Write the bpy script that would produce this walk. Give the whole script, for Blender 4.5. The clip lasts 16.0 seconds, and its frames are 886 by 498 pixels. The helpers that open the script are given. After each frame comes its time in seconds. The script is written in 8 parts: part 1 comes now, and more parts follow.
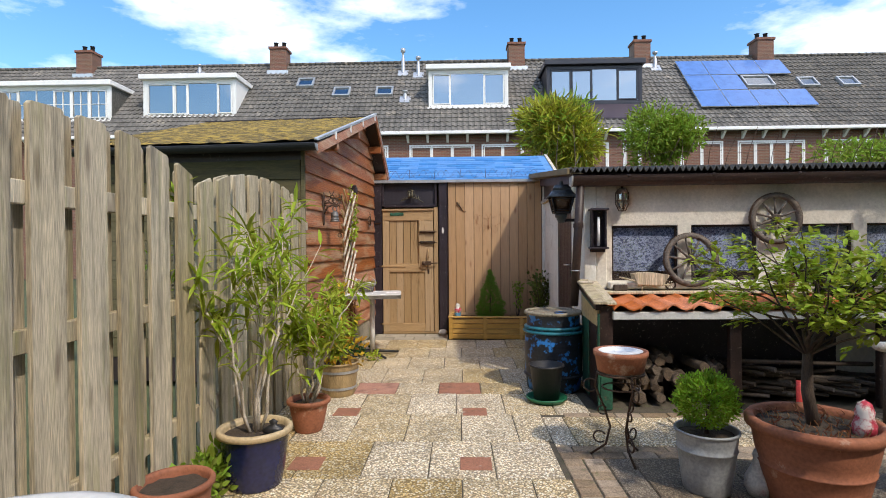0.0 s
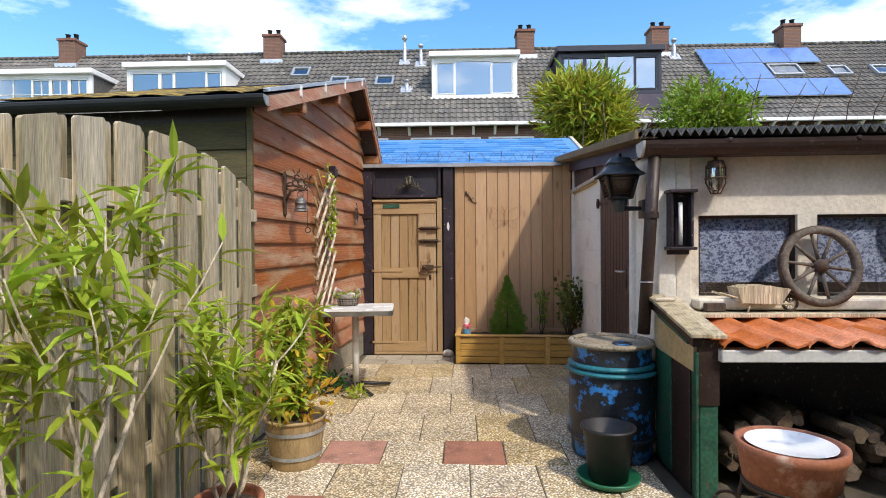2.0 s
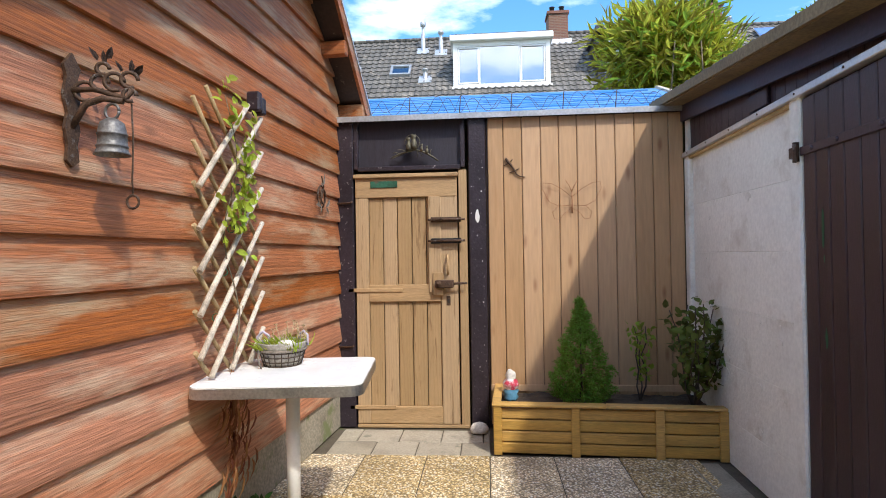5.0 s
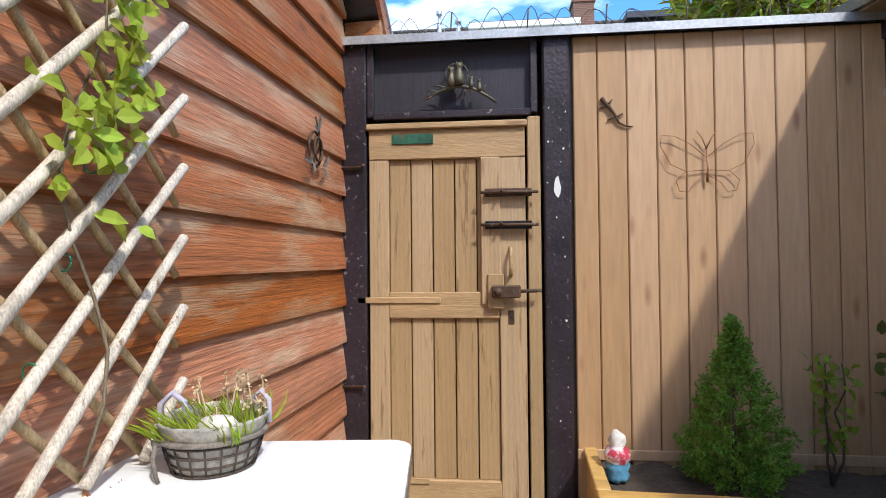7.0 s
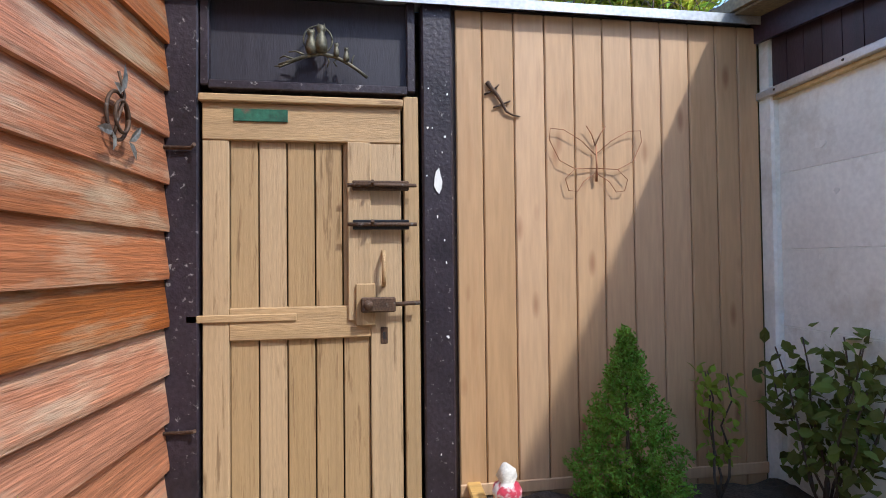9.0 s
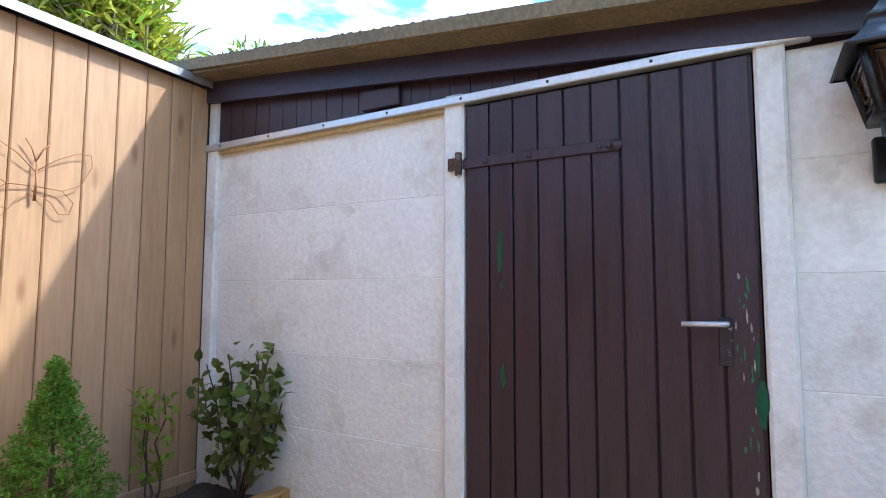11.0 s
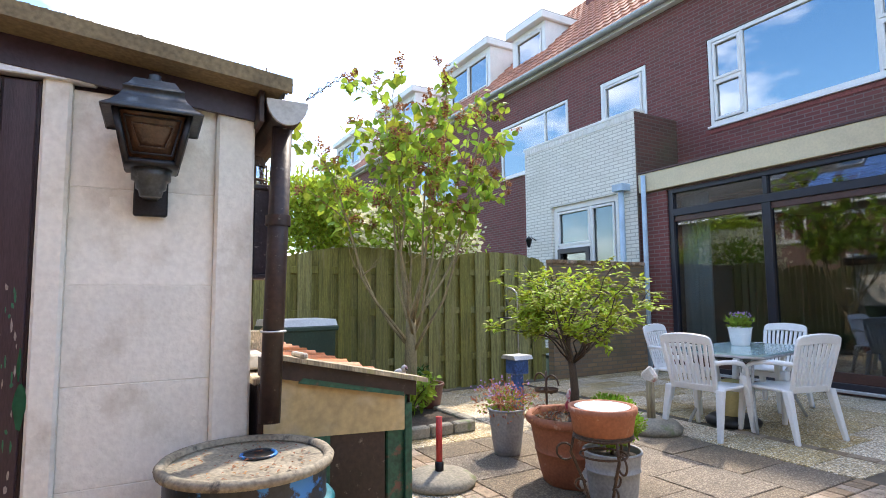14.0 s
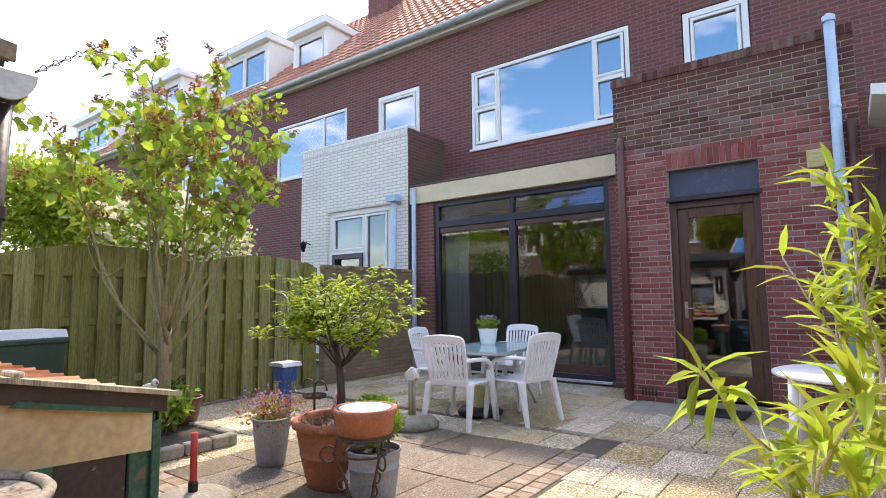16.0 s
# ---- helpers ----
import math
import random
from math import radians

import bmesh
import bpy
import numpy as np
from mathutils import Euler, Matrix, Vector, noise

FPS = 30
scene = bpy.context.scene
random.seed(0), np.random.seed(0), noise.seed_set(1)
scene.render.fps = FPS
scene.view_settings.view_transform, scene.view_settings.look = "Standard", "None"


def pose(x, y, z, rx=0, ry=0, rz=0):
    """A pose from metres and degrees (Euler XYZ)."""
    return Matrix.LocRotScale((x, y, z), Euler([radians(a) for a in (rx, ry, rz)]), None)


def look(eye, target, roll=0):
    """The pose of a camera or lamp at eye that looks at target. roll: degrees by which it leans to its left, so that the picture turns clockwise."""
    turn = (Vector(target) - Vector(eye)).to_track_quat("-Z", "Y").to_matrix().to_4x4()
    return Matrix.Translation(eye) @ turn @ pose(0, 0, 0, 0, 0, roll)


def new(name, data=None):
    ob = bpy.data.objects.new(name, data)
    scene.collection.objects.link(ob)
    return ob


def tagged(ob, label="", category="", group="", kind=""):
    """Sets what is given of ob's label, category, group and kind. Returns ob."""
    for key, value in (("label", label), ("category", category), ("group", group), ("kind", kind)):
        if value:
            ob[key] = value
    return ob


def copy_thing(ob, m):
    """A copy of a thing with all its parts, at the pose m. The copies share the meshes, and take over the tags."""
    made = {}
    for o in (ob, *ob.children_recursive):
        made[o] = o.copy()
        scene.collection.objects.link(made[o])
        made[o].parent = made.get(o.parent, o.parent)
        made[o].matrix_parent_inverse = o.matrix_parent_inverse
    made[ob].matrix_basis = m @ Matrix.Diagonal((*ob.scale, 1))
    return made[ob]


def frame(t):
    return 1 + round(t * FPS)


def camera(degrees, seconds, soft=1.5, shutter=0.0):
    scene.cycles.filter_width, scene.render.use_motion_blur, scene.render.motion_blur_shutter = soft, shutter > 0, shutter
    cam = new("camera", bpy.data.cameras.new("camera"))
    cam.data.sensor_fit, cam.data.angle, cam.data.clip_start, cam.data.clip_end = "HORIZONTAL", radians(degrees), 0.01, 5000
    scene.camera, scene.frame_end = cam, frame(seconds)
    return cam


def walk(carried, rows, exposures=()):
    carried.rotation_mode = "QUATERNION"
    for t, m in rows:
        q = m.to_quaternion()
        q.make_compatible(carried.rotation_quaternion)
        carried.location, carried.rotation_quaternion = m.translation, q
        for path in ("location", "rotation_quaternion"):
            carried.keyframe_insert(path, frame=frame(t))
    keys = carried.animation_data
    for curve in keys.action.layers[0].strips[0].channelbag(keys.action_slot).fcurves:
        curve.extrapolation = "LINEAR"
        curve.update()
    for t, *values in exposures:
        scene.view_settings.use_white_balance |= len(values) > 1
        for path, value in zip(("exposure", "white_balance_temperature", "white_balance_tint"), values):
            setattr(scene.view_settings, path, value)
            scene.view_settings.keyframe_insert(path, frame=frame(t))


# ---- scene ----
cam = camera(78.3, 16.0, soft=0.95)
PATH = [
    (0.0, (0.165, 0.285, 1.389), (0.109, 2.285, 1.371), -0.5),
    (0.5, (0.135, 0.672, 1.395), (0.077, 2.671, 1.375), -0.4),
    (1.0, (0.154, 1.074, 1.377), (0.095, 3.073, 1.357), -0.5),
    (1.5, (0.15, 1.492, 1.387), (0.089, 3.491, 1.369), -0.5),
    (2.0, (0.094, 1.927, 1.374), (0.026, 3.926, 1.358), -0.4),
    (2.5, (0.086, 2.366, 1.364), (0.018, 4.365, 1.35), -0.5),
    (3.0, (0.098, 2.826, 1.373), (0.025, 4.825, 1.363), -0.7),
    (3.5, (0.056, 3.292, 1.346), (-0.027, 5.291, 1.342), -0.6),
    (4.0, (0.043, 3.733, 1.348), (-0.052, 5.73, 1.343), -0.5),
    (4.2, (0.063, 3.911, 1.344), (-0.049, 5.908, 1.347), -0.6),
    (6.3, (-0.295, 5.571, 1.27), (-0.481, 7.562, 1.304), -0.6),
    (6.5, (-0.334, 5.7, 1.267), (-0.525, 7.691, 1.306), -0.5),
    (7.0, (-0.376, 6.022, 1.246), (-0.567, 8.013, 1.29), -0.5),
    (7.5, (-0.399, 6.306, 1.26), (-0.563, 8.299, 1.31), -0.6),
    (8.0, (-0.422, 6.447, 1.257), (-0.522, 8.444, 1.318), -0.5),
    (8.2, (-0.411, 6.472, 1.265), (-0.461, 8.471, 1.323), -0.5),
    (10.3, (-0.408, 6.383, 1.266), (0.879, 7.91, 1.366), 0.1),
    (10.5, (-0.454, 6.354, 1.231), (0.991, 7.73, 1.37), 0.1),
    (11.0, (-0.514, 6.251, 1.244), (1.25, 7.182, 1.404), 0.1),
    (11.5, (-0.564, 6.164, 1.233), (1.376, 6.614, 1.413), 0.1),
    (12.0, (-0.631, 6.091, 1.247), (1.36, 6.163, 1.414), -0.2),
    (12.5, (-0.685, 5.983, 1.236), (1.298, 5.786, 1.413), -0.2),
    (13.0, (-0.726, 5.907, 1.24), (1.214, 5.452, 1.414), -0.4),
    (13.5, (-0.765, 5.877, 1.246), (1.097, 5.168, 1.414), -0.5),
    (14.0, (-0.833, 5.883, 1.255), (0.895, 4.891, 1.428), -0.5),
    (14.5, (-0.851, 5.895, 1.256), (0.716, 4.664, 1.431), -0.5),
    (15.0, (-0.868, 5.893, 1.256), (0.556, 4.5, 1.436), -0.5),
    (15.5, (-0.88, 5.885, 1.259), (0.421, 4.377, 1.441), -0.5),
    (16.0, (-0.895, 5.902, 1.261), (0.297, 4.307, 1.444), -0.6),
]
walk(cam, [(t, look(eye, target, roll)) for t, eye, target, roll in PATH],
     [(0, 1.08, 7300, 10), (1.5, 1.17, 7250, 10), (4, 1.5, 7050, 9), (6.5, 1.46, 6550, 8), (7.5, 1.56, 6400, 7), (8.2, 1.58, 6300, 7), (10.3, 1.9, 5900, 7), (11, 2.25, 6200, 7), (12, 2.36, 6700, 9), (13, 2.28, 7200, 12), (14, 2.05, 7400, 13), (16, 2.12, 7900, 18)])

# ---- world, sun ----
SUN = Vector((0.75, -1.0, 1.5)).normalized()
world = bpy.data.worlds.new("sky")
scene.world = world
world.use_nodes = True
wn, wl = world.node_tree.nodes, world.node_tree.links
wn.clear()
sky = wn.new("ShaderNodeTexSky")
sky.sky_type = "NISHITA"
sky.sun_disc = False
sky.sun_elevation = math.asin(SUN.z)
sky.sun_rotation = math.atan2(SUN.x, SUN.y)
sky.dust_density, sky.ozone_density, sky.air_density = 1.3, 3.0, 1.0
tc = wn.new("ShaderNodeTexCoord")
mp = wn.new("ShaderNodeMapping")
mp.inputs["Scale"].default_value = (1.6, 1.6, 4.5)
mp.inputs["Location"].default_value = (0.35, -0.6, 0.2)
wl.new(tc.outputs["Generated"], mp.inputs["Vector"])
cl = wn.new("ShaderNodeTexNoise")
cl.inputs["Scale"].default_value, cl.inputs["Detail"].default_value, cl.inputs["Roughness"].default_value = 1.7, 9.0, 0.58
wl.new(mp.outputs["Vector"], cl.inputs["Vector"])
ramp = wn.new("ShaderNodeValToRGB")
ramp.color_ramp.elements[0].position, ramp.color_ramp.elements[1].position = 0.485, 0.86
wl.new(cl.outputs["Fac"], ramp.inputs["Fac"])
cloud = wn.new("ShaderNodeMix")
cloud.data_type = "RGBA"
wl.new(ramp.outputs["Color"], cloud.inputs["Factor"])
deep = wn.new("ShaderNodeHueSaturation")
deep.inputs["Saturation"].default_value, deep.inputs["Value"].default_value = 1.3, 0.93
wl.new(sky.outputs["Color"], deep.inputs["Color"])
wl.new(deep.outputs["Color"], cloud.inputs[6])
cloud.inputs[7].default_value = (10.5, 10.7, 11.0, 1)
bgd = wn.new("ShaderNodeBackground")
bgd.inputs["Strength"].default_value = 0.15
wl.new(cloud.outputs[2], bgd.inputs["Color"])
wout = wn.new("ShaderNodeOutputWorld")
wl.new(bgd.outputs["Background"], wout.inputs["Surface"])
sun = new("sun", bpy.data.lights.new("sun", "SUN"))
sun.data.energy, sun.data.angle, sun.data.color = 1.3, radians(2.0), (1.0, 0.97, 0.92)
sun.matrix_world = look((0, 0, 30), Vector((0, 0, 30)) - SUN)

# ---- materials ----
def mat(name, col, rough=0.7, vary=0.25, scale=8.0, fine=60.0, bump=0.3, metal=0.0, stretch=(1, 1, 1), rand=0.0, dark=None, spots=0.0,
        spotcol=(0.5, 0.5, 0.5), spotscale=14.0, spec=0.5, uv="Object", soft=0.07, dist=0.004, grain=0.0, across="Z", knots=None, knotcol=(0.10, 0.06, 0.035), spotmap=None):
    """Procedural paint, wood, stone: base colour, two scales of mottling, grain and relief, and optional patches of a second colour."""
    m = bpy.data.materials.new(name)
    m.use_nodes = True
    nt = m.node_tree
    N, L = nt.nodes, nt.links
    b = N["Principled BSDF"]
    co = N.new("ShaderNodeTexCoord")
    mp = N.new("ShaderNodeMapping")
    mp.inputs["Scale"].default_value = stretch
    L.new(co.outputs[uv], mp.inputs["Vector"])
    vec = mp.outputs["Vector"]
    info = N.new("ShaderNodeObjectInfo")
    add = N.new("ShaderNodeVectorMath")
    add.operation = "MULTIPLY_ADD"
    L.new(info.outputs["Random"], add.inputs[0])
    add.inputs[1].default_value = (17.3, 9.1, 23.7)
    L.new(vec, add.inputs[2])
    vec = add.outputs["Vector"]
    n1 = N.new("ShaderNodeTexNoise")
    n1.inputs["Scale"].default_value, n1.inputs["Detail"].default_value = scale, 5
    n2 = N.new("ShaderNodeTexNoise")
    n2.inputs["Scale"].default_value, n2.inputs["Detail"].default_value = fine, 3
    L.new(vec, n1.inputs["Vector"])
    L.new(vec, n2.inputs["Vector"])
    dk = dark or tuple(c * 0.45 for c in col)
    lt = tuple(min(1.0, c * 1.25) for c in col)
    r1 = N.new("ShaderNodeValToRGB")
    e = r1.color_ramp.elements
    e[0].position, e[1].position = 0.5 - 0.22, 0.5 + 0.22
    mixv = lambda a, c: tuple(c[i] + (a[i] - c[i]) * min(1, vary * 2) for i in range(3)) + (1,)
    e[0].color, e[1].color = mixv(dk, col), mixv(lt, col)
    mid = e.new(0.5)
    mid.color = tuple(col) + (1,)
    L.new(n1.outputs["Fac"], r1.inputs["Fac"])
    r2 = N.new("ShaderNodeMapRange")
    r2.inputs[1].default_value, r2.inputs[2].default_value = 0.3, 0.7
    r2.inputs[3].default_value, r2.inputs[4].default_value = 1 - vary, 1 + vary * 0.6
    L.new(n2.outputs["Fac"], r2.inputs[0])
    mul = N.new("ShaderNodeMix")
    mul.data_type, mul.blend_type = "RGBA", "MULTIPLY"
    mul.inputs["Factor"].default_value = 1.0
    L.new(r1.outputs["Color"], mul.inputs[6])
    L.new(r2.outputs["Result"], mul.inputs[7])
    out = mul.outputs[2]
    if grain:
        wv = N.new("ShaderNodeTexWave")
        wv.wave_type, wv.bands_direction = "BANDS", across
        wv.inputs["Scale"].default_value, wv.inputs["Distortion"].default_value = 1.5, 9.0
        wv.inputs["Detail"].default_value, wv.inputs["Detail Scale"].default_value = 3.0, 0.7
        L.new(vec, wv.inputs["Vector"])
        rg = N.new("ShaderNodeMapRange")
        rg.inputs[1].default_value, rg.inputs[2].default_value = 0.0, 0.7
        rg.inputs[3].default_value, rg.inputs[4].default_value = 1 - grain, 1 + grain * 0.3
        L.new(wv.outputs["Fac"], rg.inputs[0])
        mg = N.new("ShaderNodeMix")
        mg.data_type, mg.blend_type = "RGBA", "MULTIPLY"
        mg.inputs["Factor"].default_value = 1.0
        L.new(out, mg.inputs[6])
        L.new(rg.outputs["Result"], mg.inputs[7])
        out = mg.outputs[2]
    if knots:
        base = N.new("ShaderNodeVectorMath")
        base.operation = "MULTIPLY_ADD"
        L.new(co.outputs[uv], base.inputs[0])
        base.inputs[1].default_value = knots
        sh = N.new("ShaderNodeVectorMath")
        sh.operation = "SCALE"
        sh.inputs[0].default_value = (7.7, 5.3, 11.9)
        L.new(info.outputs["Random"], sh.inputs["Scale"])
        L.new(sh.outputs["Vector"], base.inputs[2])
        vo = N.new("ShaderNodeTexVoronoi")
        vo.inputs["Scale"].default_value = 1.0
        L.new(base.outputs["Vector"], vo.inputs["Vector"])
        rk = N.new("ShaderNodeMapRange")
        rk.inputs[1].default_value, rk.inputs[2].default_value = 0.05, 0.16
        rk.inputs[3].default_value, rk.inputs[4].default_value = 0.75, 0.0
        L.new(vo.outputs["Distance"], rk.inputs[0])
        km = N.new("ShaderNodeMix")
        km.data_type = "RGBA"
        L.new(rk.outputs["Result"], km.inputs["Factor"])
        L.new(out, km.inputs[6])
        km.inputs[7].default_value = tuple(knotcol) + (1,)
        out = km.outputs[2]
    if spots:
        n3 = N.new("ShaderNodeTexNoise")
        n3.inputs["Scale"].default_value, n3.inputs["Detail"].default_value, n3.inputs["Roughness"].default_value = spotscale, 6, 0.65
        if spotmap:
            sv = N.new("ShaderNodeVectorMath")
            sv.operation = "MULTIPLY_ADD"
            L.new(co.outputs[uv], sv.inputs[0])
            sv.inputs[1].default_value = spotmap
            so = N.new("ShaderNodeVectorMath")
            so.operation = "SCALE"
            so.inputs[0].default_value = (13.1, 4.7, 8.3)
            L.new(info.outputs["Random"], so.inputs["Scale"])
            L.new(so.outputs["Vector"], sv.inputs[2])
            L.new(sv.outputs["Vector"], n3.inputs["Vector"])
        else:
            L.new(vec, n3.inputs["Vector"])
        r3 = N.new("ShaderNodeMapRange")
        edge = 0.68 - spots * 0.3
        r3.inputs[1].default_value, r3.inputs[2].default_value = edge - soft * 0.3, edge + soft
        L.new(n3.outputs["Fac"], r3.inputs[0])
        sm = N.new("ShaderNodeMix")
        sm.data_type = "RGBA"
        L.new(r3.outputs["Result"], sm.inputs["Factor"])
        L.new(out, sm.inputs[6])
        sm.inputs[7].default_value = tuple(spotcol) + (1,)
        out = sm.outputs[2]
    if rand:
        hsv = N.new("ShaderNodeHueSaturation")
        mr = N.new("ShaderNodeMapRange")
        mr.inputs[3].default_value, mr.inputs[4].default_value = 1 - rand, 1 + rand
        L.new(info.outputs["Random"], mr.inputs[0])
        L.new(mr.outputs["Result"], hsv.inputs["Value"])
        mr2 = N.new("ShaderNodeMapRange")
        mr2.inputs[3].default_value, mr2.inputs[4].default_value = 1 + rand * 0.7, 1 - rand * 0.7
        L.new(info.outputs["Random"], mr2.inputs[0])
        L.new(mr2.outputs["Result"], hsv.inputs["Saturation"])
        L.new(out, hsv.inputs["Color"])
        out = hsv.outputs["Color"]
    L.new(out, b.inputs["Base Color"])
    rr = N.new("ShaderNodeMapRange")
    rr.inputs[3].default_value, rr.inputs[4].default_value = max(0.03, rough - 0.12), min(1, rough + 0.12)
    L.new(n1.outputs["Fac"], rr.inputs[0])
    L.new(rr.outputs["Result"], b.inputs["Roughness"])
    b.inputs["Metallic"].default_value = metal
    b.inputs["Specular IOR Level"].default_value = spec
    if bump:
        bp = N.new("ShaderNodeBump")
        bp.inputs["Strength"].default_value, bp.inputs["Distance"].default_value = bump, dist
        sumn = N.new("ShaderNodeMath")
        L.new(n2.outputs["Fac"], sumn.inputs[0])
        L.new(n1.outputs["Fac"], sumn.inputs[1])
        L.new(sumn.outputs[0], bp.inputs["Height"])
        L.new(bp.outputs["Normal"], b.inputs["Normal"])
    return m


def pebble(name, cols, scale, rough=0.75, rand=0.1, moss=0.0):
    """Exposed-aggregate concrete: pebbles of several tones in a sandy bed."""
    m = bpy.data.materials.new(name)
    m.use_nodes = True
    N, L = m.node_tree.nodes, m.node_tree.links
    b = N["Principled BSDF"]
    co = N.new("ShaderNodeTexCoord")
    info = N.new("ShaderNodeObjectInfo")
    add = N.new("ShaderNodeVectorMath")
    add.operation = "MULTIPLY_ADD"
    L.new(info.outputs["Random"], add.inputs[0])
    add.inputs[1].default_value = (31.7, 13.3, 5.1)
    L.new(co.outputs["Object"], add.inputs[2])
    v = N.new("ShaderNodeTexVoronoi")
    v.inputs["Scale"].default_value = scale
    L.new(add.outputs[0], v.inputs["Vector"])
    sep = N.new("ShaderNodeSeparateColor")
    L.new(v.outputs["Color"], sep.inputs[0])
    r = N.new("ShaderNodeValToRGB")
    r.color_ramp.interpolation = "CONSTANT"
    e = r.color_ramp.elements
    e[0].color, e[1].color = cols[0] + (1,), cols[-1] + (1,)
    e[1].position = 1 - 1 / len(cols)
    for i, c in enumerate(cols[1:-1]):
        k = e.new((i + 1) / len(cols))
        k.color = c + (1,)
    L.new(sep.outputs[0], r.inputs["Fac"])
    gap = N.new("ShaderNodeMapRange")
    gap.inputs[1].default_value, gap.inputs[2].default_value = 0.41, 0.68
    L.new(v.outputs["Distance"], gap.inputs[0])
    mx = N.new("ShaderNodeMix")
    mx.data_type = "RGBA"
    mx.inputs[7].default_value = tuple(c * 0.42 for c in cols[1]) + (1,)
    L.new(gap.outputs["Result"], mx.inputs["Factor"])
    L.new(r.outputs["Color"], mx.inputs[6])
    n = N.new("ShaderNodeTexNoise")
    n.inputs["Scale"].default_value, n.inputs["Detail"].default_value = 3.0, 6
    L.new(add.outputs[0], n.inputs["Vector"])
    mr = N.new("ShaderNodeMapRange")
    mr.inputs[1].default_value, mr.inputs[2].default_value, mr.inputs[3].default_value, mr.inputs[4].default_value = 0.3, 0.7, 0.72, 1.15
    L.new(n.outputs["Fac"], mr.inputs[0])
    mu = N.new("ShaderNodeMix")
    mu.data_type, mu.blend_type = "RGBA", "MULTIPLY"
    mu.inputs["Factor"].default_value = 1
    L.new(mx.outputs[2], mu.inputs[6])
    L.new(mr.outputs["Result"], mu.inputs[7])
    hsv = N.new("ShaderNodeHueSaturation")
    h2 = N.new("ShaderNodeMapRange")
    h2.inputs[3].default_value, h2.inputs[4].default_value = 1 - rand, 1 + rand
    L.new(info.outputs["Random"], h2.inputs[0])
    L.new(h2.outputs["Result"], hsv.inputs["Value"])
    h3 = N.new("ShaderNodeMapRange")
    h3.inputs[3].default_value, h3.inputs[4].default_value = 1 + rand * 2.2, 1 - rand * 2.2
    L.new(info.outputs["Random"], h3.inputs[0])
    L.new(h3.outputs["Result"], hsv.inputs["Saturation"])
    L.new(mu.outputs[2], hsv.inputs["Color"])
    L.new(hsv.outputs["Color"], b.inputs["Base Color"])
    b.inputs["Roughness"].default_value = rough
    bp = N.new("ShaderNodeBump")
    bp.inputs["Strength"].default_value, bp.inputs["Distance"].default_value = 0.7, 0.006
    bp.invert = True
    L.new(v.outputs["Distance"], bp.inputs["Height"])
    L.new(bp.outputs["Normal"], b.inputs["Normal"])
    return m


def glass(name, tint=(0.8, 0.9, 0.95), rough=0.02, alpha=0.25):
    """Thin pane: a mirror-like coat over a see-through sheet."""
    m = bpy.data.materials.new(name)
    m.use_nodes = True
    N, L = m.node_tree.nodes, m.node_tree.links
    N.remove(N["Principled BSDF"])
    t = N.new("ShaderNodeBsdfTransparent")
    t.inputs[0].default_value = tint + (1,)
    g = N.new("ShaderNodeBsdfGlossy")
    g.inputs["Roughness"].default_value = rough
    lw = N.new("ShaderNodeLayerWeight")
    lw.inputs["Blend"].default_value = 0.25
    mr = N.new("ShaderNodeMapRange")
    mr.inputs[3].default_value, mr.inputs[4].default_value = alpha, 0.95
    L.new(lw.outputs["Fresnel"], mr.inputs[0])
    mx = N.new("ShaderNodeMixShader")
    L.new(mr.outputs["Result"], mx.inputs[0])
    L.new(t.outputs[0], mx.inputs[1])
    L.new(g.outputs[0], mx.inputs[2])
    L.new(mx.outputs[0], N["Material Output"].inputs["Surface"])
    return m


def leaf(name, col, rand=0.3, rough=0.55):
    """Leaf: thin, slightly glossy, lets light through."""
    m = bpy.data.materials.new(name)
    m.use_nodes = True
    N, L = m.node_tree.nodes, m.node_tree.links
    b = N["Principled BSDF"]
    geo = N.new("ShaderNodeNewGeometry")
    hsv = N.new("ShaderNodeHueSaturation")
    hsv.inputs["Color"].default_value = col + (1,)
    mr = N.new("ShaderNodeMapRange")
    mr.inputs[3].default_value, mr.inputs[4].default_value = 1 - rand, 1 + rand
    L.new(geo.outputs["Random Per Island"], mr.inputs[0])
    L.new(mr.outputs["Result"], hsv.inputs["Value"])
    mh = N.new("ShaderNodeMapRange")
    mh.inputs[3].default_value, mh.inputs[4].default_value = 0.5 - rand * 0.07, 0.5 + rand * 0.05
    L.new(geo.outputs["Random Per Island"], mh.inputs[0])
    L.new(mh.outputs["Result"], hsv.inputs["Hue"])
    L.new(hsv.outputs["Color"], b.inputs["Base Color"])
    b.inputs["Roughness"].default_value = rough
    b.inputs["Specular IOR Level"].default_value = 0.22
    tr = N.new("ShaderNodeBsdfTranslucent")
    L.new(hsv.outputs["Color"], tr.inputs["Color"])
    mx = N.new("ShaderNodeMixShader")
    mx.inputs[0].default_value = 0.45
    L.new(b.outputs[0], mx.inputs[1])
    L.new(tr.outputs[0], mx.inputs[2])
    L.new(mx.outputs[0], N["Material Output"].inputs["Surface"])
    return m


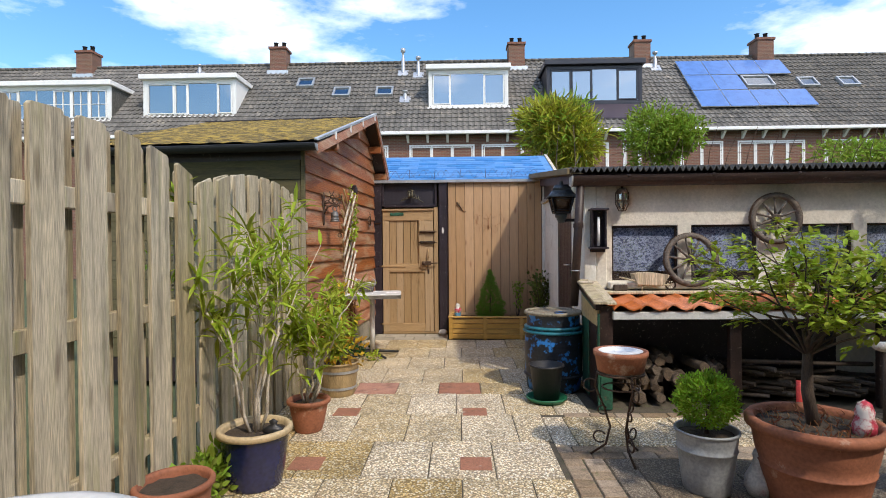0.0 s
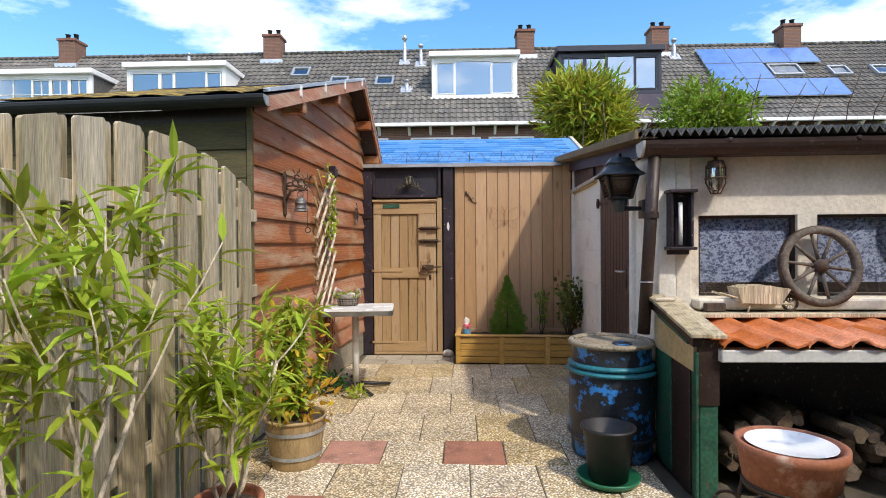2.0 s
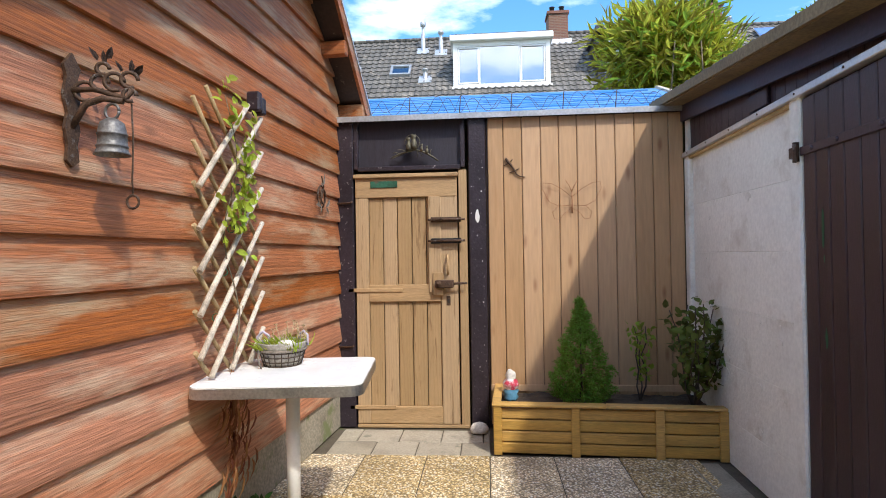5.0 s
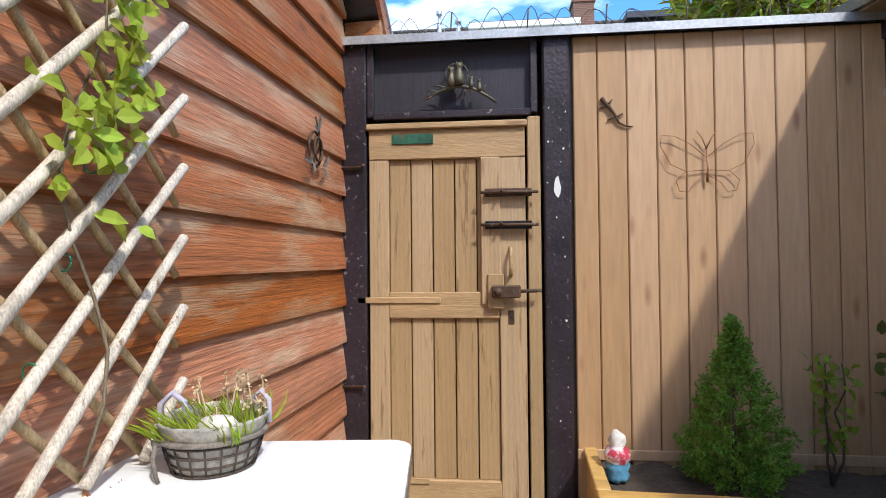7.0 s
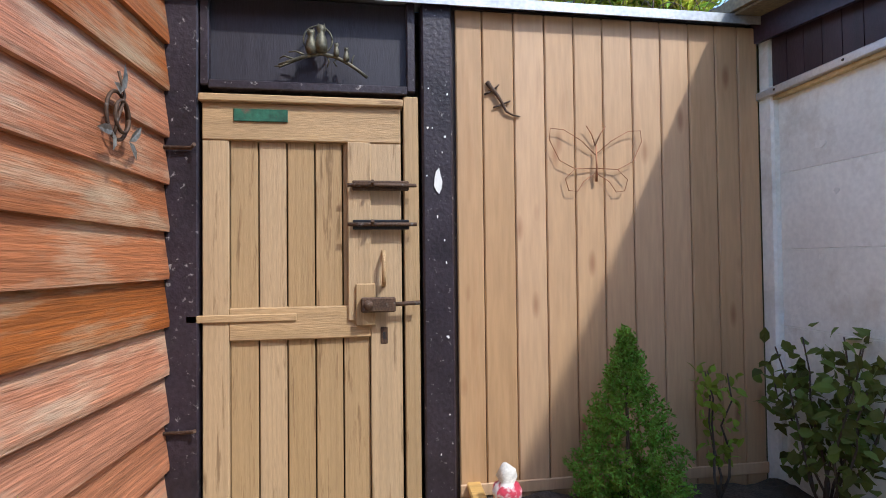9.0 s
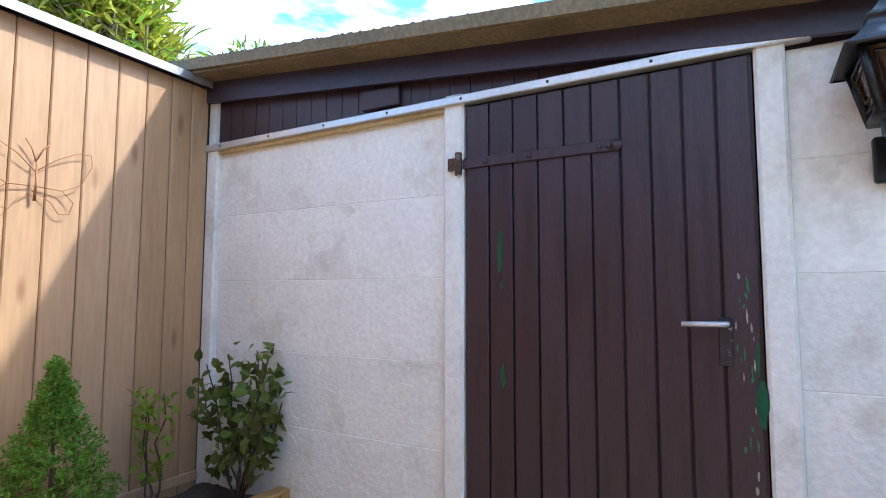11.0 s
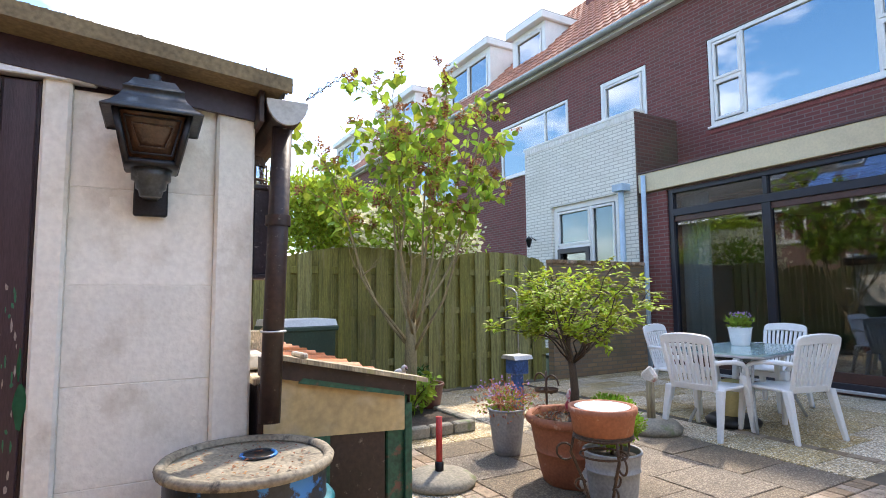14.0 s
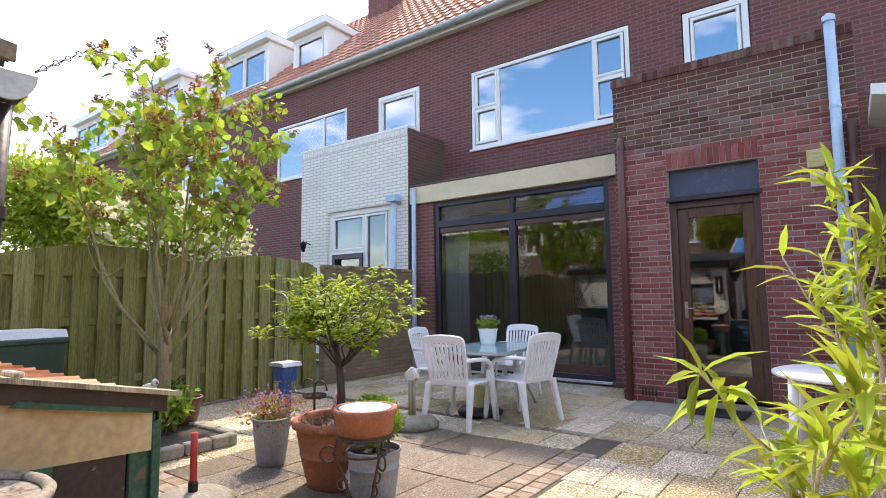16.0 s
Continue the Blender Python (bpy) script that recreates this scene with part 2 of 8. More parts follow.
WY, WZ = (9, 0.7, 9), (9, 9, 0.7)
M = dict(
    soil=mat("soil", (0.07, 0.05, 0.035), 0.95, 0.4, 20, 120, 0.8, dist=0.01),
    grass=mat("lawn_earth", (0.07, 0.09, 0.035), 0.95, 0.4, 2, 50, 0.6),
    mortar=mat("sand_joint", (0.10, 0.082, 0.058), 0.95, 0.3, 12, 150, 0.4, spots=0.25, spotcol=(0.08, 0.11, 0.03)),
    tile=pebble("pebble_tile", [(0.80, 0.66, 0.43), (0.60, 0.45, 0.25), (0.90, 0.83, 0.67), (0.45, 0.33, 0.18), (0.78, 0.61, 0.35)], 80, rand=0.12),
    tile2=pebble("washed_tile", [(0.22, 0.165, 0.11), (0.28, 0.22, 0.155), (0.165, 0.12, 0.085), (0.33, 0.27, 0.19)], 95, rand=0.1),
    red_tile=mat("red_paver", (0.40, 0.19, 0.13), 0.85, 0.3, 9, 110, 0.4, rand=0.15, spots=0.15, spotcol=(0.5, 0.42, 0.34)),
    clinker=mat("clinker_paver", (0.34, 0.25, 0.17), 0.9, 0.35, 12, 90, 0.5, rand=0.25, spots=0.2, spotcol=(0.17, 0.18, 0.08)),
    slab=mat("grey_slab", (0.36, 0.32, 0.25), 0.9, 0.25, 5, 90, 0.4, rand=0.1, spots=0.2, spotcol=(0.2, 0.19, 0.14)),
    fence=mat("grey_fence_wood", (0.51, 0.425, 0.29), 0.85, 0.42, 2.6, 26, 0.7, stretch=(9, 9, 0.5), grain=0.14, across="X", rand=0.2, spots=0.34, spotcol=(0.31, 0.29, 0.12), spotscale=1.5, soft=0.16, knots=(5, 7, 1.5), knotcol=(0.16, 0.11, 0.07)),
    fence_green=mat("mossy_fence_wood", (0.245, 0.22, 0.068), 0.85, 0.4, 3.5, 26, 0.6, stretch=WZ, grain=0.15, across="Y", rand=0.16, spots=0.3, spotcol=(0.26, 0.22, 0.10), spotscale=1.6),
    weather=mat("red_stained_board", (0.42, 0.155, 0.068), 0.58, 0.30, 1.0, 22, 0.9, stretch=(9, 0.45, 9), rand=0.2, spots=0.42, spotcol=(0.54, 0.42, 0.28), spotscale=1.0, soft=0.20, grain=0.20, knots=(4, 2.6, 5.2), knotcol=(0.12, 0.045, 0.02), spotmap=(4, 1.5, 8)),
    greenboard=mat("green_board", (0.12, 0.10, 0.045), 0.8, 0.3, 4, 30, 0.4, stretch=(0.7, 9, 9), rand=0.15),
    darkwood=mat("dark_brown_paint", (0.035, 0.018, 0.014), 0.5, 0.35, 6, 50, 0.4, spots=0.1, spotcol=(0.20, 0.17, 0.14), spotscale=30),
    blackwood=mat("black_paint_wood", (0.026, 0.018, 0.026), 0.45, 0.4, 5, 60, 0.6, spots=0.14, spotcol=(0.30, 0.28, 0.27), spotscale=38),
    plum=mat("plum_door_paint", (0.040, 0.021, 0.028), 0.42, 0.3, 3, 50, 0.3, stretch=WZ, rand=0.12),
    plumf=mat("plum_fascia_paint", (0.036, 0.023, 0.04), 0.45, 0.3, 3, 50, 0.3),
    gate=mat("ochre_gate_paint", (0.41, 0.275, 0.145), 0.65, 0.10, 2.0, 30, 0.4, stretch=WZ, grain=0.07, across="X", rand=0.1, spots=0.28, spotcol=(0.22, 0.135, 0.065), spotscale=4),
    gateh=mat("ochre_rail_paint", (0.43, 0.28, 0.14), 0.65, 0.22, 3.0, 30, 0.5, stretch=(0.7, 9, 9), spots=0.13, spotcol=(0.22, 0.13, 0.06), spotscale=5),
    panel=mat("ochre_board_stain", (0.49, 0.305, 0.165), 0.6, 0.10, 0.9, 12, 0.2, stretch=(5, 5, 0.5), rand=0.08, spots=0.16, spotcol=(0.33, 0.17, 0.08), spotscale=1.6, soft=0.22, knots=(7, 7, 2.2), knotcol=(0.24, 0.10, 0.045)),
    pine=mat("honey_pine", (0.55, 0.33, 0.10), 0.55, 0.22, 3, 24, 0.3, stretch=(0.8, 9, 9), rand=0.12),
    plaster=mat("white_plaster", (0.70, 0.65, 0.56), 0.85, 0.12, 3.0, 45, 0.5, spots=0.12, spotcol=(0.50, 0.45, 0.38), spotscale=5, dist=0.008),
    concrete=mat("white_painted_slab", (0.80, 0.785, 0.72), 0.85, 0.08, 2.2, 45, 0.7, rand=0.03, spots=0.32, spotcol=(0.57, 0.53, 0.45), spotscale=4.2, soft=0.16, dist=0.006),
    conc=mat("grey_concrete", (0.31, 0.28, 0.22), 0.9, 0.3, 5, 60, 0.5, spots=0.3, spotcol=(0.17, 0.20, 0.09), spotscale=4),
    white=mat("white_paint", (0.80, 0.79, 0.76), 0.4, 0.06, 4, 40, 0.1),
    cream=mat("cream_panel", (0.66, 0.55, 0.36), 0.5, 0.08, 4, 40, 0.1),
    ply=mat("weathered_plywood", (0.52, 0.39, 0.19), 0.75, 0.2, 2, 30, 0.2, spots=0.5, spotcol=(0.60, 0.54, 0.42), spotscale=2.2, soft=0.25),
    dkgreen=mat("dark_green_paint", (0.02, 0.10, 0.06), 0.5, 0.4, 8, 50, 0.4, spots=0.2, spotcol=(0.16, 0.07, 0.05), spotscale=10),
    moss=mat("mossy_felt", (0.17, 0.12, 0.035), 0.98, 0.55, 6, 60, 1.0, spots=0.6, spotcol=(0.46, 0.31, 0.06), spotscale=7, stretch=(1, 2.5, 2.5), dist=0.02),
    felt=mat("blue_felt", (0.06, 0.24, 0.55), 0.92, 0.2, 5, 200, 0.4, rand=0.12),
    corrug=mat("lichen_corrugated", (0.10, 0.095, 0.085), 0.9, 0.4, 9, 70, 0.8, spots=0.25, spotcol=(0.30, 0.30, 0.25), spotscale=20),
    zinc=mat("zinc", (0.48, 0.50, 0.52), 0.45, 0.18, 7, 60, 0.15, metal=0.6),
    steelgrey=mat("weathered_grey_metal", (0.33, 0.32, 0.29), 0.55, 0.3, 14, 80, 0.3, metal=0.3),
    zincpot=mat("dull_zinc", (0.34, 0.36, 0.38), 0.5, 0.2, 7, 60, 0.15, metal=0.3),
    oldwood=mat("weathered_dark_wood", (0.15, 0.125, 0.105), 0.85, 0.4, 9, 60, 0.6, spots=0.3, spotcol=(0.07, 0.05, 0.04), spotscale=9),
    linercloth=mat("grey_liner_cloth", (0.40, 0.37, 0.32), 0.9, 0.3, 9, 70, 0.5, spots=0.3, spotcol=(0.24, 0.21, 0.17), spotscale=12),
    lilacgrip=mat("lilac_grey_grip", (0.46, 0.42, 0.52), 0.6, 0.1, 8, 60, 0.1),
    # cut ends darkened too, with the log store's shade in their colour
    logend=mat("shade_toned_log_end", (0.13, 0.092, 0.062), 0.9, 0.4, 20, 90, 0.4, rand=0.3),
    greycap=mat("dull_grey_plastic", (0.42, 0.42, 0.40), 0.55, 0.15, 8, 60, 0.2),
    alu=mat("aluminium", (0.66, 0.67, 0.68), 0.4, 0.1, 6, 80, 0.1, metal=0.7),
    bluepipe=mat("pale_blue_pipe", (0.42, 0.55, 0.66), 0.5, 0.12, 6, 60, 0.1),
    redpipe=mat("brown_pipe", (0.13, 0.045, 0.035), 0.45, 0.25, 7, 60, 0.15),
    terra=mat("terracotta", (0.34, 0.122, 0.064), 0.75, 0.22, 5, 60, 0.25, spots=0.14, spotcol=(0.58, 0.40, 0.30), spotscale=5),
    pantile=mat("orange_pantile", (0.56, 0.17, 0.06), 0.6, 0.25, 9, 70, 0.2, rand=0.16, spots=0.15, spotcol=(0.35, 0.14, 0.08), spotscale=9),
    rooftile=mat("grey_roof_tile", (0.13, 0.12, 0.105), 0.8, 0.4, 1.5, 9, 0.2, rand=0.2, spots=0.3, spotcol=(0.24, 0.21, 0.17), spotscale=2.5),
    redroof=mat("red_roof_tile", (0.42, 0.15, 0.075), 0.75, 0.3, 2, 14, 0.2, rand=0.2, spots=0.2, spotcol=(0.25, 0.10, 0.07), spotscale=3),
    brick=mat("maroon_brick", (0.27, 0.082, 0.07), 0.85, 0.3, 5, 60, 0.4, rand=0.22, dist=0.006),
    brickm=mat("moss_stained_brick", (0.17, 0.072, 0.058), 0.9, 0.45, 4, 50, 0.6, rand=0.35, spots=0.48, spotcol=(0.105, 0.085, 0.04), spotscale=4, soft=0.15, dist=0.006),
    brickw=mat("white_painted_brick", (0.83, 0.81, 0.76), 0.75, 0.08, 5, 60, 0.3, rand=0.06, dist=0.006),
    brickl=mat("tan_brick", (0.30, 0.19, 0.11), 0.9, 0.4, 5, 60, 0.4, rand=0.3, spots=0.25, spotcol=(0.12, 0.13, 0.05), spotscale=4),
    joint=mat("grey_joint", (0.38, 0.33, 0.29), 0.95, 0.25, 6, 90, 0.4),
    farbrick=mat("far_brick", (0.22, 0.10, 0.07), 0.9, 0.3, 3, 30, 0.3),
    navy=mat("navy_frame", (0.022, 0.022, 0.032), 0.35, 0.15, 5, 40, 0.1),
    brownframe=mat("brown_frame", (0.085, 0.038, 0.03), 0.4, 0.2, 5, 40, 0.15),
    teak=mat("varnished_brown_door", (0.10, 0.042, 0.022), 0.3, 0.3, 4, 30, 0.2, stretch=WZ),
    room=mat("dim_room_wall", (0.28, 0.25, 0.21), 0.9, 0.1, 3, 30, 0.1),
    curtain=mat("pale_curtain", (0.55, 0.60, 0.55), 0.9, 0.1, 5, 60, 0.1),
    net=mat("lace_curtain", (0.42, 0.47, 0.62), 0.9, 0.35, 3, 90, 0.1, stretch=(3, 3, 0.8), spots=0.58, spotcol=(0.11, 0.13, 0.22), spotscale=1.0, spotmap=(46, 46, 60), soft=0.04),
    glass=glass("window_glass"),
    glassn=glass("thin_pane", (0.95, 0.97, 1.0), 0.02, 0.06),
    glassk=glass("door_glass", (0.62, 0.70, 0.75), 0.02, 0.13),
    blacksat=mat("satin_black_board", (0.026, 0.023, 0.034), 0.55, 0.25, 5, 40, 0.2, stretch=WZ),
    lamphood=mat("worn_black_lamp_paint", (0.045, 0.055, 0.065), 0.38, 0.35, 12, 90, 0.2, spots=0.3, spotcol=(0.13, 0.15, 0.16), spotscale=16),
    glassb=glass("dark_window_glass", (0.35, 0.40, 0.45), 0.02, 0.45),
    # cell blue lifted so the base colour carries the sky's reflection
    solar=mat("sky_tinted_solar_cell", (0.10, 0.21, 0.50), 0.16, 0.2, 3, 40, 0.0, spec=0.8),
    iron=mat("rusty_iron", (0.09, 0.05, 0.03), 0.7, 0.4, 20, 120, 0.5, metal=0.3, spots=0.25, spotcol=(0.16, 0.15, 0.14), spotscale=30),
    blackiron=mat("black_iron", (0.02, 0.02, 0.024), 0.4, 0.3, 20, 120, 0.2, metal=0.4),
    steel=mat("worn_steel", (0.45, 0.44, 0.42), 0.35, 0.2, 12, 90, 0.2, metal=0.9),
    bronze=mat("weathered_bronze", (0.12, 0.11, 0.075), 0.55, 0.4, 15, 90, 0.3, metal=0.6),
    bell=mat("dull_bell_metal", (0.17, 0.165, 0.16), 0.5, 0.35, 14, 90, 0.4, metal=0.4, spots=0.25, spotcol=(0.10, 0.06, 0.035), spotscale=16),
    copper=mat("thin_copper_wire", (0.33, 0.15, 0.08), 0.5, 0.2, 20, 90, 0.1, metal=0.6),
    bark=mat("bark", (0.20, 0.155, 0.10), 0.9, 0.35, 7, 60, 0.8, stretch=(4, 4, 1)),
    lilacbark=mat("olive_tan_bark", (0.30, 0.23, 0.12), 0.9, 0.35, 7, 60, 0.8, stretch=(4, 4, 1), spots=0.2, spotcol=(0.20, 0.20, 0.08), spotscale=5),
    barkd=mat("dark_bark", (0.085, 0.06, 0.045), 0.9, 0.35, 9, 60, 0.8, stretch=(4, 4, 1)),
    stick=mat("peeled_stick", (0.62, 0.54, 0.44), 0.8, 0.35, 6, 60, 0.5, stretch=(4, 4, 1), spots=0.2, spotcol=(0.22, 0.15, 0.09), spotscale=9),
    # log colour set darker to include the deep shade inside the log store
    log=mat("shade_toned_log", (0.075, 0.053, 0.037), 0.9, 0.45, 8, 60, 0.6, rand=0.3),
    bluedrum=mat("blue_black_drum", (0.02, 0.026, 0.036), 0.42, 0.4, 6, 50, 0.25, spots=0.42, spotcol=(0.02, 0.22, 0.62), spotscale=6.5, soft=0.03),
    drumrim=mat("teal_drum_ring", (0.02, 0.20, 0.26), 0.4, 0.3, 8, 50, 0.2, spots=0.2, spotcol=(0.03, 0.05, 0.05), spotscale=8),
    drumtop=mat("dirty_drum_lid", (0.30, 0.26, 0.19), 0.85, 0.35, 9, 70, 0.5, spots=0.3, spotcol=(0.08, 0.07, 0.06), spotscale=12),
    blackplastic=mat("black_plastic", (0.018, 0.018, 0.020), 0.45, 0.25, 8, 60, 0.1),
    greenplastic=mat("green_plastic", (0.015, 0.16, 0.08), 0.4, 0.15, 8, 60, 0.1),
    bin=mat("dark_green_bin", (0.025, 0.055, 0.035), 0.5, 0.2, 5, 60, 0.1),
    binlid=mat("pale_grey_lid", (0.62, 0.63, 0.62), 0.45, 0.12, 5, 60, 0.1),
    glaze=mat("cobalt_glaze", (0.012, 0.016, 0.075), 0.12, 0.3, 6, 40, 0.05, spec=0.7),
    potrim=mat("sand_glaze", (0.55, 0.42, 0.25), 0.45, 0.2, 8, 60, 0.15),
    bucketwood=mat("barrel_wood", (0.40, 0.28, 0.14), 0.75, 0.3, 4, 30, 0.4, stretch=WZ),
    plasticw=mat("white_plastic", (0.80, 0.80, 0.79), 0.32, 0.05, 6, 60, 0.05),
    enamel=mat("white_enamel", (0.84, 0.84, 0.83), 0.25, 0.04, 6, 60, 0.05),
    tableglass=mat("sea_glass_top", (0.30, 0.45, 0.45), 0.12, 0.12, 40, 200, 0.15, spec=0.7),
    wicker=mat("grey_wicker", (0.20, 0.17, 0.14), 0.85, 0.35, 20, 120, 0.5),
    redp=mat("red_paint", (0.50, 0.035, 0.03), 0.45, 0.25, 12, 80, 0.15, spots=0.1, spotcol=(0.12, 0.05, 0.04), spotscale=10),
    bluep=mat("blue_glaze", (0.04, 0.10, 0.28), 0.4, 0.5, 20, 80, 0.1),
    gnomered=mat("gnome_red", (0.55, 0.05, 0.09), 0.5, 0.2, 15, 80, 0.1, spots=0.62, spotcol=(0.78, 0.72, 0.70), spotscale=14),
    verge=mat("olive_verge", (0.20, 0.15, 0.08), 0.85, 0.3, 4, 60, 0.4),
    amber=mat("dark_amber_glass", (0.06, 0.032, 0.02), 0.22, 0.3, 30, 120, 0.2),
    fanlight=mat("dark_fanlight", (0.055, 0.07, 0.105), 0.25, 0.2, 4, 40, 0.05),
    stonew=mat("white_stone", (0.66, 0.62, 0.56), 0.8, 0.2, 15, 80, 0.4, spots=0.2, spotcol=(0.45, 0.22, 0.2), spotscale=9),
    yellow=mat("yellowed_plastic", (0.60, 0.52, 0.24), 0.5, 0.12, 9, 70, 0.1),
    leaf=leaf("fresh_leaf", (0.24, 0.35, 0.045), 0.4),
    leafy=leaf("yellow_green_leaf", (0.37, 0.46, 0.055), 0.4),
    treeleaf=leaf("light_spring_leaf", (0.33, 0.42, 0.048), 0.45),
    amberleaf=leaf("amber_young_leaf", (0.62, 0.40, 0.045), 0.35),
    leafd=leaf("deep_green_leaf", (0.035, 0.10, 0.025)),
    leafp=leaf("olive_leaf", (0.13, 0.17, 0.04), 0.5),
    conifer=leaf("conifer_needle", (0.17, 0.33, 0.05), 0.5),
    boxleaf=leaf("box_leaf", (0.24, 0.40, 0.04), 0.4),
    gnomeblue=mat("gnome_blue", (0.12, 0.32, 0.48), 0.5, 0.2, 15, 80, 0.1),
    bamboo=leaf("bamboo_leaf", (0.46, 0.46, 0.06), 0.5),
    brownflower=leaf("faded_lilac_flower", (0.33, 0.15, 0.075), 0.4),
    whiteflower=leaf("cream_flower", (0.70, 0.68, 0.48), 0.15),
    pinkleaf=leaf("pink_foliage", (0.40, 0.17, 0.10), 0.4),
    purple=leaf("violet_flower", (0.42, 0.26, 0.55), 0.25),
)


# ---- building tools ----
def thing(name, m, label, category, group="", kind=""):
    """An Empty at a thing's base; its parts are meshes in its own frame."""
    ob = new(name)
    ob.empty_display_size = 0.1
    ob.matrix_world = m
    return tagged(ob, label, category, group, kind)


def part(name, bm, material, parent=None, label="", smooth=False):
    """Links a bmesh as one mesh object under a thing or a part."""
    me = bpy.data.meshes.new(name)
    bm.normal_update()
    bm.to_mesh(me)
    bm.free()
    for mt in material if isinstance(material, (list, tuple)) else (material,):
        me.materials.append(mt)
    if smooth:
        me.shade_smooth()
    ob = new(name, me)
    if parent:
        ob.parent = parent
    if label:
        ob["label"] = label
    return ob


def solo(name, bm, material, label, category, m=None, group="", kind="", smooth=False):
    ob = part(name, bm, material, None, "", smooth)
    if m:
        ob.matrix_world = m
    return tagged(ob, label, category, group, kind)


def bevel(bm, w, seg=1):
    bmesh.ops.bevel(bm, geom=bm.edges[:], offset=w, segments=seg, affect="EDGES", profile=0.6)
    return bm


def box(x0, x1, y0, y1, z0, z1, w=0.0, bm=None):
    """A box between six planes, its edges eased by w."""
    t = bmesh.new()
    bmesh.ops.create_cube(t, size=1)
    for v in t.verts:
        v.co = Vector(((x0, x1)[v.co.x > 0], (y0, y1)[v.co.y > 0], (z0, z1)[v.co.z > 0]))
    if w:
        bevel(t, w)
    return join(bm, t)


def join(bm, t):
    if bm is None:
        return t
    vs = {v: bm.verts.new(v.co) for v in t.verts}
    for f in t.faces:
        k = bm.faces.new([vs[v] for v in f.verts])
        k.material_index, k.smooth = f.material_index, f.smooth
    t.free()
    return bm


def moved(t, m):
    t.transform(m)
    return t


def prism(pts, lo, hi, axis="y", bm=None):
    """A polygon drawn in two axes and pulled along the third."""
    t = bmesh.new()
    put = {"x": lambda p, h: (h, p[0], p[1]), "y": lambda p, h: (p[0], h, p[1]), "z": lambda p, h: (p[0], p[1], h)}[axis]
    a = [t.verts.new(put(p, lo)) for p in pts]
    b = [t.verts.new(put(p, hi)) for p in pts]
    n = len(pts)
    t.faces.new(a)
    t.faces.new(b[::-1])
    for i in range(n):
        t.faces.new((a[i], b[i], b[(i + 1) % n], a[(i + 1) % n]))
    bmesh.ops.recalc_face_normals(t, faces=t.faces[:])
    return join(bm, t)


def lathe(profile, n=28, bm=None, at=(0, 0, 0), closed=False):
    """A profile of (radius, height) turned round z."""
    t = bmesh.new()
    rings = []
    for r, z in profile:
        if r < 1e-4:
            rings.append([t.verts.new((at[0], at[1], at[2] + z))])
        else:
            rings.append([t.verts.new((at[0] + r * math.cos(2 * math.pi * i / n), at[1] + r * math.sin(2 * math.pi * i / n), at[2] + z)) for i in range(n)])
    for a, b in zip(rings, rings[1:]):
        for i in range(n):
            q = [a[i % len(a)], a[(i + 1) % len(a)], b[(i + 1) % len(b)], b[i % len(b)]]
            q = [v for k, v in enumerate(q) if v not in q[:k]]
            if len(q) > 2:
                t.faces.new(q).smooth = True
    bmesh.ops.recalc_face_normals(t, faces=t.faces[:])
    return join(bm, t)


def tube(pts, r, n=8, bm=None, r1=None):
    """A round bar along a line of points, from radius r to r1."""
    t = bmesh.new()
    pts = [Vector(p) for p in pts]
    r1 = r if r1 is None else r1
    rings, up = [], None
    for i, p in enumerate(pts):
        d = (pts[min(i + 1, len(pts) - 1)] - pts[max(i - 1, 0)]).normalized()
        if up is None:
            up = d.orthogonal().normalized()
        up = (up - d * up.dot(d)).normalized() if (up - d * up.dot(d)).length > 1e-5 else d.orthogonal().normalized()
        side = d.cross(up)
        k = r + (r1 - r) * i / max(1, len(pts) - 1)
        rings.append([t.verts.new(p + (up * math.cos(2 * math.pi * j / n) + side * math.sin(2 * math.pi * j / n)) * k) for j in range(n)])
    for a, b in zip(rings, rings[1:]):
        for j in range(n):
            t.faces.new((a[j], a[(j + 1) % n], b[(j + 1) % n], b[j])).smooth = True
    t.faces.new(rings[0][::-1])
    t.faces.new(rings[-1])
    return join(bm, t)


def ring(c, rad, r, axis="y", n=36, m=6, bm=None, start=0.0, turn=2 * math.pi):
    """A round bar bent into a circle or an arc."""
    e = {"x": (Vector((0, 1, 0)), Vector((0, 0, 1))), "y": (Vector((1, 0, 0)), Vector((0, 0, 1))), "z": (Vector((1, 0, 0)), Vector((0, 1, 0)))}[axis]
    return tube([Vector(c) + (e[0] * math.cos(start + turn * i / n) + e[1] * math.sin(start + turn * i / n)) * rad for i in range(n + 1)], r, m, bm)


def leaf_shape(bm, p, d, up, length, width, bend=0.15):
    """One pointed leaf of six faces at p, growing along d."""
    d = Vector(d).normalized()
    s = d.cross(Vector(up))
    s = s.normalized() if s.length > 1e-4 else d.orthogonal().normalized()
    nrm = s.cross(d)
    p = Vector(p)
    a = bm.verts.new(p)
    l1, c1, r1 = (bm.verts.new(p + d * length * 0.26 + s * width * k * 0.44 + nrm * length * (0.05 if k else 0.0)) for k in (-1, 0, 1))
    l2, c2, r2 = (bm.verts.new(p + d * length * 0.62 + s * width * k * 0.42 + nrm * length * ((0.05 if k else 0.0) - bend * 0.3)) for k in (-1, 0, 1))
    t = bm.verts.new(p + d * length - nrm * length * bend)
    for f in ((a, r1, c1), (a, c1, l1), (l1, c1, c2, l2), (c1, r1, r2, c2), (l2, c2, t), (c2, r2, t)):
        bm.faces.new(f)


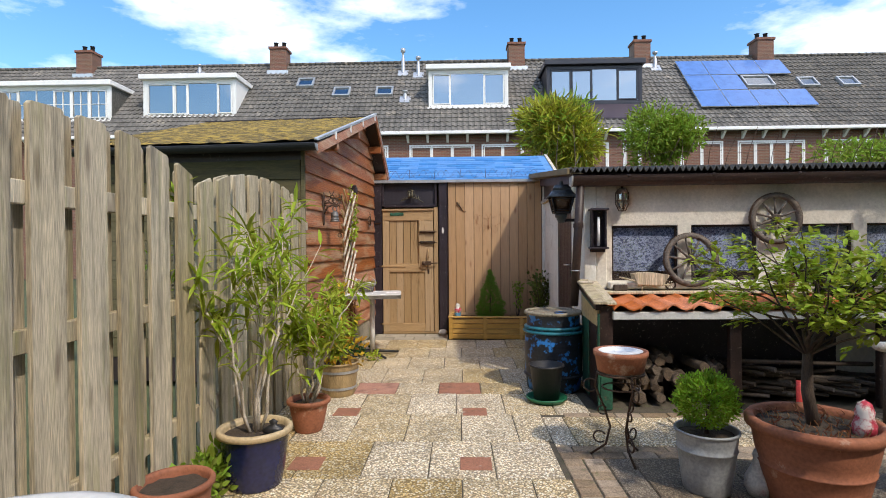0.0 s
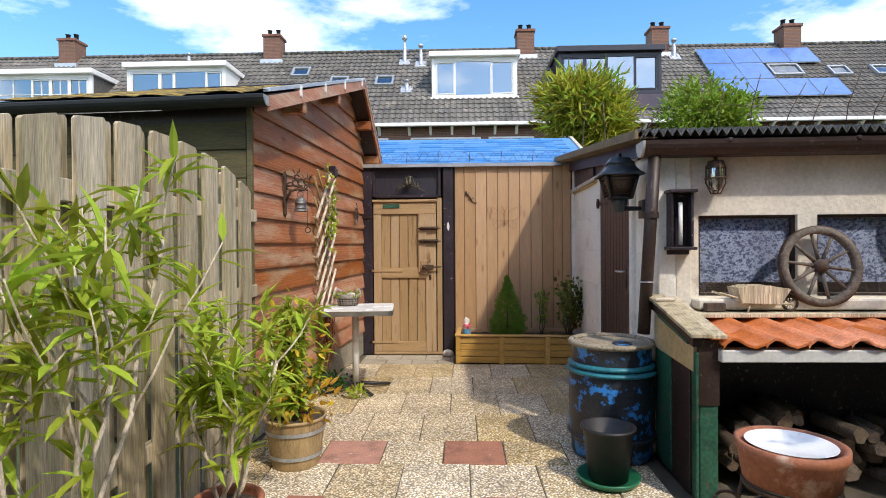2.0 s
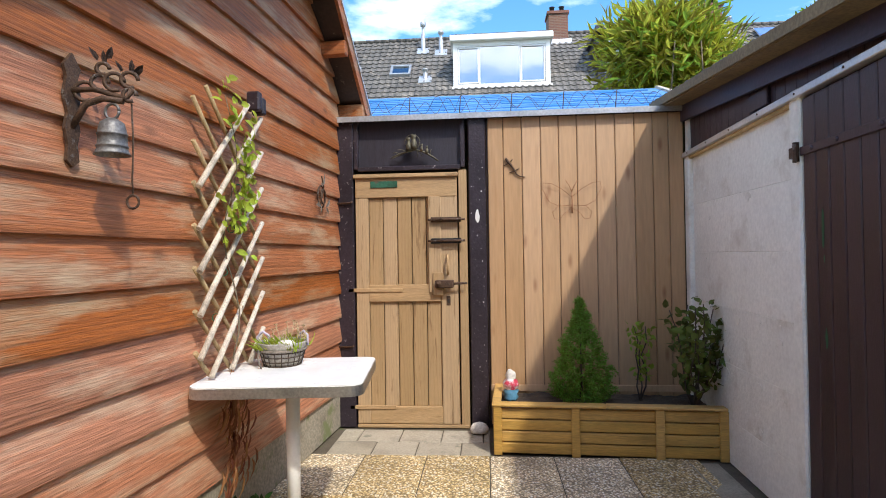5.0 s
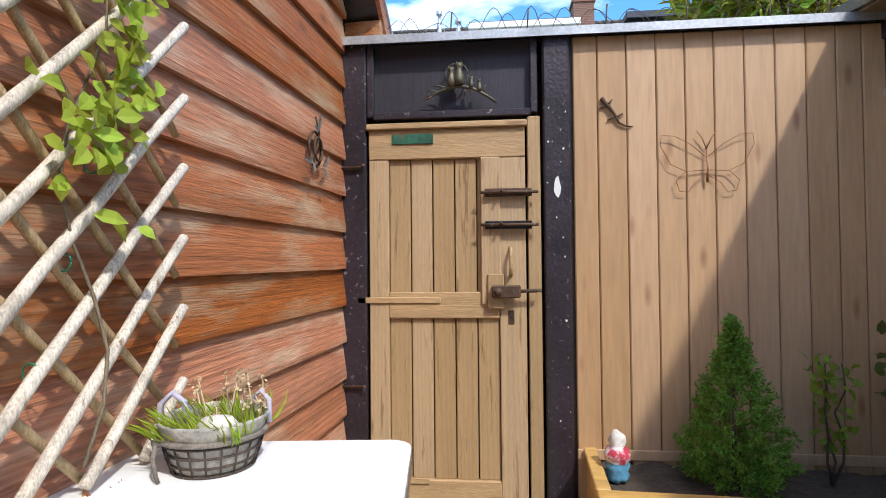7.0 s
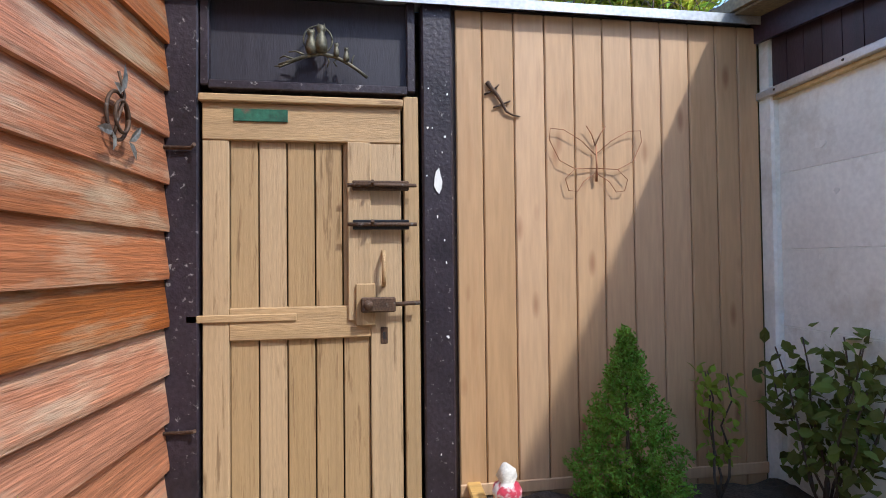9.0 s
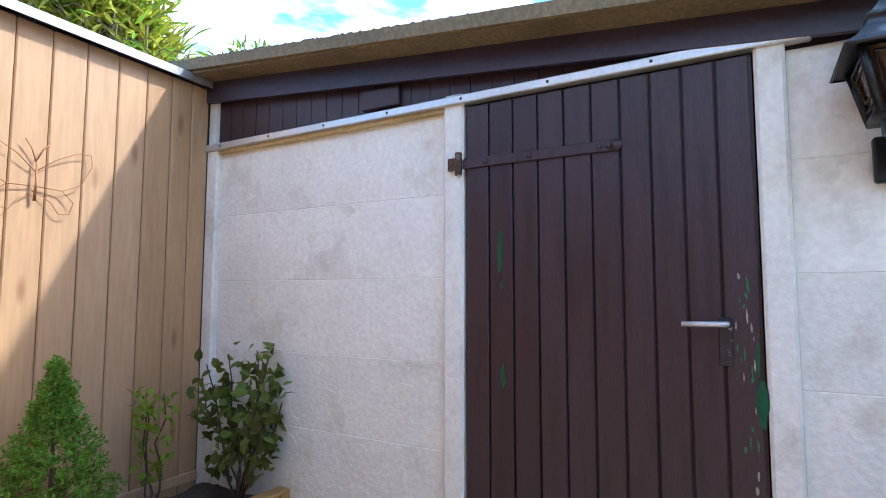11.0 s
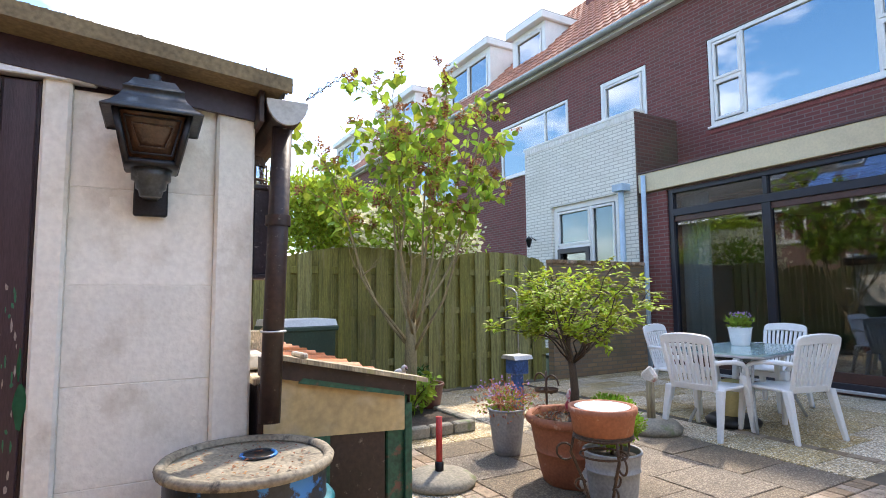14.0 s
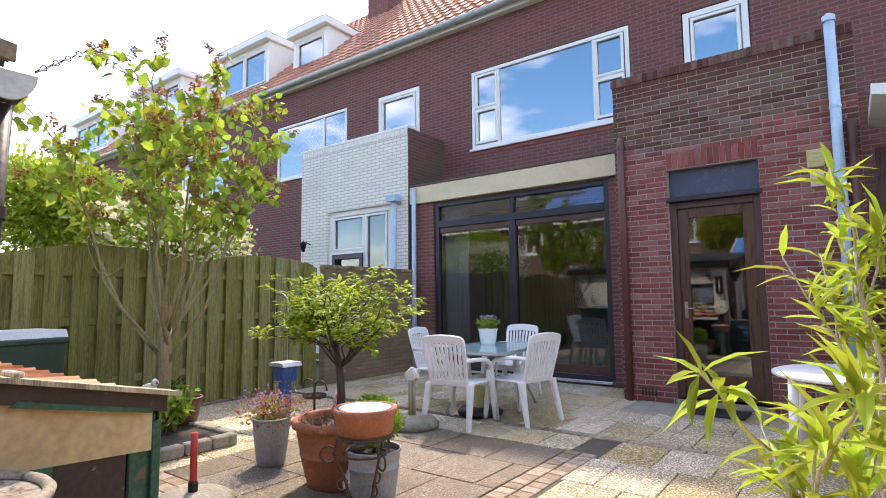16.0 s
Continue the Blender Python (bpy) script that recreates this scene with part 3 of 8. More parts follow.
def rnd_dir(rng, up=0.0):
    v = Vector((rng.gauss(0, 1), rng.gauss(0, 1), rng.gauss(0, 1) + up))
    return v.normalized()


def shared(name, mesh, parent, m):
    """One more piece on a mesh that alike pieces share."""
    ob = new(name, mesh)
    ob.parent = parent
    ob.matrix_local = m
    return ob


def piece_mesh(name, sx, sy, sz, ease, material):
    """A block centred on its middle with eased edges on the showing side (+z)."""
    bm = bmesh.new()
    lo = [bm.verts.new((x * sx / 2, y * sy / 2, -sz / 2)) for x, y in ((-1, -1), (1, -1), (1, 1), (-1, 1))]
    mi = [bm.verts.new((x * sx / 2, y * sy / 2, sz / 2 - ease)) for x, y in ((-1, -1), (1, -1), (1, 1), (-1, 1))]
    hi = [bm.verts.new((x * (sx / 2 - ease), y * (sy / 2 - ease), sz / 2)) for x, y in ((-1, -1), (1, -1), (1, 1), (-1, 1))]
    for a, b in ((lo, mi), (mi, hi)):
        for i in range(4):
            bm.faces.new((a[i], a[(i + 1) % 4], b[(i + 1) % 4], b[i]))
    bm.faces.new(hi)
    bm.faces.new(lo[::-1])
    me = bpy.data.meshes.new(name)
    bm.to_mesh(me)
    bm.free()
    me.materials.append(material)
    return me


def brickmat(name, c1, c2, mortar, plane="xz", rough=0.85, stain=0.25, staincol=(0.10, 0.10, 0.05)):
    """Brickwork seen from far off: courses of 65 mm in running bond, with stains and relief."""
    m = bpy.data.materials.new(name)
    m.use_nodes = True
    N, L = m.node_tree.nodes, m.node_tree.links
    b = N["Principled BSDF"]
    co = N.new("ShaderNodeTexCoord")
    sp = N.new("ShaderNodeSeparateXYZ")
    L.new(co.outputs["Object"], sp.inputs[0])
    cb = N.new("ShaderNodeCombineXYZ")
    L.new(sp.outputs["X" if plane == "xz" else "Y"], cb.inputs[0])
    L.new(sp.outputs["Z"], cb.inputs[1])
    t = N.new("ShaderNodeTexBrick")
    t.inputs["Scale"].default_value, t.inputs["Brick Width"].default_value, t.inputs["Row Height"].default_value = 1.0, 0.22, 0.065
    t.inputs["Mortar Size"].default_value, t.inputs["Mortar Smooth"].default_value, t.inputs["Bias"].default_value = 0.009, 0.2, 0.0
    t.inputs["Color1"].default_value, t.inputs["Color2"].default_value, t.inputs["Mortar"].default_value = c1 + (1,), c2 + (1,), mortar + (1,)
    L.new(cb.outputs[0], t.inputs["Vector"])
    n = N.new("ShaderNodeTexNoise")
    n.inputs["Scale"].default_value, n.inputs["Detail"].default_value = 1.2, 8
    L.new(co.outputs["Object"], n.inputs["Vector"])
    mr = N.new("ShaderNodeMapRange")
    mr.inputs[1].default_value, mr.inputs[2].default_value, mr.inputs[4].default_value = 0.5, 0.75, stain * 2
    L.new(n.outputs["Fac"], mr.inputs[0])
    mx = N.new("ShaderNodeMix")
    mx.data_type = "RGBA"
    L.new(mr.outputs["Result"], mx.inputs["Factor"])
    L.new(t.outputs["Color"], mx.inputs[6])
    mx.inputs[7].default_value = staincol + (1,)
    L.new(mx.outputs[2], b.inputs["Base Color"])
    b.inputs["Roughness"].default_value = rough
    n2 = N.new("ShaderNodeTexNoise")
    n2.inputs["Scale"].default_value = 70
    L.new(co.outputs["Object"], n2.inputs["Vector"])
    s = N.new("ShaderNodeMath")
    s.operation = "MULTIPLY_ADD"
    s.inputs[1].default_value = -1.6
    L.new(t.outputs["Fac"], s.inputs[0])
    L.new(n2.outputs["Fac"], s.inputs[2])
    bp = N.new("ShaderNodeBump")
    bp.inputs["Strength"].default_value, bp.inputs["Distance"].default_value = 0.7, 0.008
    L.new(s.outputs[0], bp.inputs["Height"])
    L.new(bp.outputs["Normal"], b.inputs["Normal"])
    return m


M["bw_house"] = brickmat("maroon_brickwork", (0.22, 0.062, 0.055), (0.155, 0.047, 0.043), (0.21, 0.135, 0.12), stain=0.1)
# maroon brick mapped for side walls, in a darker mix than the front
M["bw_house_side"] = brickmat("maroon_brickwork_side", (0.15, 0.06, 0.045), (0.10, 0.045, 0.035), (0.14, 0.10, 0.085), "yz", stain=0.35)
M["bw_white"] = brickmat("white_brickwork", (0.84, 0.81, 0.73), (0.78, 0.75, 0.67), (0.52, 0.49, 0.42), stain=0.12, staincol=(0.45, 0.42, 0.34))
M["bw_tan"] = brickmat("tan_brickwork", (0.30, 0.19, 0.10), (0.20, 0.13, 0.08), (0.17, 0.14, 0.10), "yz", stain=0.3)
M["bw_far"] = brickmat("far_brickwork", (0.22, 0.09, 0.055), (0.16, 0.07, 0.05), (0.22, 0.17, 0.13), stain=0.1)


def wall_with_holes(x0, x1, z0, z1, y0, y1, holes, bm=None):
    """A wall along x in one piece, with its openings (x0, x1, z0, z1) cut right through."""
    t = bmesh.new()
    xs = sorted({x0, x1, *(min(max(v, x0), x1) for h in holes for v in h[:2])})
    zs = sorted({z0, z1, *(min(max(v, z0), z1) for h in holes for v in h[2:])})
    vs = {(i, k, s): t.verts.new((x, y, z)) for i, x in enumerate(xs) for k, z in enumerate(zs) for s, y in ((0, y0), (1, y1))}
    solid = lambda i, k: 0 <= i < len(xs) - 1 and 0 <= k < len(zs) - 1 and not any(
        h[0] <= xs[i] + 1e-6 and h[1] >= xs[i + 1] - 1e-6 and h[2] <= zs[k] + 1e-6 and h[3] >= zs[k + 1] - 1e-6 for h in holes)
    for i in range(len(xs) - 1):
        for k in range(len(zs) - 1):
            if not solid(i, k):
                continue
            c = ((i, k), (i + 1, k), (i + 1, k + 1), (i, k + 1))
            for s in (0, 1):
                t.faces.new([vs[(*q, s)] for q in c])
            for n, (a, b) in (((i, k - 1), (0, 1)), ((i + 1, k), (1, 2)), ((i, k + 1), (2, 3)), ((i - 1, k), (3, 0))):
                if not solid(*n):
                    t.faces.new([vs[(*c[a], 0)], vs[(*c[b], 0)], vs[(*c[b], 1)], vs[(*c[a], 1)]])
    for v in [v for v in t.verts if not v.link_faces]:
        t.verts.remove(v)
    bmesh.ops.recalc_face_normals(t, faces=t.faces[:])
    return join(bm, t)


def window(parent, name, x0, x1, z0, z1, y, cols, frame=0.06, fm=None, gm=None, face=1, depth=0.07, sill=True, muntins=(0, 0), back=None):
    """A framed window facing +y or -y; cols: (share of the width, split heights, own sash)."""
    fm, gm = fm or M["white"], gm or M["glassb"]
    s = face
    w = bmesh.new()
    yb, yf = sorted((y, y - s * depth))
    for q in ((x0, x0 + frame, z0, z1), (x1 - frame, x1, z0, z1), (x0 + frame, x1 - frame, z0, z0 + frame), (x0 + frame, x1 - frame, z1 - frame, z1)):
        box(q[0], q[1], yb, yf, q[2], q[3], 0.004, w)
    ob = part(name, w, fm, parent)
    tot = sum(c[0] for c in cols)
    x = x0 + frame
    inner = x1 - x0 - 2 * frame
    for k, (share, splits, sash) in enumerate(cols):
        xe = x + inner * share / tot
        if k < len(cols) - 1:
            part("mullion", box(xe - 0.025, xe + 0.025, yb + 0.003, yf - 0.003, z0 + frame, z1 - frame, 0.003), fm, ob)
        zs = [z0 + frame] + [z0 + frame + (z1 - z0 - 2 * frame) * q for q in splits] + [z1 - frame]
        for j, (a, b) in enumerate(zip(zs, zs[1:])):
            if j:
                part("transom", box(x + 0.025, xe - 0.025, yb + 0.003, yf - 0.003, a - 0.022, a + 0.022, 0.003), fm, ob)
            pane = part("pane", box(x + 0.012, xe - 0.012, y - s * depth * 0.55 - 0.003, y - s * depth * 0.55 + 0.003, a + 0.01, b - 0.01), gm, ob)
            pane.visible_shadow = False
            if sash:
                fr = bmesh.new()
                e0, e1 = sorted((y + s * 0.015, y - s * 0.03))
                for q in ((x + .02, x + .065, a + .02, b - .02), (xe - .065, xe - .02, a + .02, b - .02), (x + .065, xe - .065, a + .02, a + .065), (x + .065, xe - .065, b - .065, b - .02)):
                    box(q[0], q[1], e0, e1, q[2], q[3], 0.003, fr)
                part("sash", fr, fm, ob)
            for mi in range(muntins[0]):
                xm = x + (xe - x) * (mi + 1) / (muntins[0] + 1)
                part("glazing_bar", box(xm - .012, xm + .012, yb + .005, yf - .005, a, b), fm, ob)
            for mi in range(muntins[1]):
                zm = a + (b - a) * (mi + 1) / (muntins[1] + 1)
                part("glazing_bar", box(x, xe, yb + .007, yf - .007, zm - .012, zm + .012), fm, ob)
        x = xe
    if sill:
        e0, e1 = sorted((y + s * 0.05, y - s * depth))
        part("sill", box(x0 - 0.04, x1 + 0.04, e0, e1, z0 - 0.05, z0 - 0.002, 0.006), fm, ob)
    if back:
        yy = y - s * (depth + 0.25)
        # sheet added behind the glass; room-coloured ones stand for the dim interior
        part("blind", box(x0 - 0.1, x1 + 0.1, yy - 0.01, yy + 0.01, z0 - 0.1, z1 + 0.1), back, ob)
    return ob


def tiled_slope(x0, x1, lo, hi, pitch, rows, bm=None, amp=0.028, skip=()):
    """A pitched roof of pantiles: waves across, a step at every course. lo, hi: (y, z) of eave and ridge."""
    t = bmesh.new()
    lo, hi = Vector((0, *lo)), Vector((0, *hi))
    run = hi - lo
    d = run.normalized()
    n = Vector((0, -d.z, d.y)) * (1 if d.y > 0 else -1)
    cols = max(1, round((x1 - x0) / pitch))
    ph = (0.0, 0.25, 0.5, 0.75)
    hs = (0.1, 1.0, 0.55, 0.0)
    xs = [x0 + (c + p) * (x1 - x0) / cols for c in range(cols) for p in ph] + [x1]
    hh = [h for _ in range(cols) for h in hs] + [0.1]
    for r in range(rows):
        a, b = lo + run * (r / rows), lo + run * ((r + 1.06) / rows)
        low = [t.verts.new(Vector((x, 0, 0)) + a + n * (h * amp + 0.035)) for x, h in zip(xs, hh)]
        top = [t.verts.new(Vector((x, 0, 0)) + b + n * (h * amp)) for x, h in zip(xs, hh)]
        nose = [t.verts.new(Vector((x, 0, 0)) + a + n * 0.0) for x in xs]
        for i in range(len(xs) - 1):
            t.faces.new((low[i], low[i + 1], top[i + 1], top[i]))
            t.faces.new((nose[i], nose[i + 1], low[i + 1], low[i]))
    bmesh.ops.recalc_face_normals(t, faces=t.faces[:])
    return join(bm, t)


# ---- ground ----
g = bmesh.new()
bmesh.ops.create_grid(g, x_segments=8, y_segments=8, size=400)
solo("ground", moved(g, pose(0, 0, -0.06)), M["grass"], "earth and rough grass round the gardens", "ground", kind="structure")
paving = solo("pavement", box(-1.5, 5.7, -1.9, 9.0, -0.055, -0.008), M["mortar"], "garden paving of pebbled concrete tiles on sand", "paving", kind="structure")


# ---- board fences ----
def fence(name, length, panel, m, material, label, shift=0.0, top=1.93, sag=0.17, gap=0.0):
    """Hit-and-miss board fence along local y; it shows its +x side. Each panel has an arched top."""
    root = thing(name, m, label, "fence")
    rng = random.Random(5)
    pitch = 0.25
    n = int(length / pitch)
    arch = lambda y: top - sag * min(1, abs((((y + shift) / panel) % 1.0) * 2 - 1) ** 2.3)
    for side in (0, 1):
        for i in range(n):
            y = .022 + (i + 0.5 * side) * pitch + rng.uniform(-.004, .004)
            w = 0.166 if side == 0 else 0.19
            y -= 0.02 * side
            if y + w > length:
                continue
            a, b = arch(y), arch(y + w)
            x0 = 0.022 if side == 0 else -0.042
            bm = prism([(y, 0.02), (y + w, 0.02), (y + w, b - .012), (y + w - .012, b), (y + .012, a), (y, a - .012)], x0, x0 + 0.019, "x")
            part("board", bm, material, root)
    for z in (0.38, 1.02, 1.54):
        for k in range(math.ceil(length / panel)):
            y0 = max(0, k * panel - shift) + 0.01
            y1 = min(length, (k + 1) * panel - shift) - 0.01
            if y1 > y0:
                part("rail", box(-0.022, 0.021, y0, y1, z, z + 0.085, 0.004), material, root)
    return root


fence("board_fence", 4.35, 2.1, pose(-1.36, 1.36, 0), M["fence"], "weathered grey hit-and-miss board fence with arched panels", shift=0.02, top=1.91)
fence("board_fence", 2.3, 1.8, pose(-1.36, -0.98, 0), M["fence"], "weathered grey hit-and-miss board fence with arched panels", shift=0.9)
fence("board_fence", 5.6, 2.0, pose(5.62, 0.35, 0, 0, 0, 0) @ pose(0, 5.6, 0, 0, 0, 180), M["fence_green"], "mossy green-brown hit-and-miss board fence with arched tops", shift=0.35, top=1.88, sag=0.15)

# ---- timber shed with red-stained weatherboards ----
shed = thing("garden_shed", pose(-1.38, 5.69, 0, 0, 0, -4.15), "red-stained weatherboard shed with a mossy felt roof", "shed")
APY, APZ, FZ, BY, BZ = 2.42, 3.2, 2.4, 3.34, 2.4
front_y = lambda z: 0.0 if z < FZ else (z - FZ) / (APZ - FZ) * APY
back_y = lambda z: 3.06 if z < 2.62 else max(APY, BY - (z - BZ) / (APZ - BZ) * (BY - APY) - 0.04)
core = prism([(0.0, 0), (3.06, 0), (3.06, 2.55), (APY, APZ - .06), (0, FZ - .04)], -0.09, -0.004, "x")
wall = part("wall", core, M["darkwood"], shed)
part("footing", box(-0.12, 0.012, -0.02, 3.05, 0.0, 0.285, 0.008), M["conc"], shed, "mossy concrete footing")
z, k = 0.29, 0
while z < APZ - 0.1:
    z1 = min(z + 0.192, APZ - 0.06)
    a0, a1, b0, b1 = front_y(z), front_y(z1), back_y(z), back_y(z1)
    bm = bmesh.new()
    vs = [bm.verts.new(p) for p in ((0.0, a0, z), (0.0, b0, z), (0.032, b0, z), (0.032, a0, z), (0.0, a1, z1), (0.0, b1, z1), (0.010, b1, z1), (0.010, a1, z1),
                                    (0.033, a0, z + .022), (0.033, b0, z + .022))]
    for f in ((0, 1, 2, 3), (4, 7, 6, 5), (3, 2, 9, 8), (8, 9, 6, 7), (0, 4, 5, 1), (0, 3, 8, 7, 4), (1, 5, 6, 9, 2)):
        bm.faces.new([vs[i] for i in f])
    bmesh.ops.recalc_face_normals(bm, faces=bm.faces[:])
    part("plank", bm, M["weather"], wall)
    z = z1 - 0.008
    k += 1
part("corner_trim", box(-0.012, 0.026, -0.03, 0.004, 0.05, FZ - .03, 0.004), M["greenboard"], shed, "narrow olive corner batten")
fw = part("front_wall", box(-2.2, -0.09, 0.0, 0.05, 0, FZ - .06), M["darkwood"], shed)
for i in range(10):
    part("plank", box(-2.2, -0.02, -0.018, 0.0, 0.25 + i * 0.2, 0.25 + i * 0.2 + 0.194, 0.003), M["greenboard"], fw)
part("side_wall", box(-2.2, -2.12, 0.05, 3.06, 0, 2.5), M["greenboard"], shed)
part("rear_wall", box(-2.12, -0.09, 3.0, 3.06, 0, 2.5), M["greenboard"], shed)
roof = part("roof", prism([(-0.12, FZ - .05), (APY, APZ - .03), (BY, BZ - .05), (BY + .03, BZ - .02), (APY, APZ + .02), (-0.14, FZ - .01)], -2.35, 0.19, "x"), M["darkwood"], shed, "dark roof boarding")
mo = bmesh.new()
nx, ny = 60, 24
rows_ = []
for i in range(nx + 1):
    rows_.append([])
    for j in range(ny + 1):
        y = -0.17 + (APY + .17) * j / ny
        zz = FZ - 0.005 + (APZ + .02 - FZ) * j / ny
        x = -2.37 + 2.57 * i / nx
        rows_[-1].append(mo.verts.new((x, y, zz + 0.012 + 0.018 * noise.noise(Vector((x * 5, y * 9, 0))) + 0.012 * noise.noise(Vector((x * 21, y * 23, 3))))))
for i in range(nx):
    for j in range(ny):
        mo.faces.new((rows_[i][j], rows_[i + 1][j], rows_[i + 1][j + 1], rows_[i][j + 1]))
part("roofing_felt", mo, M["moss"], roof, "moss-covered felt")
part("roofing_felt", prism([(APY - .02, APZ + .024), (BY + .05, BZ - .016), (BY + .05, BZ - .004), (APY - .02, APZ + .038)], -2.37, 0.2, "x"), M["blackwood"], roof)
for a, b in (((-0.14, FZ - .12), (APY, APZ - .05)), ((BY + .02, BZ - .12), (APY, APZ - .05))):
    part("verge_board", prism([a, b, (b[0], b[1] + .1), (a[0], a[1] + .1)], 0.19, 0.212, "x"), M["weather"], roof)
part("verge_trim", prism([(-0.15, FZ + .005), (APY, APZ + .045), (APY, APZ + .075), (-0.15, FZ + .03)], 0.17, 0.218, "x"), M["alu"], roof, "pale metal verge strip")
part("verge_trim", prism([(BY + .04, BZ + .0), (APY, APZ + .045), (APY, APZ + .07), (BY + .04, BZ + .02)], 0.17, 0.218, "x"), M["alu"], roof)
for y in (0.55, 1.5, 2.75, 3.15):
    zz = FZ + (APZ - FZ) * y / APY if y < APY else BZ + (APZ - BZ) * (BY - y) / (BY - APY)
    part("purlin_end", box(0.0, 0.2, y - .035, y + .035, zz - .16, zz - .06, 0.006), M["weather"], shed)
for y in (0.42, 1.02, 1.62, 2.3):
    zz = FZ + (APZ - FZ) * y / APY
    part("felt_clip", box(0.165, 0.222, y - .02, y + .02, zz - .02, zz + .072, 0.004), M["white"], roof, "small white felt clip")
gp = [(-0.16 + 0.065 * math.cos(math.pi * (1 + i / 10)), FZ - .03 + 0.065 * math.sin(math.pi * (1 + i / 10))) for i in range(11)]
gp += [(p[0] * 1.0 + (p[0] + .16) * -0.1, p[1] + .006) for p in gp[::-1]]
part("gutter", prism(gp, -2.36, 0.2, "x"), M["blackplastic"], shed, "black half-round gutter")
part("gutter_end", prism(gp[:11], 0.2, 0.206, "x"), M["zinc"], shed)

# ---- gate wall: posts, gate, boarded panel, metal cap ----
post_l = thing("gate_post", pose(-1.085, 8.75, 0), "black-painted wooden gate post", "post", "gate posts")
part("shaft", box(-0.065, 0.062, -0.03, 0.07, 0.0, 2.36, 0.006), M["blackwood"], post_l)
for z in (0.62, 1.72):
    part("iron_hook", tube([(-0.06, -0.045, z), (0.04, -0.045, z), (0.06, -0.07, z + .01)], 0.008, 6), M["iron"], post_l)
post_r = thing("gate_post", pose(-0.07, 8.75, 0), "black-painted wooden gate post with peeled white patches", "post", "gate posts")
part("shaft", box(-0.065, 0.065, -0.035, 0.07, 0.0, 2.36, 0.008), M["blackwood"], post_r)
outl = []
for i in range(9):
    a = i / 9 * 2 * math.pi
    r = 0.022 * (1 + 0.5 * noise.noise(Vector((i * 1.7, 0, 0))))
    outl.append((r * math.cos(a) * .8, 1.6 + r * math.sin(a) * 2.2))
chip = prism(outl, -0.041, -0.034, "y")
part("bare_patch", chip, M["white"], post_r, "chipped white patch")
rng = random.Random(77)
for i in range(14):
    cx, cz, sz = rng.uniform(-.05, .05), rng.uniform(.4, 2.1), rng.uniform(.002, .0045)
    part("paint_chip", prism([(cx + sz * rng.uniform(.6, 1.2) * math.cos(k), cz + sz * rng.uniform(.8, 2) * math.sin(k)) for k in (0, 1, 2, 3, 4, 5)], -0.039, -0.034, "y"), M["white"], post_r)

tr = thing("transom_panel", pose(0, 8.75, 0), "black board over the gate in a wooden frame", "panel")
part("board", box(-1.0, -0.16, 0.02, 0.05, 1.99, 2.36), M["blacksat"], tr)
part("frame", box(-1.02, -0.985, -0.02, 0.05, 1.98, 2.36, 0.004), M["blackwood"], tr)
part("frame", box(-0.195, -0.16, -0.02, 0.05, 1.98, 2.36, 0.004), M["blackwood"], tr)
part("frame", box(-0.985, -0.195, -0.03, 0.05, 1.965, 2.0, 0.004), M["blackwood"], tr)

gt = thing("garden_gate", pose(-1.01, 8.75, 0.03), "ochre-painted boarded wooden gate, shut, with bolts and a lock", "gate")
gw = 0.785
for a, b in ((0.0, 0.10), (gw - .13, gw)):
    part("stile", box(a, b, -0.02, 0.03, 0.0, 1.73, 0.004), M["gate"], gt)
part("rail", box(0.0, gw, -0.024, 0.03, 1.73, 1.88, 0.004), M["gateh"], gt)
part("rail", box(0.10, gw - .13, -0.022, 0.03, 0.93, 1.06, 0.004), M["gateh"], gt)
part("rail", box(0.10, gw - .13, -0.022, 0.03, 0.0, 0.13, 0.004), M["gateh"], gt)
part("drip_board", box(-0.01, gw + .01, -0.045, 0.03, 1.88, 1.91, 0.004), M["gateh"], gt)
n = 5
for i in range(n):
    a = 0.10 + (gw - .23) * i / n
    b = 0.10 + (gw - .23) * (i + 1) / n
    part("board", box(a + .003, b - .003, -0.002, 0.018, 0.13, 1.73, 0.003), M["gate"], gt)
part("lock_block", box(gw - .22, gw - .125, -0.035, 0.0, 1.0, 1.73, 0.004), M["gate"], gt)
part("lock_block", box(gw - .19, gw - .11, -0.05, -0.02, 0.98, 1.15, 0.004), M["gate"], gt)
for z in (1.39, 1.55):
    bolt = part("bolt", box(gw - .20, gw + .03, -0.055, -0.035, z - .02, z + .02, 0.004), M["blackiron"] if z < 1.5 else M["iron"], gt, "iron door bolt")
    part("bolt_rod", tube([(gw - .22, -.062, z), (gw + .06, -.062, z)], 0.008, 8), M["iron"], bolt)
    part("bolt_knob", tube([(gw - .12, -.062, z), (gw - .12, -.095, z + .012)], 0.007, 8), M["iron"], bolt)
lk = part("lock", box(gw - .17, gw - .03, -0.085, -0.05, 1.035, 1.095, 0.006), M["iron"], gt, "rusty rim lock")
part("lock_bolt", tube([(gw - .04, -.065, 1.065), (gw + .07, -.065, 1.07)], 0.009, 8), M["iron"], lk)
part("lock_cap", moved(lathe([(0.02, 0), (0.02, .012), (0, .014)], 12), pose(gw - .14, -.085, 1.065, 90)), M["iron"], lk)
part("pull_handle", tube([(gw - .075, -.02, 1.14), (gw - .075, -.06, 1.16), (gw - .075, -.06, 1.26), (gw - .075, -.02, 1.28)], 0.009, 8), M["gateh"], gt, "worn painted pull handle")
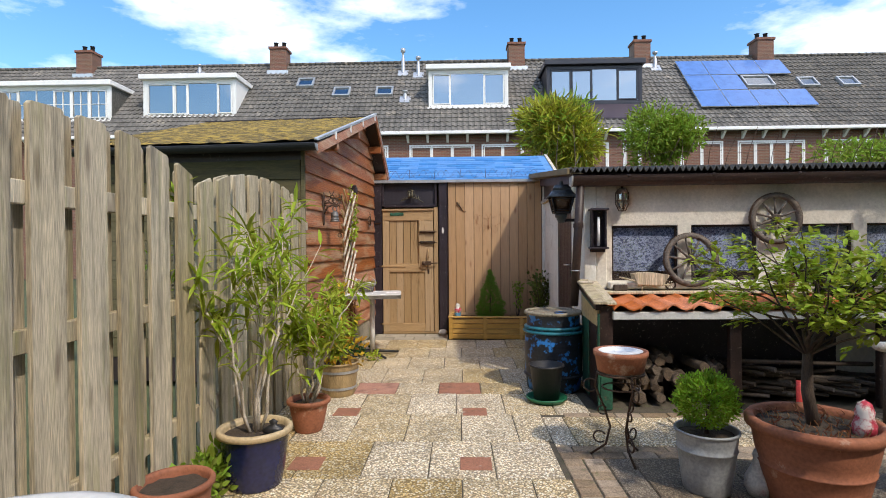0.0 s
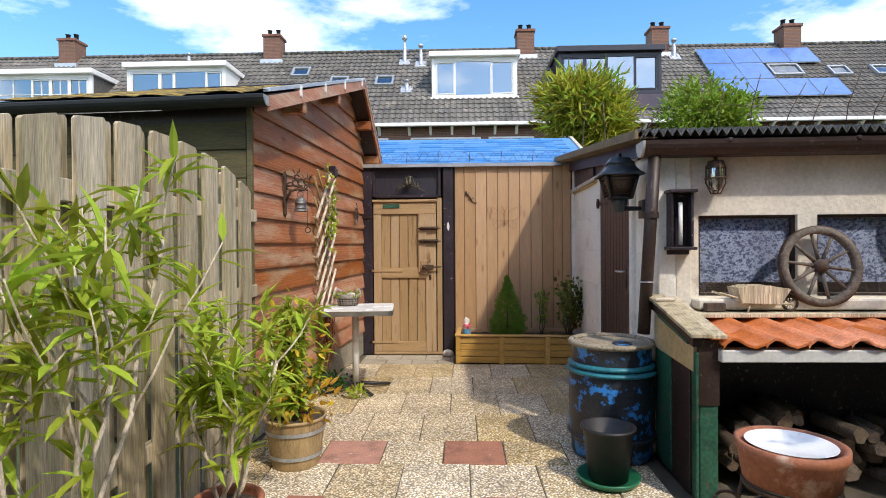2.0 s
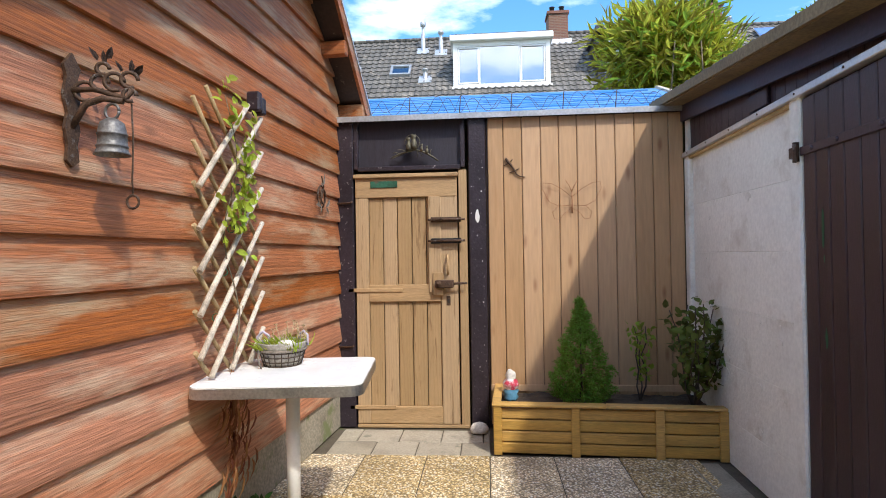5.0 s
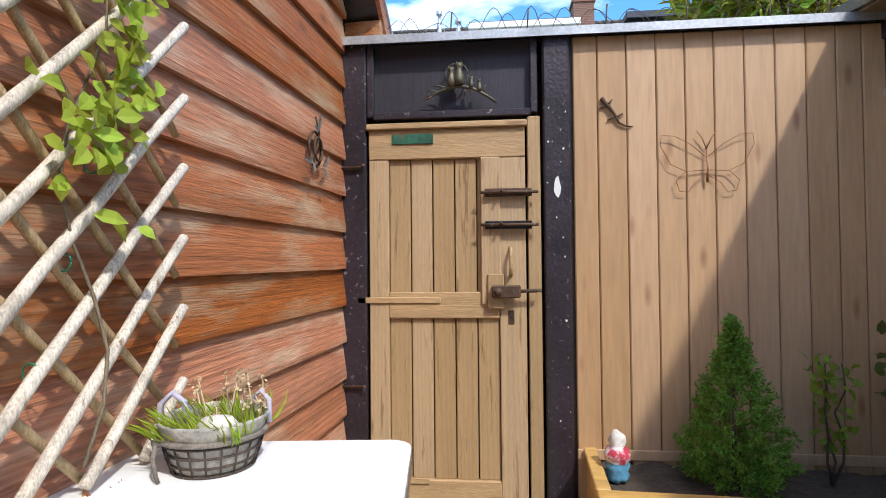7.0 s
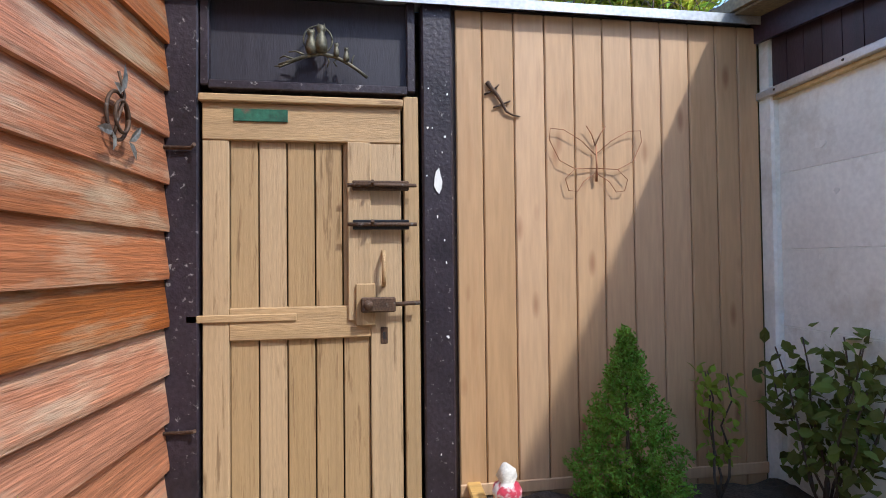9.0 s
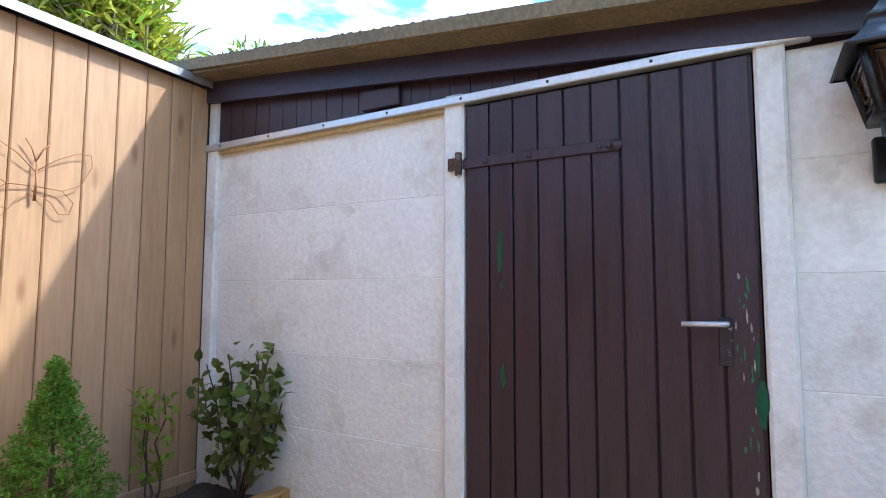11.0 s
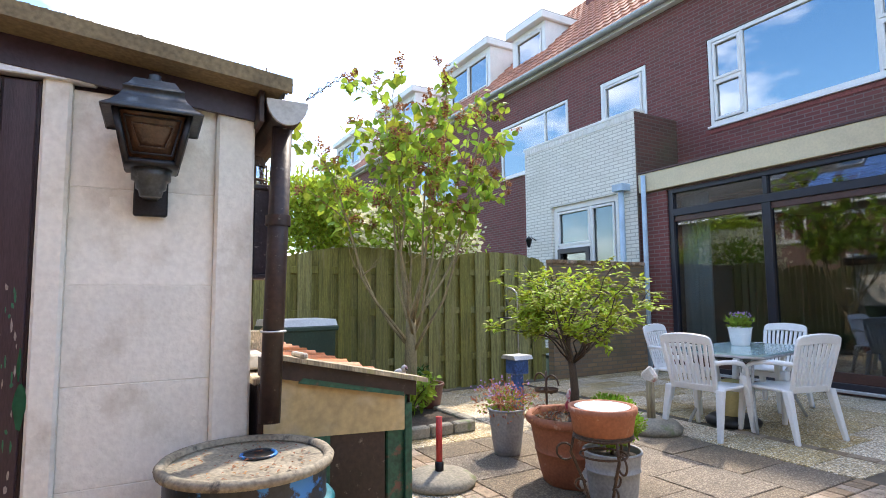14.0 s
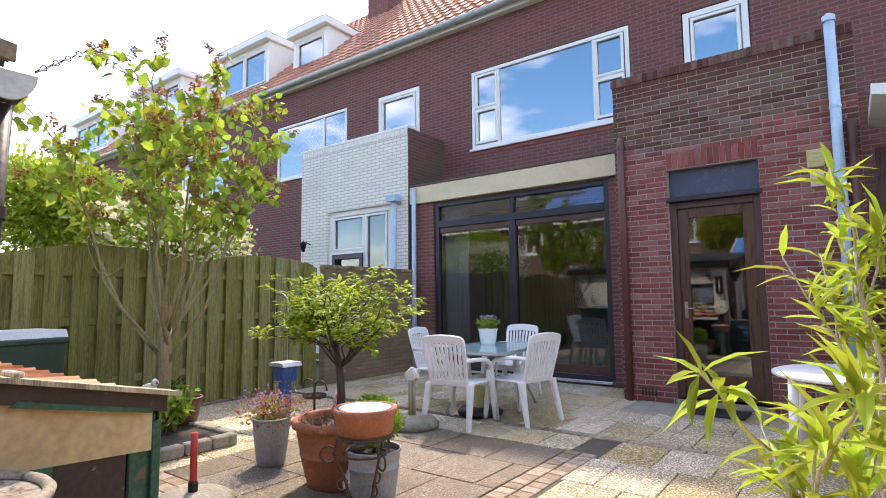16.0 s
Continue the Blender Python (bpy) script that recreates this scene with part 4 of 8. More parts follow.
kh = part("keyhole_plate", box(gw - .09, gw - .06, -0.024, -0.019, 0.90, 0.97, 0.003), M["iron"], gt)
part("keyhole", box(gw - .08, gw - .07, -0.0265, -0.0235, 0.92, 0.95), M["blackplastic"], kh)
part("hinge_strap", box(-0.06, 0.36, -0.03, -0.02, 1.005, 1.035, 0.003), M["gateh"], gt, "painted strap hinge")
part("hinge_strap", box(-0.06, 0.30, -0.03, -0.02, 0.11, 0.14, 0.003), M["gateh"], gt)
plate = part("name_plate", box(0.12, 0.33, -0.031, -0.0245, 1.805, 1.855, 0.002), M["dkgreen"], gt, "chipped dark green plate")
part("jamb", box(gw + .012, gw + .075, -0.02, 0.05, -0.03, 1.93, 0.004), M["gate"], gt)
part("threshold", box(0.0, gw + .07, -0.03, 0.05, -0.03, -0.005, 0.003), M["gateh"], gt)

pn = thing("boarded_panel", pose(0, 8.735, 0), "ochre-stained panel of vertical tongue-and-groove boards", "panel")
edges = [0.012, 0.13, 0.27, 0.41, 0.545, 0.68, 0.82, 0.96, 1.10, 1.235, 1.35, 1.455]
for a, b in zip(edges, edges[1:]):
    part("board", box(a + .002, b - .002, 0.0, 0.02, 0.03, 2.345, 0.005), M["panel"], pn)
part("backing", box(0.0, 1.46, 0.019, 0.04, 0.0, 2.36), M["darkwood"], pn)
part("base_rail", box(0.012, 1.455, -0.012, 0.0, 0.28, 0.33, 0.003), M["panel"], pn)
part("cap_sheet", moved(prism([(-0.06, 0), (0.16, 0.03), (0.16, 0.045), (-0.065, 0.022), (-0.065, -0.02), (-0.06, -0.02)], -1.17, 1.50, "x"), pose(0, .015, 2.36)), M["zinc"], pn, "bent zinc cap along the wall top")

# ---- rear shed with blue felt roof behind the wall ----
rs = thing("felt_roof_shed", pose(0, 8.92, 0), "low shed with a bright blue felt roof behind the gate wall", "shed")
part("wall", box(-3.0, 1.72, 0.04, 2.9, 0.0, 2.36), M["greenboard"], rs)
rf = part("roof", prism([(-0.02, 2.39), (1.42, 2.985), (2.9, 2.39), (2.9, 2.36), (1.42, 2.945), (-0.02, 2.36)], -3.0, 1.78, "x"), M["darkwood"], rs)
part("fascia_board", box(-3.0, 1.78, -0.045, -0.02, 2.33, 2.395, 0.004), M["darkwood"], rs)
for sgn in (0, 1):
    a, b = (((-0.06, 2.375), (1.42, 2.987)), ((2.94, 2.375), (1.42, 2.987)))[sgn]
    part("verge_board", prism([a, b, (b[0], b[1] + .035), (a[0], a[1] + .035)], 1.755, 1.80, "x"), M["stick"], rs, "pale timber verge board")

# ---- concrete-slab shed with corrugated roof ----
RS = pose(1.372, 5.48, 0, 0, 0, -1.75)
cs = thing("slab_shed", RS, "white-painted concrete slab shed with a lichen-grey corrugated roof", "shed")
LEN = 3.27
# posts along the side wall, slabs between
for a, b, h in ((-0.005, 0.135, 2.0), (0.60, 0.685, 2.05), (1.70, 1.79, 2.05), (3.18, 3.27, 2.05)):
    part("concrete_post", box(-0.012 if a > 0 else -0.015, 0.10, a, b, 0, h, 0.010), M["concrete"], cs)
for a, b in ((0.135, 0.60), (1.79, 3.18)):
    for i in range(6):
        part("wall_slab", box(0.02, 0.07, a, b, i * 0.343 - 0.069 if i else 0.0, min(2.02, i * 0.343 + 0.274), 0.003), M["concrete"], cs)
rng = random.Random(19)
for y0, y1, n in ((0.16, 0.57, 16), (1.82, 3.15, 18)):
    for i in range(n):
        cy, cz, w = rng.uniform(y0, y1), rng.uniform(.2, 1.85), rng.uniform(.008, .045)
        pts = [(min(y1, max(y0, cy + w * rng.uniform(.5, 1.3) * math.cos(k * .7))), cz + w * .7 * rng.uniform(.5, 1.3) * math.sin(k * .7)) for k in range(9)]
        part("plaster_flake", prism(pts, 0.0185 - rng.uniform(0, .002), 0.022, "x"), M["concrete"], cs)
# upper boarded strip
ub = part("upper_wall", prism([(0.0, 1.98), (LEN, 2.02), (LEN, 2.41), (0.0, 2.045)], 0.035, 0.07, "x"), M["plumf"], cs)
for i in range(34):
    a = 0.05 + i * 0.096
    b = a + 0.092
    if b > LEN - .02:
        break
    part("board", prism([(a, 2.04), (b, 2.04), (b, 2.04 + max(.008, b * .11 - .008)), (a, 2.04 + max(.006, a * .11 - .008))], 0.02, 0.035, "x"), M["plum"], ub)
part("drip_strip", box(-0.03, 0.02, 0.53, LEN, 2.0, 2.035, 0.004), M["alu"], cs, "pale metal strip over the door")
for i in range(8):
    part("screw", moved(lathe([(0.006, 0), (0.005, .003), (0, .004)], 8), pose(-0.03, 0.62 + i * .36, 2.018, 0, -90)), M["iron"], cs)
part("wall_plate", box(-0.008, 0.02, 1.79, 3.18, 1.982, 2.0, 0.003), M["ply"], cs, "thin bare batten under the strip")
part("fascia_board", prism([(-0.02, 1.945), (LEN + .2, 2.29), (LEN + .2, 2.41), (-0.02, 2.055)], -0.035, -0.012, "x"), M["plumf"], cs, "plum-coloured fascia board")
part("soffit", prism([(0.0, 2.03), (LEN + .2, 2.385), (LEN + .2, 2.40), (0.0, 2.045)], -0.012, 0.05, "x"), M["plumf"], cs)
part("soffit", prism([(-0.08, 2.035), (LEN + .2, 2.405), (LEN + .2, 2.415), (-0.08, 2.045)], -0.165, -0.036, "x"), M["verge"], cs)
co = bmesh.new()
nw = 84
W2 = 4.6
lowv, topv = [], []
for lay in (0, 0.012):
    ra, rb = [], []
    for i in range(nw * 4 + 1):
        x = -0.16 + W2 * i / (nw * 4)
        h = 0.022 * math.sin(i / 4 * 2 * math.pi) + lay
        ra.append(co.verts.new((x, -0.105, 2.062 + h)))
        rb.append(co.verts.new((x, LEN + .25, 2.45 + h)))
    lowv.append(ra)
    topv.append(rb)
for i in range(nw * 4):
    co.faces.new((lowv[1][i], lowv[1][i + 1], topv[1][i + 1], topv[1][i]))
    co.faces.new((lowv[0][i], topv[0][i], topv[0][i + 1], lowv[0][i + 1]))
    co.faces.new((lowv[0][i], lowv[0][i + 1], lowv[1][i + 1], lowv[1][i]))
co.faces.new((lowv[0][0], lowv[1][0], topv[1][0], topv[0][0]))
part("roof", co, M["corrug"], cs, "corrugated sheet roof with lichen", smooth=False)
part("verge_flashing", prism([(-0.11, 2.028), (LEN + .25, 2.425), (LEN + .25, 2.48), (-0.11, 2.083)], -0.185, -0.165, "x"), M["verge"], cs, "dull brown verge flashing")
rough_edge = bmesh.new()
rng = random.Random(3)
for i in range(150):
    y = -0.09 + (LEN + .32) * i / 150
    s = rng.uniform(.003, .011)
    box(-0.175 - s * .5, -0.155 + s, y, y + rng.uniform(.015, .035), 2.072 + (y + .1) * .1117, 2.080 + s + (y + .1) * .1117, 0.004, rough_edge)
tagged(part("moss_crust", rough_edge, M["corrug"], cs), kind="stuff")
# front wall with windows (faces -y)
fw = part("front_wall", wall_with_holes(0.10, 4.3, 0.0, 2.02, 0.02, 0.12, [(0.25, 0.865, 1.03, 1.55), (0.985, 1.59, 1.03, 1.55), (1.85, 2.45, 1.03, 1.55), (2.57, 3.2, 1.03, 1.55)]), M["plaster"], cs, "rough white plastered front")
for a, b in ((0.25, 0.865), (0.985, 1.59), (1.85, 2.45), (2.57, 3.2)):
    wd = part("window", box(a, b, 0.085, 0.10, 1.03, 1.55), M["net"], cs, "white lace net curtain")
    pa = part("pane", box(a, b, 0.060, 0.064, 1.03, 1.55), M["glassn"], cs, "small glass pane")
    pa.visible_shadow = False
    for q in ((a, a + .02, 1.03, 1.55), (b - .02, b, 1.03, 1.55), (a + .02, b - .02, 1.03, 1.05), (a + .02, b - .02, 1.53, 1.55)):
        part("frame", box(q[0], q[1], 0.045, 0.08, q[2], q[3], 0.003), M["darkwood"], wd)
    part("curtain_hem", box(a + .02, b - .02, 0.076, 0.084, 1.05, 1.115), M["darkwood"], wd)
part("sill", box(0.20, 4.3, -0.10, 0.03, 0.955, 1.02, 0.01), M["plaster"], cs, "white-painted window sill")
part("corner_pilaster", box(0.10, 0.20, 0.0, 0.03, 0, 2.0, 0.008), M["plaster"], cs)
part("fascia_front", box(-0.12, 4.4, -0.022, 0.0, 1.92, 2.045, 0.004), M["darkwood"], cs, "dark brown front fascia")
part("soffit_front", box(0.11, 4.3, 0.022, 0.12, 2.021, 2.036), M["darkwood"], cs)
for i in range(6):
    part("gutter_bracket", box(0.35 + i * .75, 0.375 + i * .75, -0.185, -0.022, 1.99, 2.012, 0.003), M["darkwood"], cs)
part("rear_wall", box(0.0, 4.3, LEN - .06, LEN, 0, 2.4), M["concrete"], cs)
part("end_wall", box(4.3, 4.36, 0.0, LEN, 0, 2.2), M["concrete"], cs)
part("inner_floor", box(0.1, 4.3, 0.12, LEN, 0.0, 0.02), M["conc"], cs)
# gutter and downpipe at the corner
gp = [(-0.10 + 0.078 * math.cos(math.pi * (1 + i / 12)), 2.005 + 0.095 * math.sin(math.pi * (1 + i / 12))) for i in range(13)]
inner = [(-0.10 + 0.071 * math.cos(math.pi * (2 - i / 12)), 2.007 + 0.087 * math.sin(math.pi * (2 - i / 12))) for i in range(13)]
part("gutter", prism(gp + inner, -0.14, 4.4, "x"), M["darkwood"], cs, "dark brown half-round gutter")
part("gutter_end", prism(gp, -0.155, -0.14, "x"), M["greycap"], cs, "pale grey gutter end cap")
part("downpipe", tube([(-0.06, -0.10, 1.97), (-0.09, -0.08, 1.4), (-0.122, -0.058, 0.80)], 0.039, 14), M["darkwood"], cs, "dark brown downpipe")
part("pipe_collar", moved(lathe([(0.047, -0.02), (0.047, 0.02)], 14), pose(-0.082, -0.085, 1.55)), M["darkwood"], cs)
part("pipe_wire", ring((-0.104, -0.070, 1.13), 0.045, 0.004, "z", 20, 5), M["zinc"], cs, "grey wire round the pipe")
# door of the slab shed
dr = part("door", box(0.012, 0.05, 0.69, 1.695, 0.03, 1.995), M["plum"], cs, "plum-brown boarded door, shut")
nb = 10
for i in range(nb):
    a = 0.695 + (0.995) * i / nb
    b = 0.695 + (0.995) * (i + 1) / nb
    part("board", box(-0.004, 0.012, a + .003, b - .003, 0.035, 1.99, 0.004), M["plum"], dr)
part("hinge", box(-0.013, -0.003, 1.10, 1.70, 1.735, 1.775, 0.003), M["plum"], dr, "long strap hinge")
part("hinge_pin", moved(lathe([(0.014, -.045), (0.014, .045)], 12), pose(-0.02, 1.715, 1.755)), M["iron"], dr)
part("hinge_plate", box(-0.03, -0.011, 1.70, 1.76, 1.73, 1.78, 0.003), M["iron"], dr)
hd = part("handle", tube([(-0.01, 0.785, 1.15), (-0.055, 0.785, 1.15), (-0.055, 0.80, 1.15), (-0.055, 0.91, 1.148)], 0.009, 8), M["alu"], dr, "bright aluminium lever handle")
part("handle_plate", box(-0.011, -0.003, 0.77, 0.81, 1.02, 1.17, 0.003), M["blackwood"], hd)
rng = random.Random(8)
for y, z, w, h in ((1.545, 1.40, .012, .11), (1.54, 1.27, .006, .02), (1.535, 0.93, .01, .05), (0.70, 0.92, .02, .08), (0.705, 1.05, .006, .06)):
    bm = bmesh.new()
    for i in range(10):
        a = i / 10 * 2 * math.pi
        bm.verts.new((-0.0055, y + w * math.cos(a) * rng.uniform(.6, 1.2), z + h * math.sin(a) * rng.uniform(.7, 1.1)))
    bm.verts.ensure_lookup_table()
    bm.faces.new(bm.verts[:])
    bmesh.ops.solidify(bm, geom=bm.faces[:], thickness=0.001)
    part("paint_chip", bm, M["greenplastic"], dr, "green undercoat showing")
rng = random.Random(44)
for i in range(26):
    y, z = .715 + rng.random() ** 2 * .05, rng.uniform(.55, 1.35)
    w, h = rng.uniform(.002, .006), rng.uniform(.008, .03)
    pts = [(y + w * rng.uniform(.5, 1.2) * math.cos(k), z + h * rng.uniform(.5, 1.2) * math.sin(k)) for k in range(6)]
    part("paint_chip", prism(pts, -0.0058, -0.0035, "x"), M["greenplastic"] if rng.random() < .35 else M["joint"], dr)
for y in (1.13, 1.16, 1.42, 1.60):
    part("hinge_bolt", moved(lathe([(.011, 0), (.010, .004), (0, .006)], 10), pose(-0.013, y, 1.755, 0, -90)), M["plumf"], dr)
part("hinge_tip", moved(lathe([(0, 0), (.021, 0), (.021, .010), (0, .010)], 16), pose(-0.004, 1.105, 1.755, 0, -90)), M["plum"], dr)
part("vent_flap", box(-0.002, 0.018, 2.02, 2.22, 2.06, 2.15, 0.004), M["plum"], cs)

# ---- log store with pantile roof in front of the slab shed ----
hu = thing("log_store", pose(1.33, 4.83, 0), "low lean-to log store with orange pantiles", "log store")
for x in (0.05, 1.13, 2.35):
    part("post", box(x - .045, x + .055, -0.01 if x < .1 else 0.03, 0.09, 0.0, 0.83 if x < .1 else 0.75, 0.006), M["dkgreen"] if x < .1 else M["darkwood"], hu)
part("post_board", box(0.0, .108, -0.018, -0.011, 0.52, 0.865, 0.002), M["darkwood"], hu)
part("front_beam", box(0.10, 2.95, -0.06, 0.03, 0.755, 0.82, 0.005), M["binlid"], hu, "pale grey front beam")
side = part("side_panel", box(0.0, 0.02, 0.10, 0.62, 0.0, 0.93, 0.003), M["darkwood"], hu)
part("side_panel", prism([(0.015, 0.69), (0.60, 0.72), (0.60, 0.955), (0.015, 0.845)], -0.012, 0.004, "x"), M["ply"], hu, "weather-stained plywood")
part("side_trim", box(-0.015, 0.0, -0.02, 0.014, 0.0, 0.80, 0.003), M["dkgreen"], hu)
part("side_trim", box(-0.01, 0.0, 0.34, 0.58, 0.03, 0.715, 0.003), M["dkgreen"], hu)
part("side_board", prism([(-0.03, 0.832), (0.62, 0.962), (0.62, 1.032), (-0.03, 0.893)], -0.035, 0.02, "x"), M["darkwood"], hu)
part("paint_strip", prism([(0.03, 0.836), (0.48, 0.926), (0.46, 0.944), (0.03, 0.852)], -0.039, -0.03, "x"), M["dkgreen"], hu, "old green paint along the side board")
part("verge_plank", prism([(-0.075, 0.886), (0.60, 1.03), (0.60, 1.048), (-0.075, 0.904)], -0.06, 0.045, "x"), M["fence"], hu, "grey weathered verge plank")
part("verge_plank", prism([(-0.07, 0.882), (0.58, 1.02), (0.58, 1.036), (-0.07, 0.898)], 0.048, 0.125, "x"), M["fence"], hu)
part("rear_shelf", box(0.05, 2.95, 0.44, 0.63, 0.918, 0.944, 0.004), M["fence"], hu, "grey plank shelf under the window")
part("deck", prism([(-0.02, 0.80), (0.47, 0.828), (0.47, 0.842), (-0.02, 0.815)], 0.125, 2.95, "x"), M["darkwood"], hu)
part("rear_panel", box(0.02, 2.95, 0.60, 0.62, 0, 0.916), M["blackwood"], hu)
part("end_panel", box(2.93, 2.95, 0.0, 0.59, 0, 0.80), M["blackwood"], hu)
part("low_rail", tube([(1.2, 0.2, 0.36), (2.4, 0.25, 0.32)], 0.02, 8), M["barkd"], hu)
tile = bmesh.new()
prof = [(-0.10, 0.0), (-0.085, 0.022), (-0.055, 0.042), (-0.02, 0.038), (0.015, 0.012), (0.055, 0.0), (0.095, 0.012), (0.125, 0.03)]
va = [[tile.verts.new((x, y, h + zo)) for x, h in prof] for y, zo in ((0, 0), (0.34, 0.022))]
vb = [[tile.verts.new((x, y, h + zo - 0.013)) for x, h in prof] for y, zo in ((0, 0), (0.34, 0.022))]
for i in range(len(prof) - 1):
    tile.faces.new((va[0][i], va[0][i + 1], va[1][i + 1], va[1][i])).smooth = True
    tile.faces.new((vb[0][i], vb[1][i], vb[1][i + 1], vb[0][i + 1])).smooth = True
    tile.faces.new((vb[0][i], vb[0][i + 1], va[0][i + 1], va[0][i]))
tile.normal_update()
pm = bpy.data.meshes.new("pantile")
tile.to_mesh(pm)
tile.free()
pm.materials.append(M["pantile"])
for r in range(2):
    for i in range(13):
        shared("pantile", pm, hu, pose(0.20 + i * 0.212, -0.085 + r * 0.275, 0.845 + r * 0.018, rng.uniform(-.6, .6), rng.uniform(-1, 1), rng.uniform(-1, 1)))


# ---- plants and pots ----
def pot(name, m, label, material, r0, r1, h, rim=0.02, rimmat=None, soil=0.04, bands=(), n=30):
    """A round pot: tapering body with a rolled rim, hollow, filled with soil."""
    p = thing(name, m, label, "pot")
    prof = [(0, 0), (r0 * .96, 0), (r0, 0.01)]
    for i in range(1, 7):
        f = i / 6
        r = r0 + (r1 - r0) * f ** 0.8
        zz = 0.01 + (h - rim * 1.6) * f
        prof.append((r, zz))
        for bz in bands:
            if abs(f - bz) < 0.09:
                prof += [(r + .006, zz + .004), (r + .006, zz + .012), (r, zz + .016)]
    body = part("body", lathe(prof, n), material, p)
    part("rim", lathe([(r1, h - rim * 1.7), (r1 + rim * .7, h - rim * 1.4), (r1 + rim * .8, h - rim * .5), (r1 + rim * .4, h), (r1 - rim * .4, h - rim * .1), (r1 - rim * .7, h - rim), (r1 - rim, h - soil - .03)], n), rimmat or material, p)
    so = lathe([(0, h - soil + .01), (r1 * .5, h - soil + .006), (r1 - rim * .6, h - soil)], n)
    for v in so.verts:
        v.co.z += 0.012 * noise.noise(v.co * 19)
    part("soil", so, M["soil"], p)
    return p


def stem_path(rng, base, top, wob=0.04, n=7):
    base, top = Vector(base), Vector(top)
    return [base.lerp(top, i / (n - 1)) + Vector((rng.uniform(-wob, wob), rng.uniform(-wob, wob), 0)) * (1 if 0 < i < n - 1 else 0) for i in range(n)]


def oleander(m, label, h, spread, stems, per, leaflen, seed, bend=(0, 0), material="leafy"):
    """Bare branching stems with whorls of long narrow leaves at the tips."""
    rng = random.Random(seed)
    p = thing("oleander", m, label, "plant")
    fol = bmesh.new()
    for s in range(stems):
        a = s / stems * 2 * math.pi + rng.uniform(-.3, .3)
        top = Vector((math.cos(a) * spread * rng.uniform(.3, .8) + bend[0], math.sin(a) * spread * rng.uniform(.3, .8) + bend[1], h * rng.uniform(.45, .8)))
        main = stem_path(rng, (math.cos(a) * .03, math.sin(a) * .03, 0), top, .025)
        st = tube(main, .010, 7, None, .006)
        tips = []
        for b in range(rng.randint(3, 4)):
            k = rng.randint(3, 6)
            q = main[k] + Vector((rng.uniform(-1, 1) * spread * .55, rng.uniform(-1, 1) * spread * .55, h * rng.uniform(.15, .45)))
            q.z = min(q.z, h)
            br = stem_path(rng, main[k], q, .015, 5)
            tube(br, .0048, 6, st, .0025)
            tips.append(br)
        part("stem", st, M["stick"], p)
        for br in tips + [main]:
            for i in range(per):
                f = 1 - .55 * rng.random() ** 1.5
                k = f * (len(br) - 1)
                q = br[int(k)].lerp(br[min(len(br) - 1, int(k) + 1)], k % 1)
                d = rnd_dir(rng, 0.55)
                leaf_shape(fol, q, d, (0, 0, 1), leaflen * rng.uniform(.6, 1.15), leaflen * .18, rng.uniform(.05, .35))
    tagged(part("foliage", fol, M[material], p), kind="stuff")
    return p


def leafball(p, name, c, rad, n, size, material, seed, shell=0.55, up=0.3, width=0.45, lump=0.25, bm=None):
    """A loose crown: leaves spread through an uneven ellipsoid, with gaps."""
    rng = random.Random(seed)
    own = bm is None
    bm = bm or bmesh.new()
    c = Vector(c)
    k = 0
    while k < n:
        d = rnd_dir(rng)
        r = (shell + (1 - shell) * rng.random()) * (1 + lump * noise.noise(d * 2.3 + Vector((seed, 0, 0))) + lump * .6 * noise.noise(d * 6 + Vector((0, seed, 0))))
        q = c + Vector((d.x * rad[0], d.y * rad[1], d.z * rad[2])) * r
        if noise.noise(q * (1.6 / max(rad)) * 2 + Vector((seed, seed, 0))) < -0.32:
            k += 1
            continue
        leaf_shape(bm, q, (d * .8 + rnd_dir(rng) * .7 + Vector((0, 0, up))).normalized(), rnd_dir(rng, 1), size * rng.uniform(.6, 1.25), size * width, .15)
        k += 1
    return tagged(part(name, bm, M[material], p), kind="stuff") if own else bm


bp = pot("glazed_pot", pose(-1.03, 3.42, 0), "glossy cobalt-blue glazed pot with sandy rim", M["glaze"], .15, .195, .34, .025, M["potrim"])
oleander(pose(-1.03, 3.42, .3), "tall leggy oleander with narrow yellow-green leaves in the blue pot", 1.38, .46, 6, 15, .165, 4, (.0, .0))
duck = solo("duck_ornament", moved(lathe([(0, 0), (.03, .005), (.045, .02), (.03, .045), (.012, .055), (.018, .075), (0, .09)], 12), Matrix.Diagonal((1.5, .8, 1, 1))), M["blackplastic"], "small dark duck-shaped watering ornament in the pot", "ornament", pose(-.90, 3.36, .31))
pot("terracotta_pot", pose(-0.97, 4.34, 0), "small orange terracotta pot by the fence", M["terra"], .10, .145, .24, .022)
oleander(pose(-0.97, 4.34, .2), "young oleander with narrow leaves in a terracotta pot", .88, .42, 5, 17, .17, 9, (.05, -.06))
bk = pot("wooden_tub", pose(-0.96, 5.32, 0), "weathered wooden half-barrel tub", M["bucketwood"], .145, .185, .31, .012)
for z in (.08, .23):
    part("hoop", lathe([(.145 + .04 * z / .31 + .009, z - .012), (.145 + .04 * z / .31 + .011, z + .012)], 30), M["zinc"], bk)
shb = thing("tub_shrub", pose(-0.96, 5.32, .28), "yellow-green evergreen shrub in a wooden tub", "shrub")
rng = random.Random(12)
fol = bmesh.new()
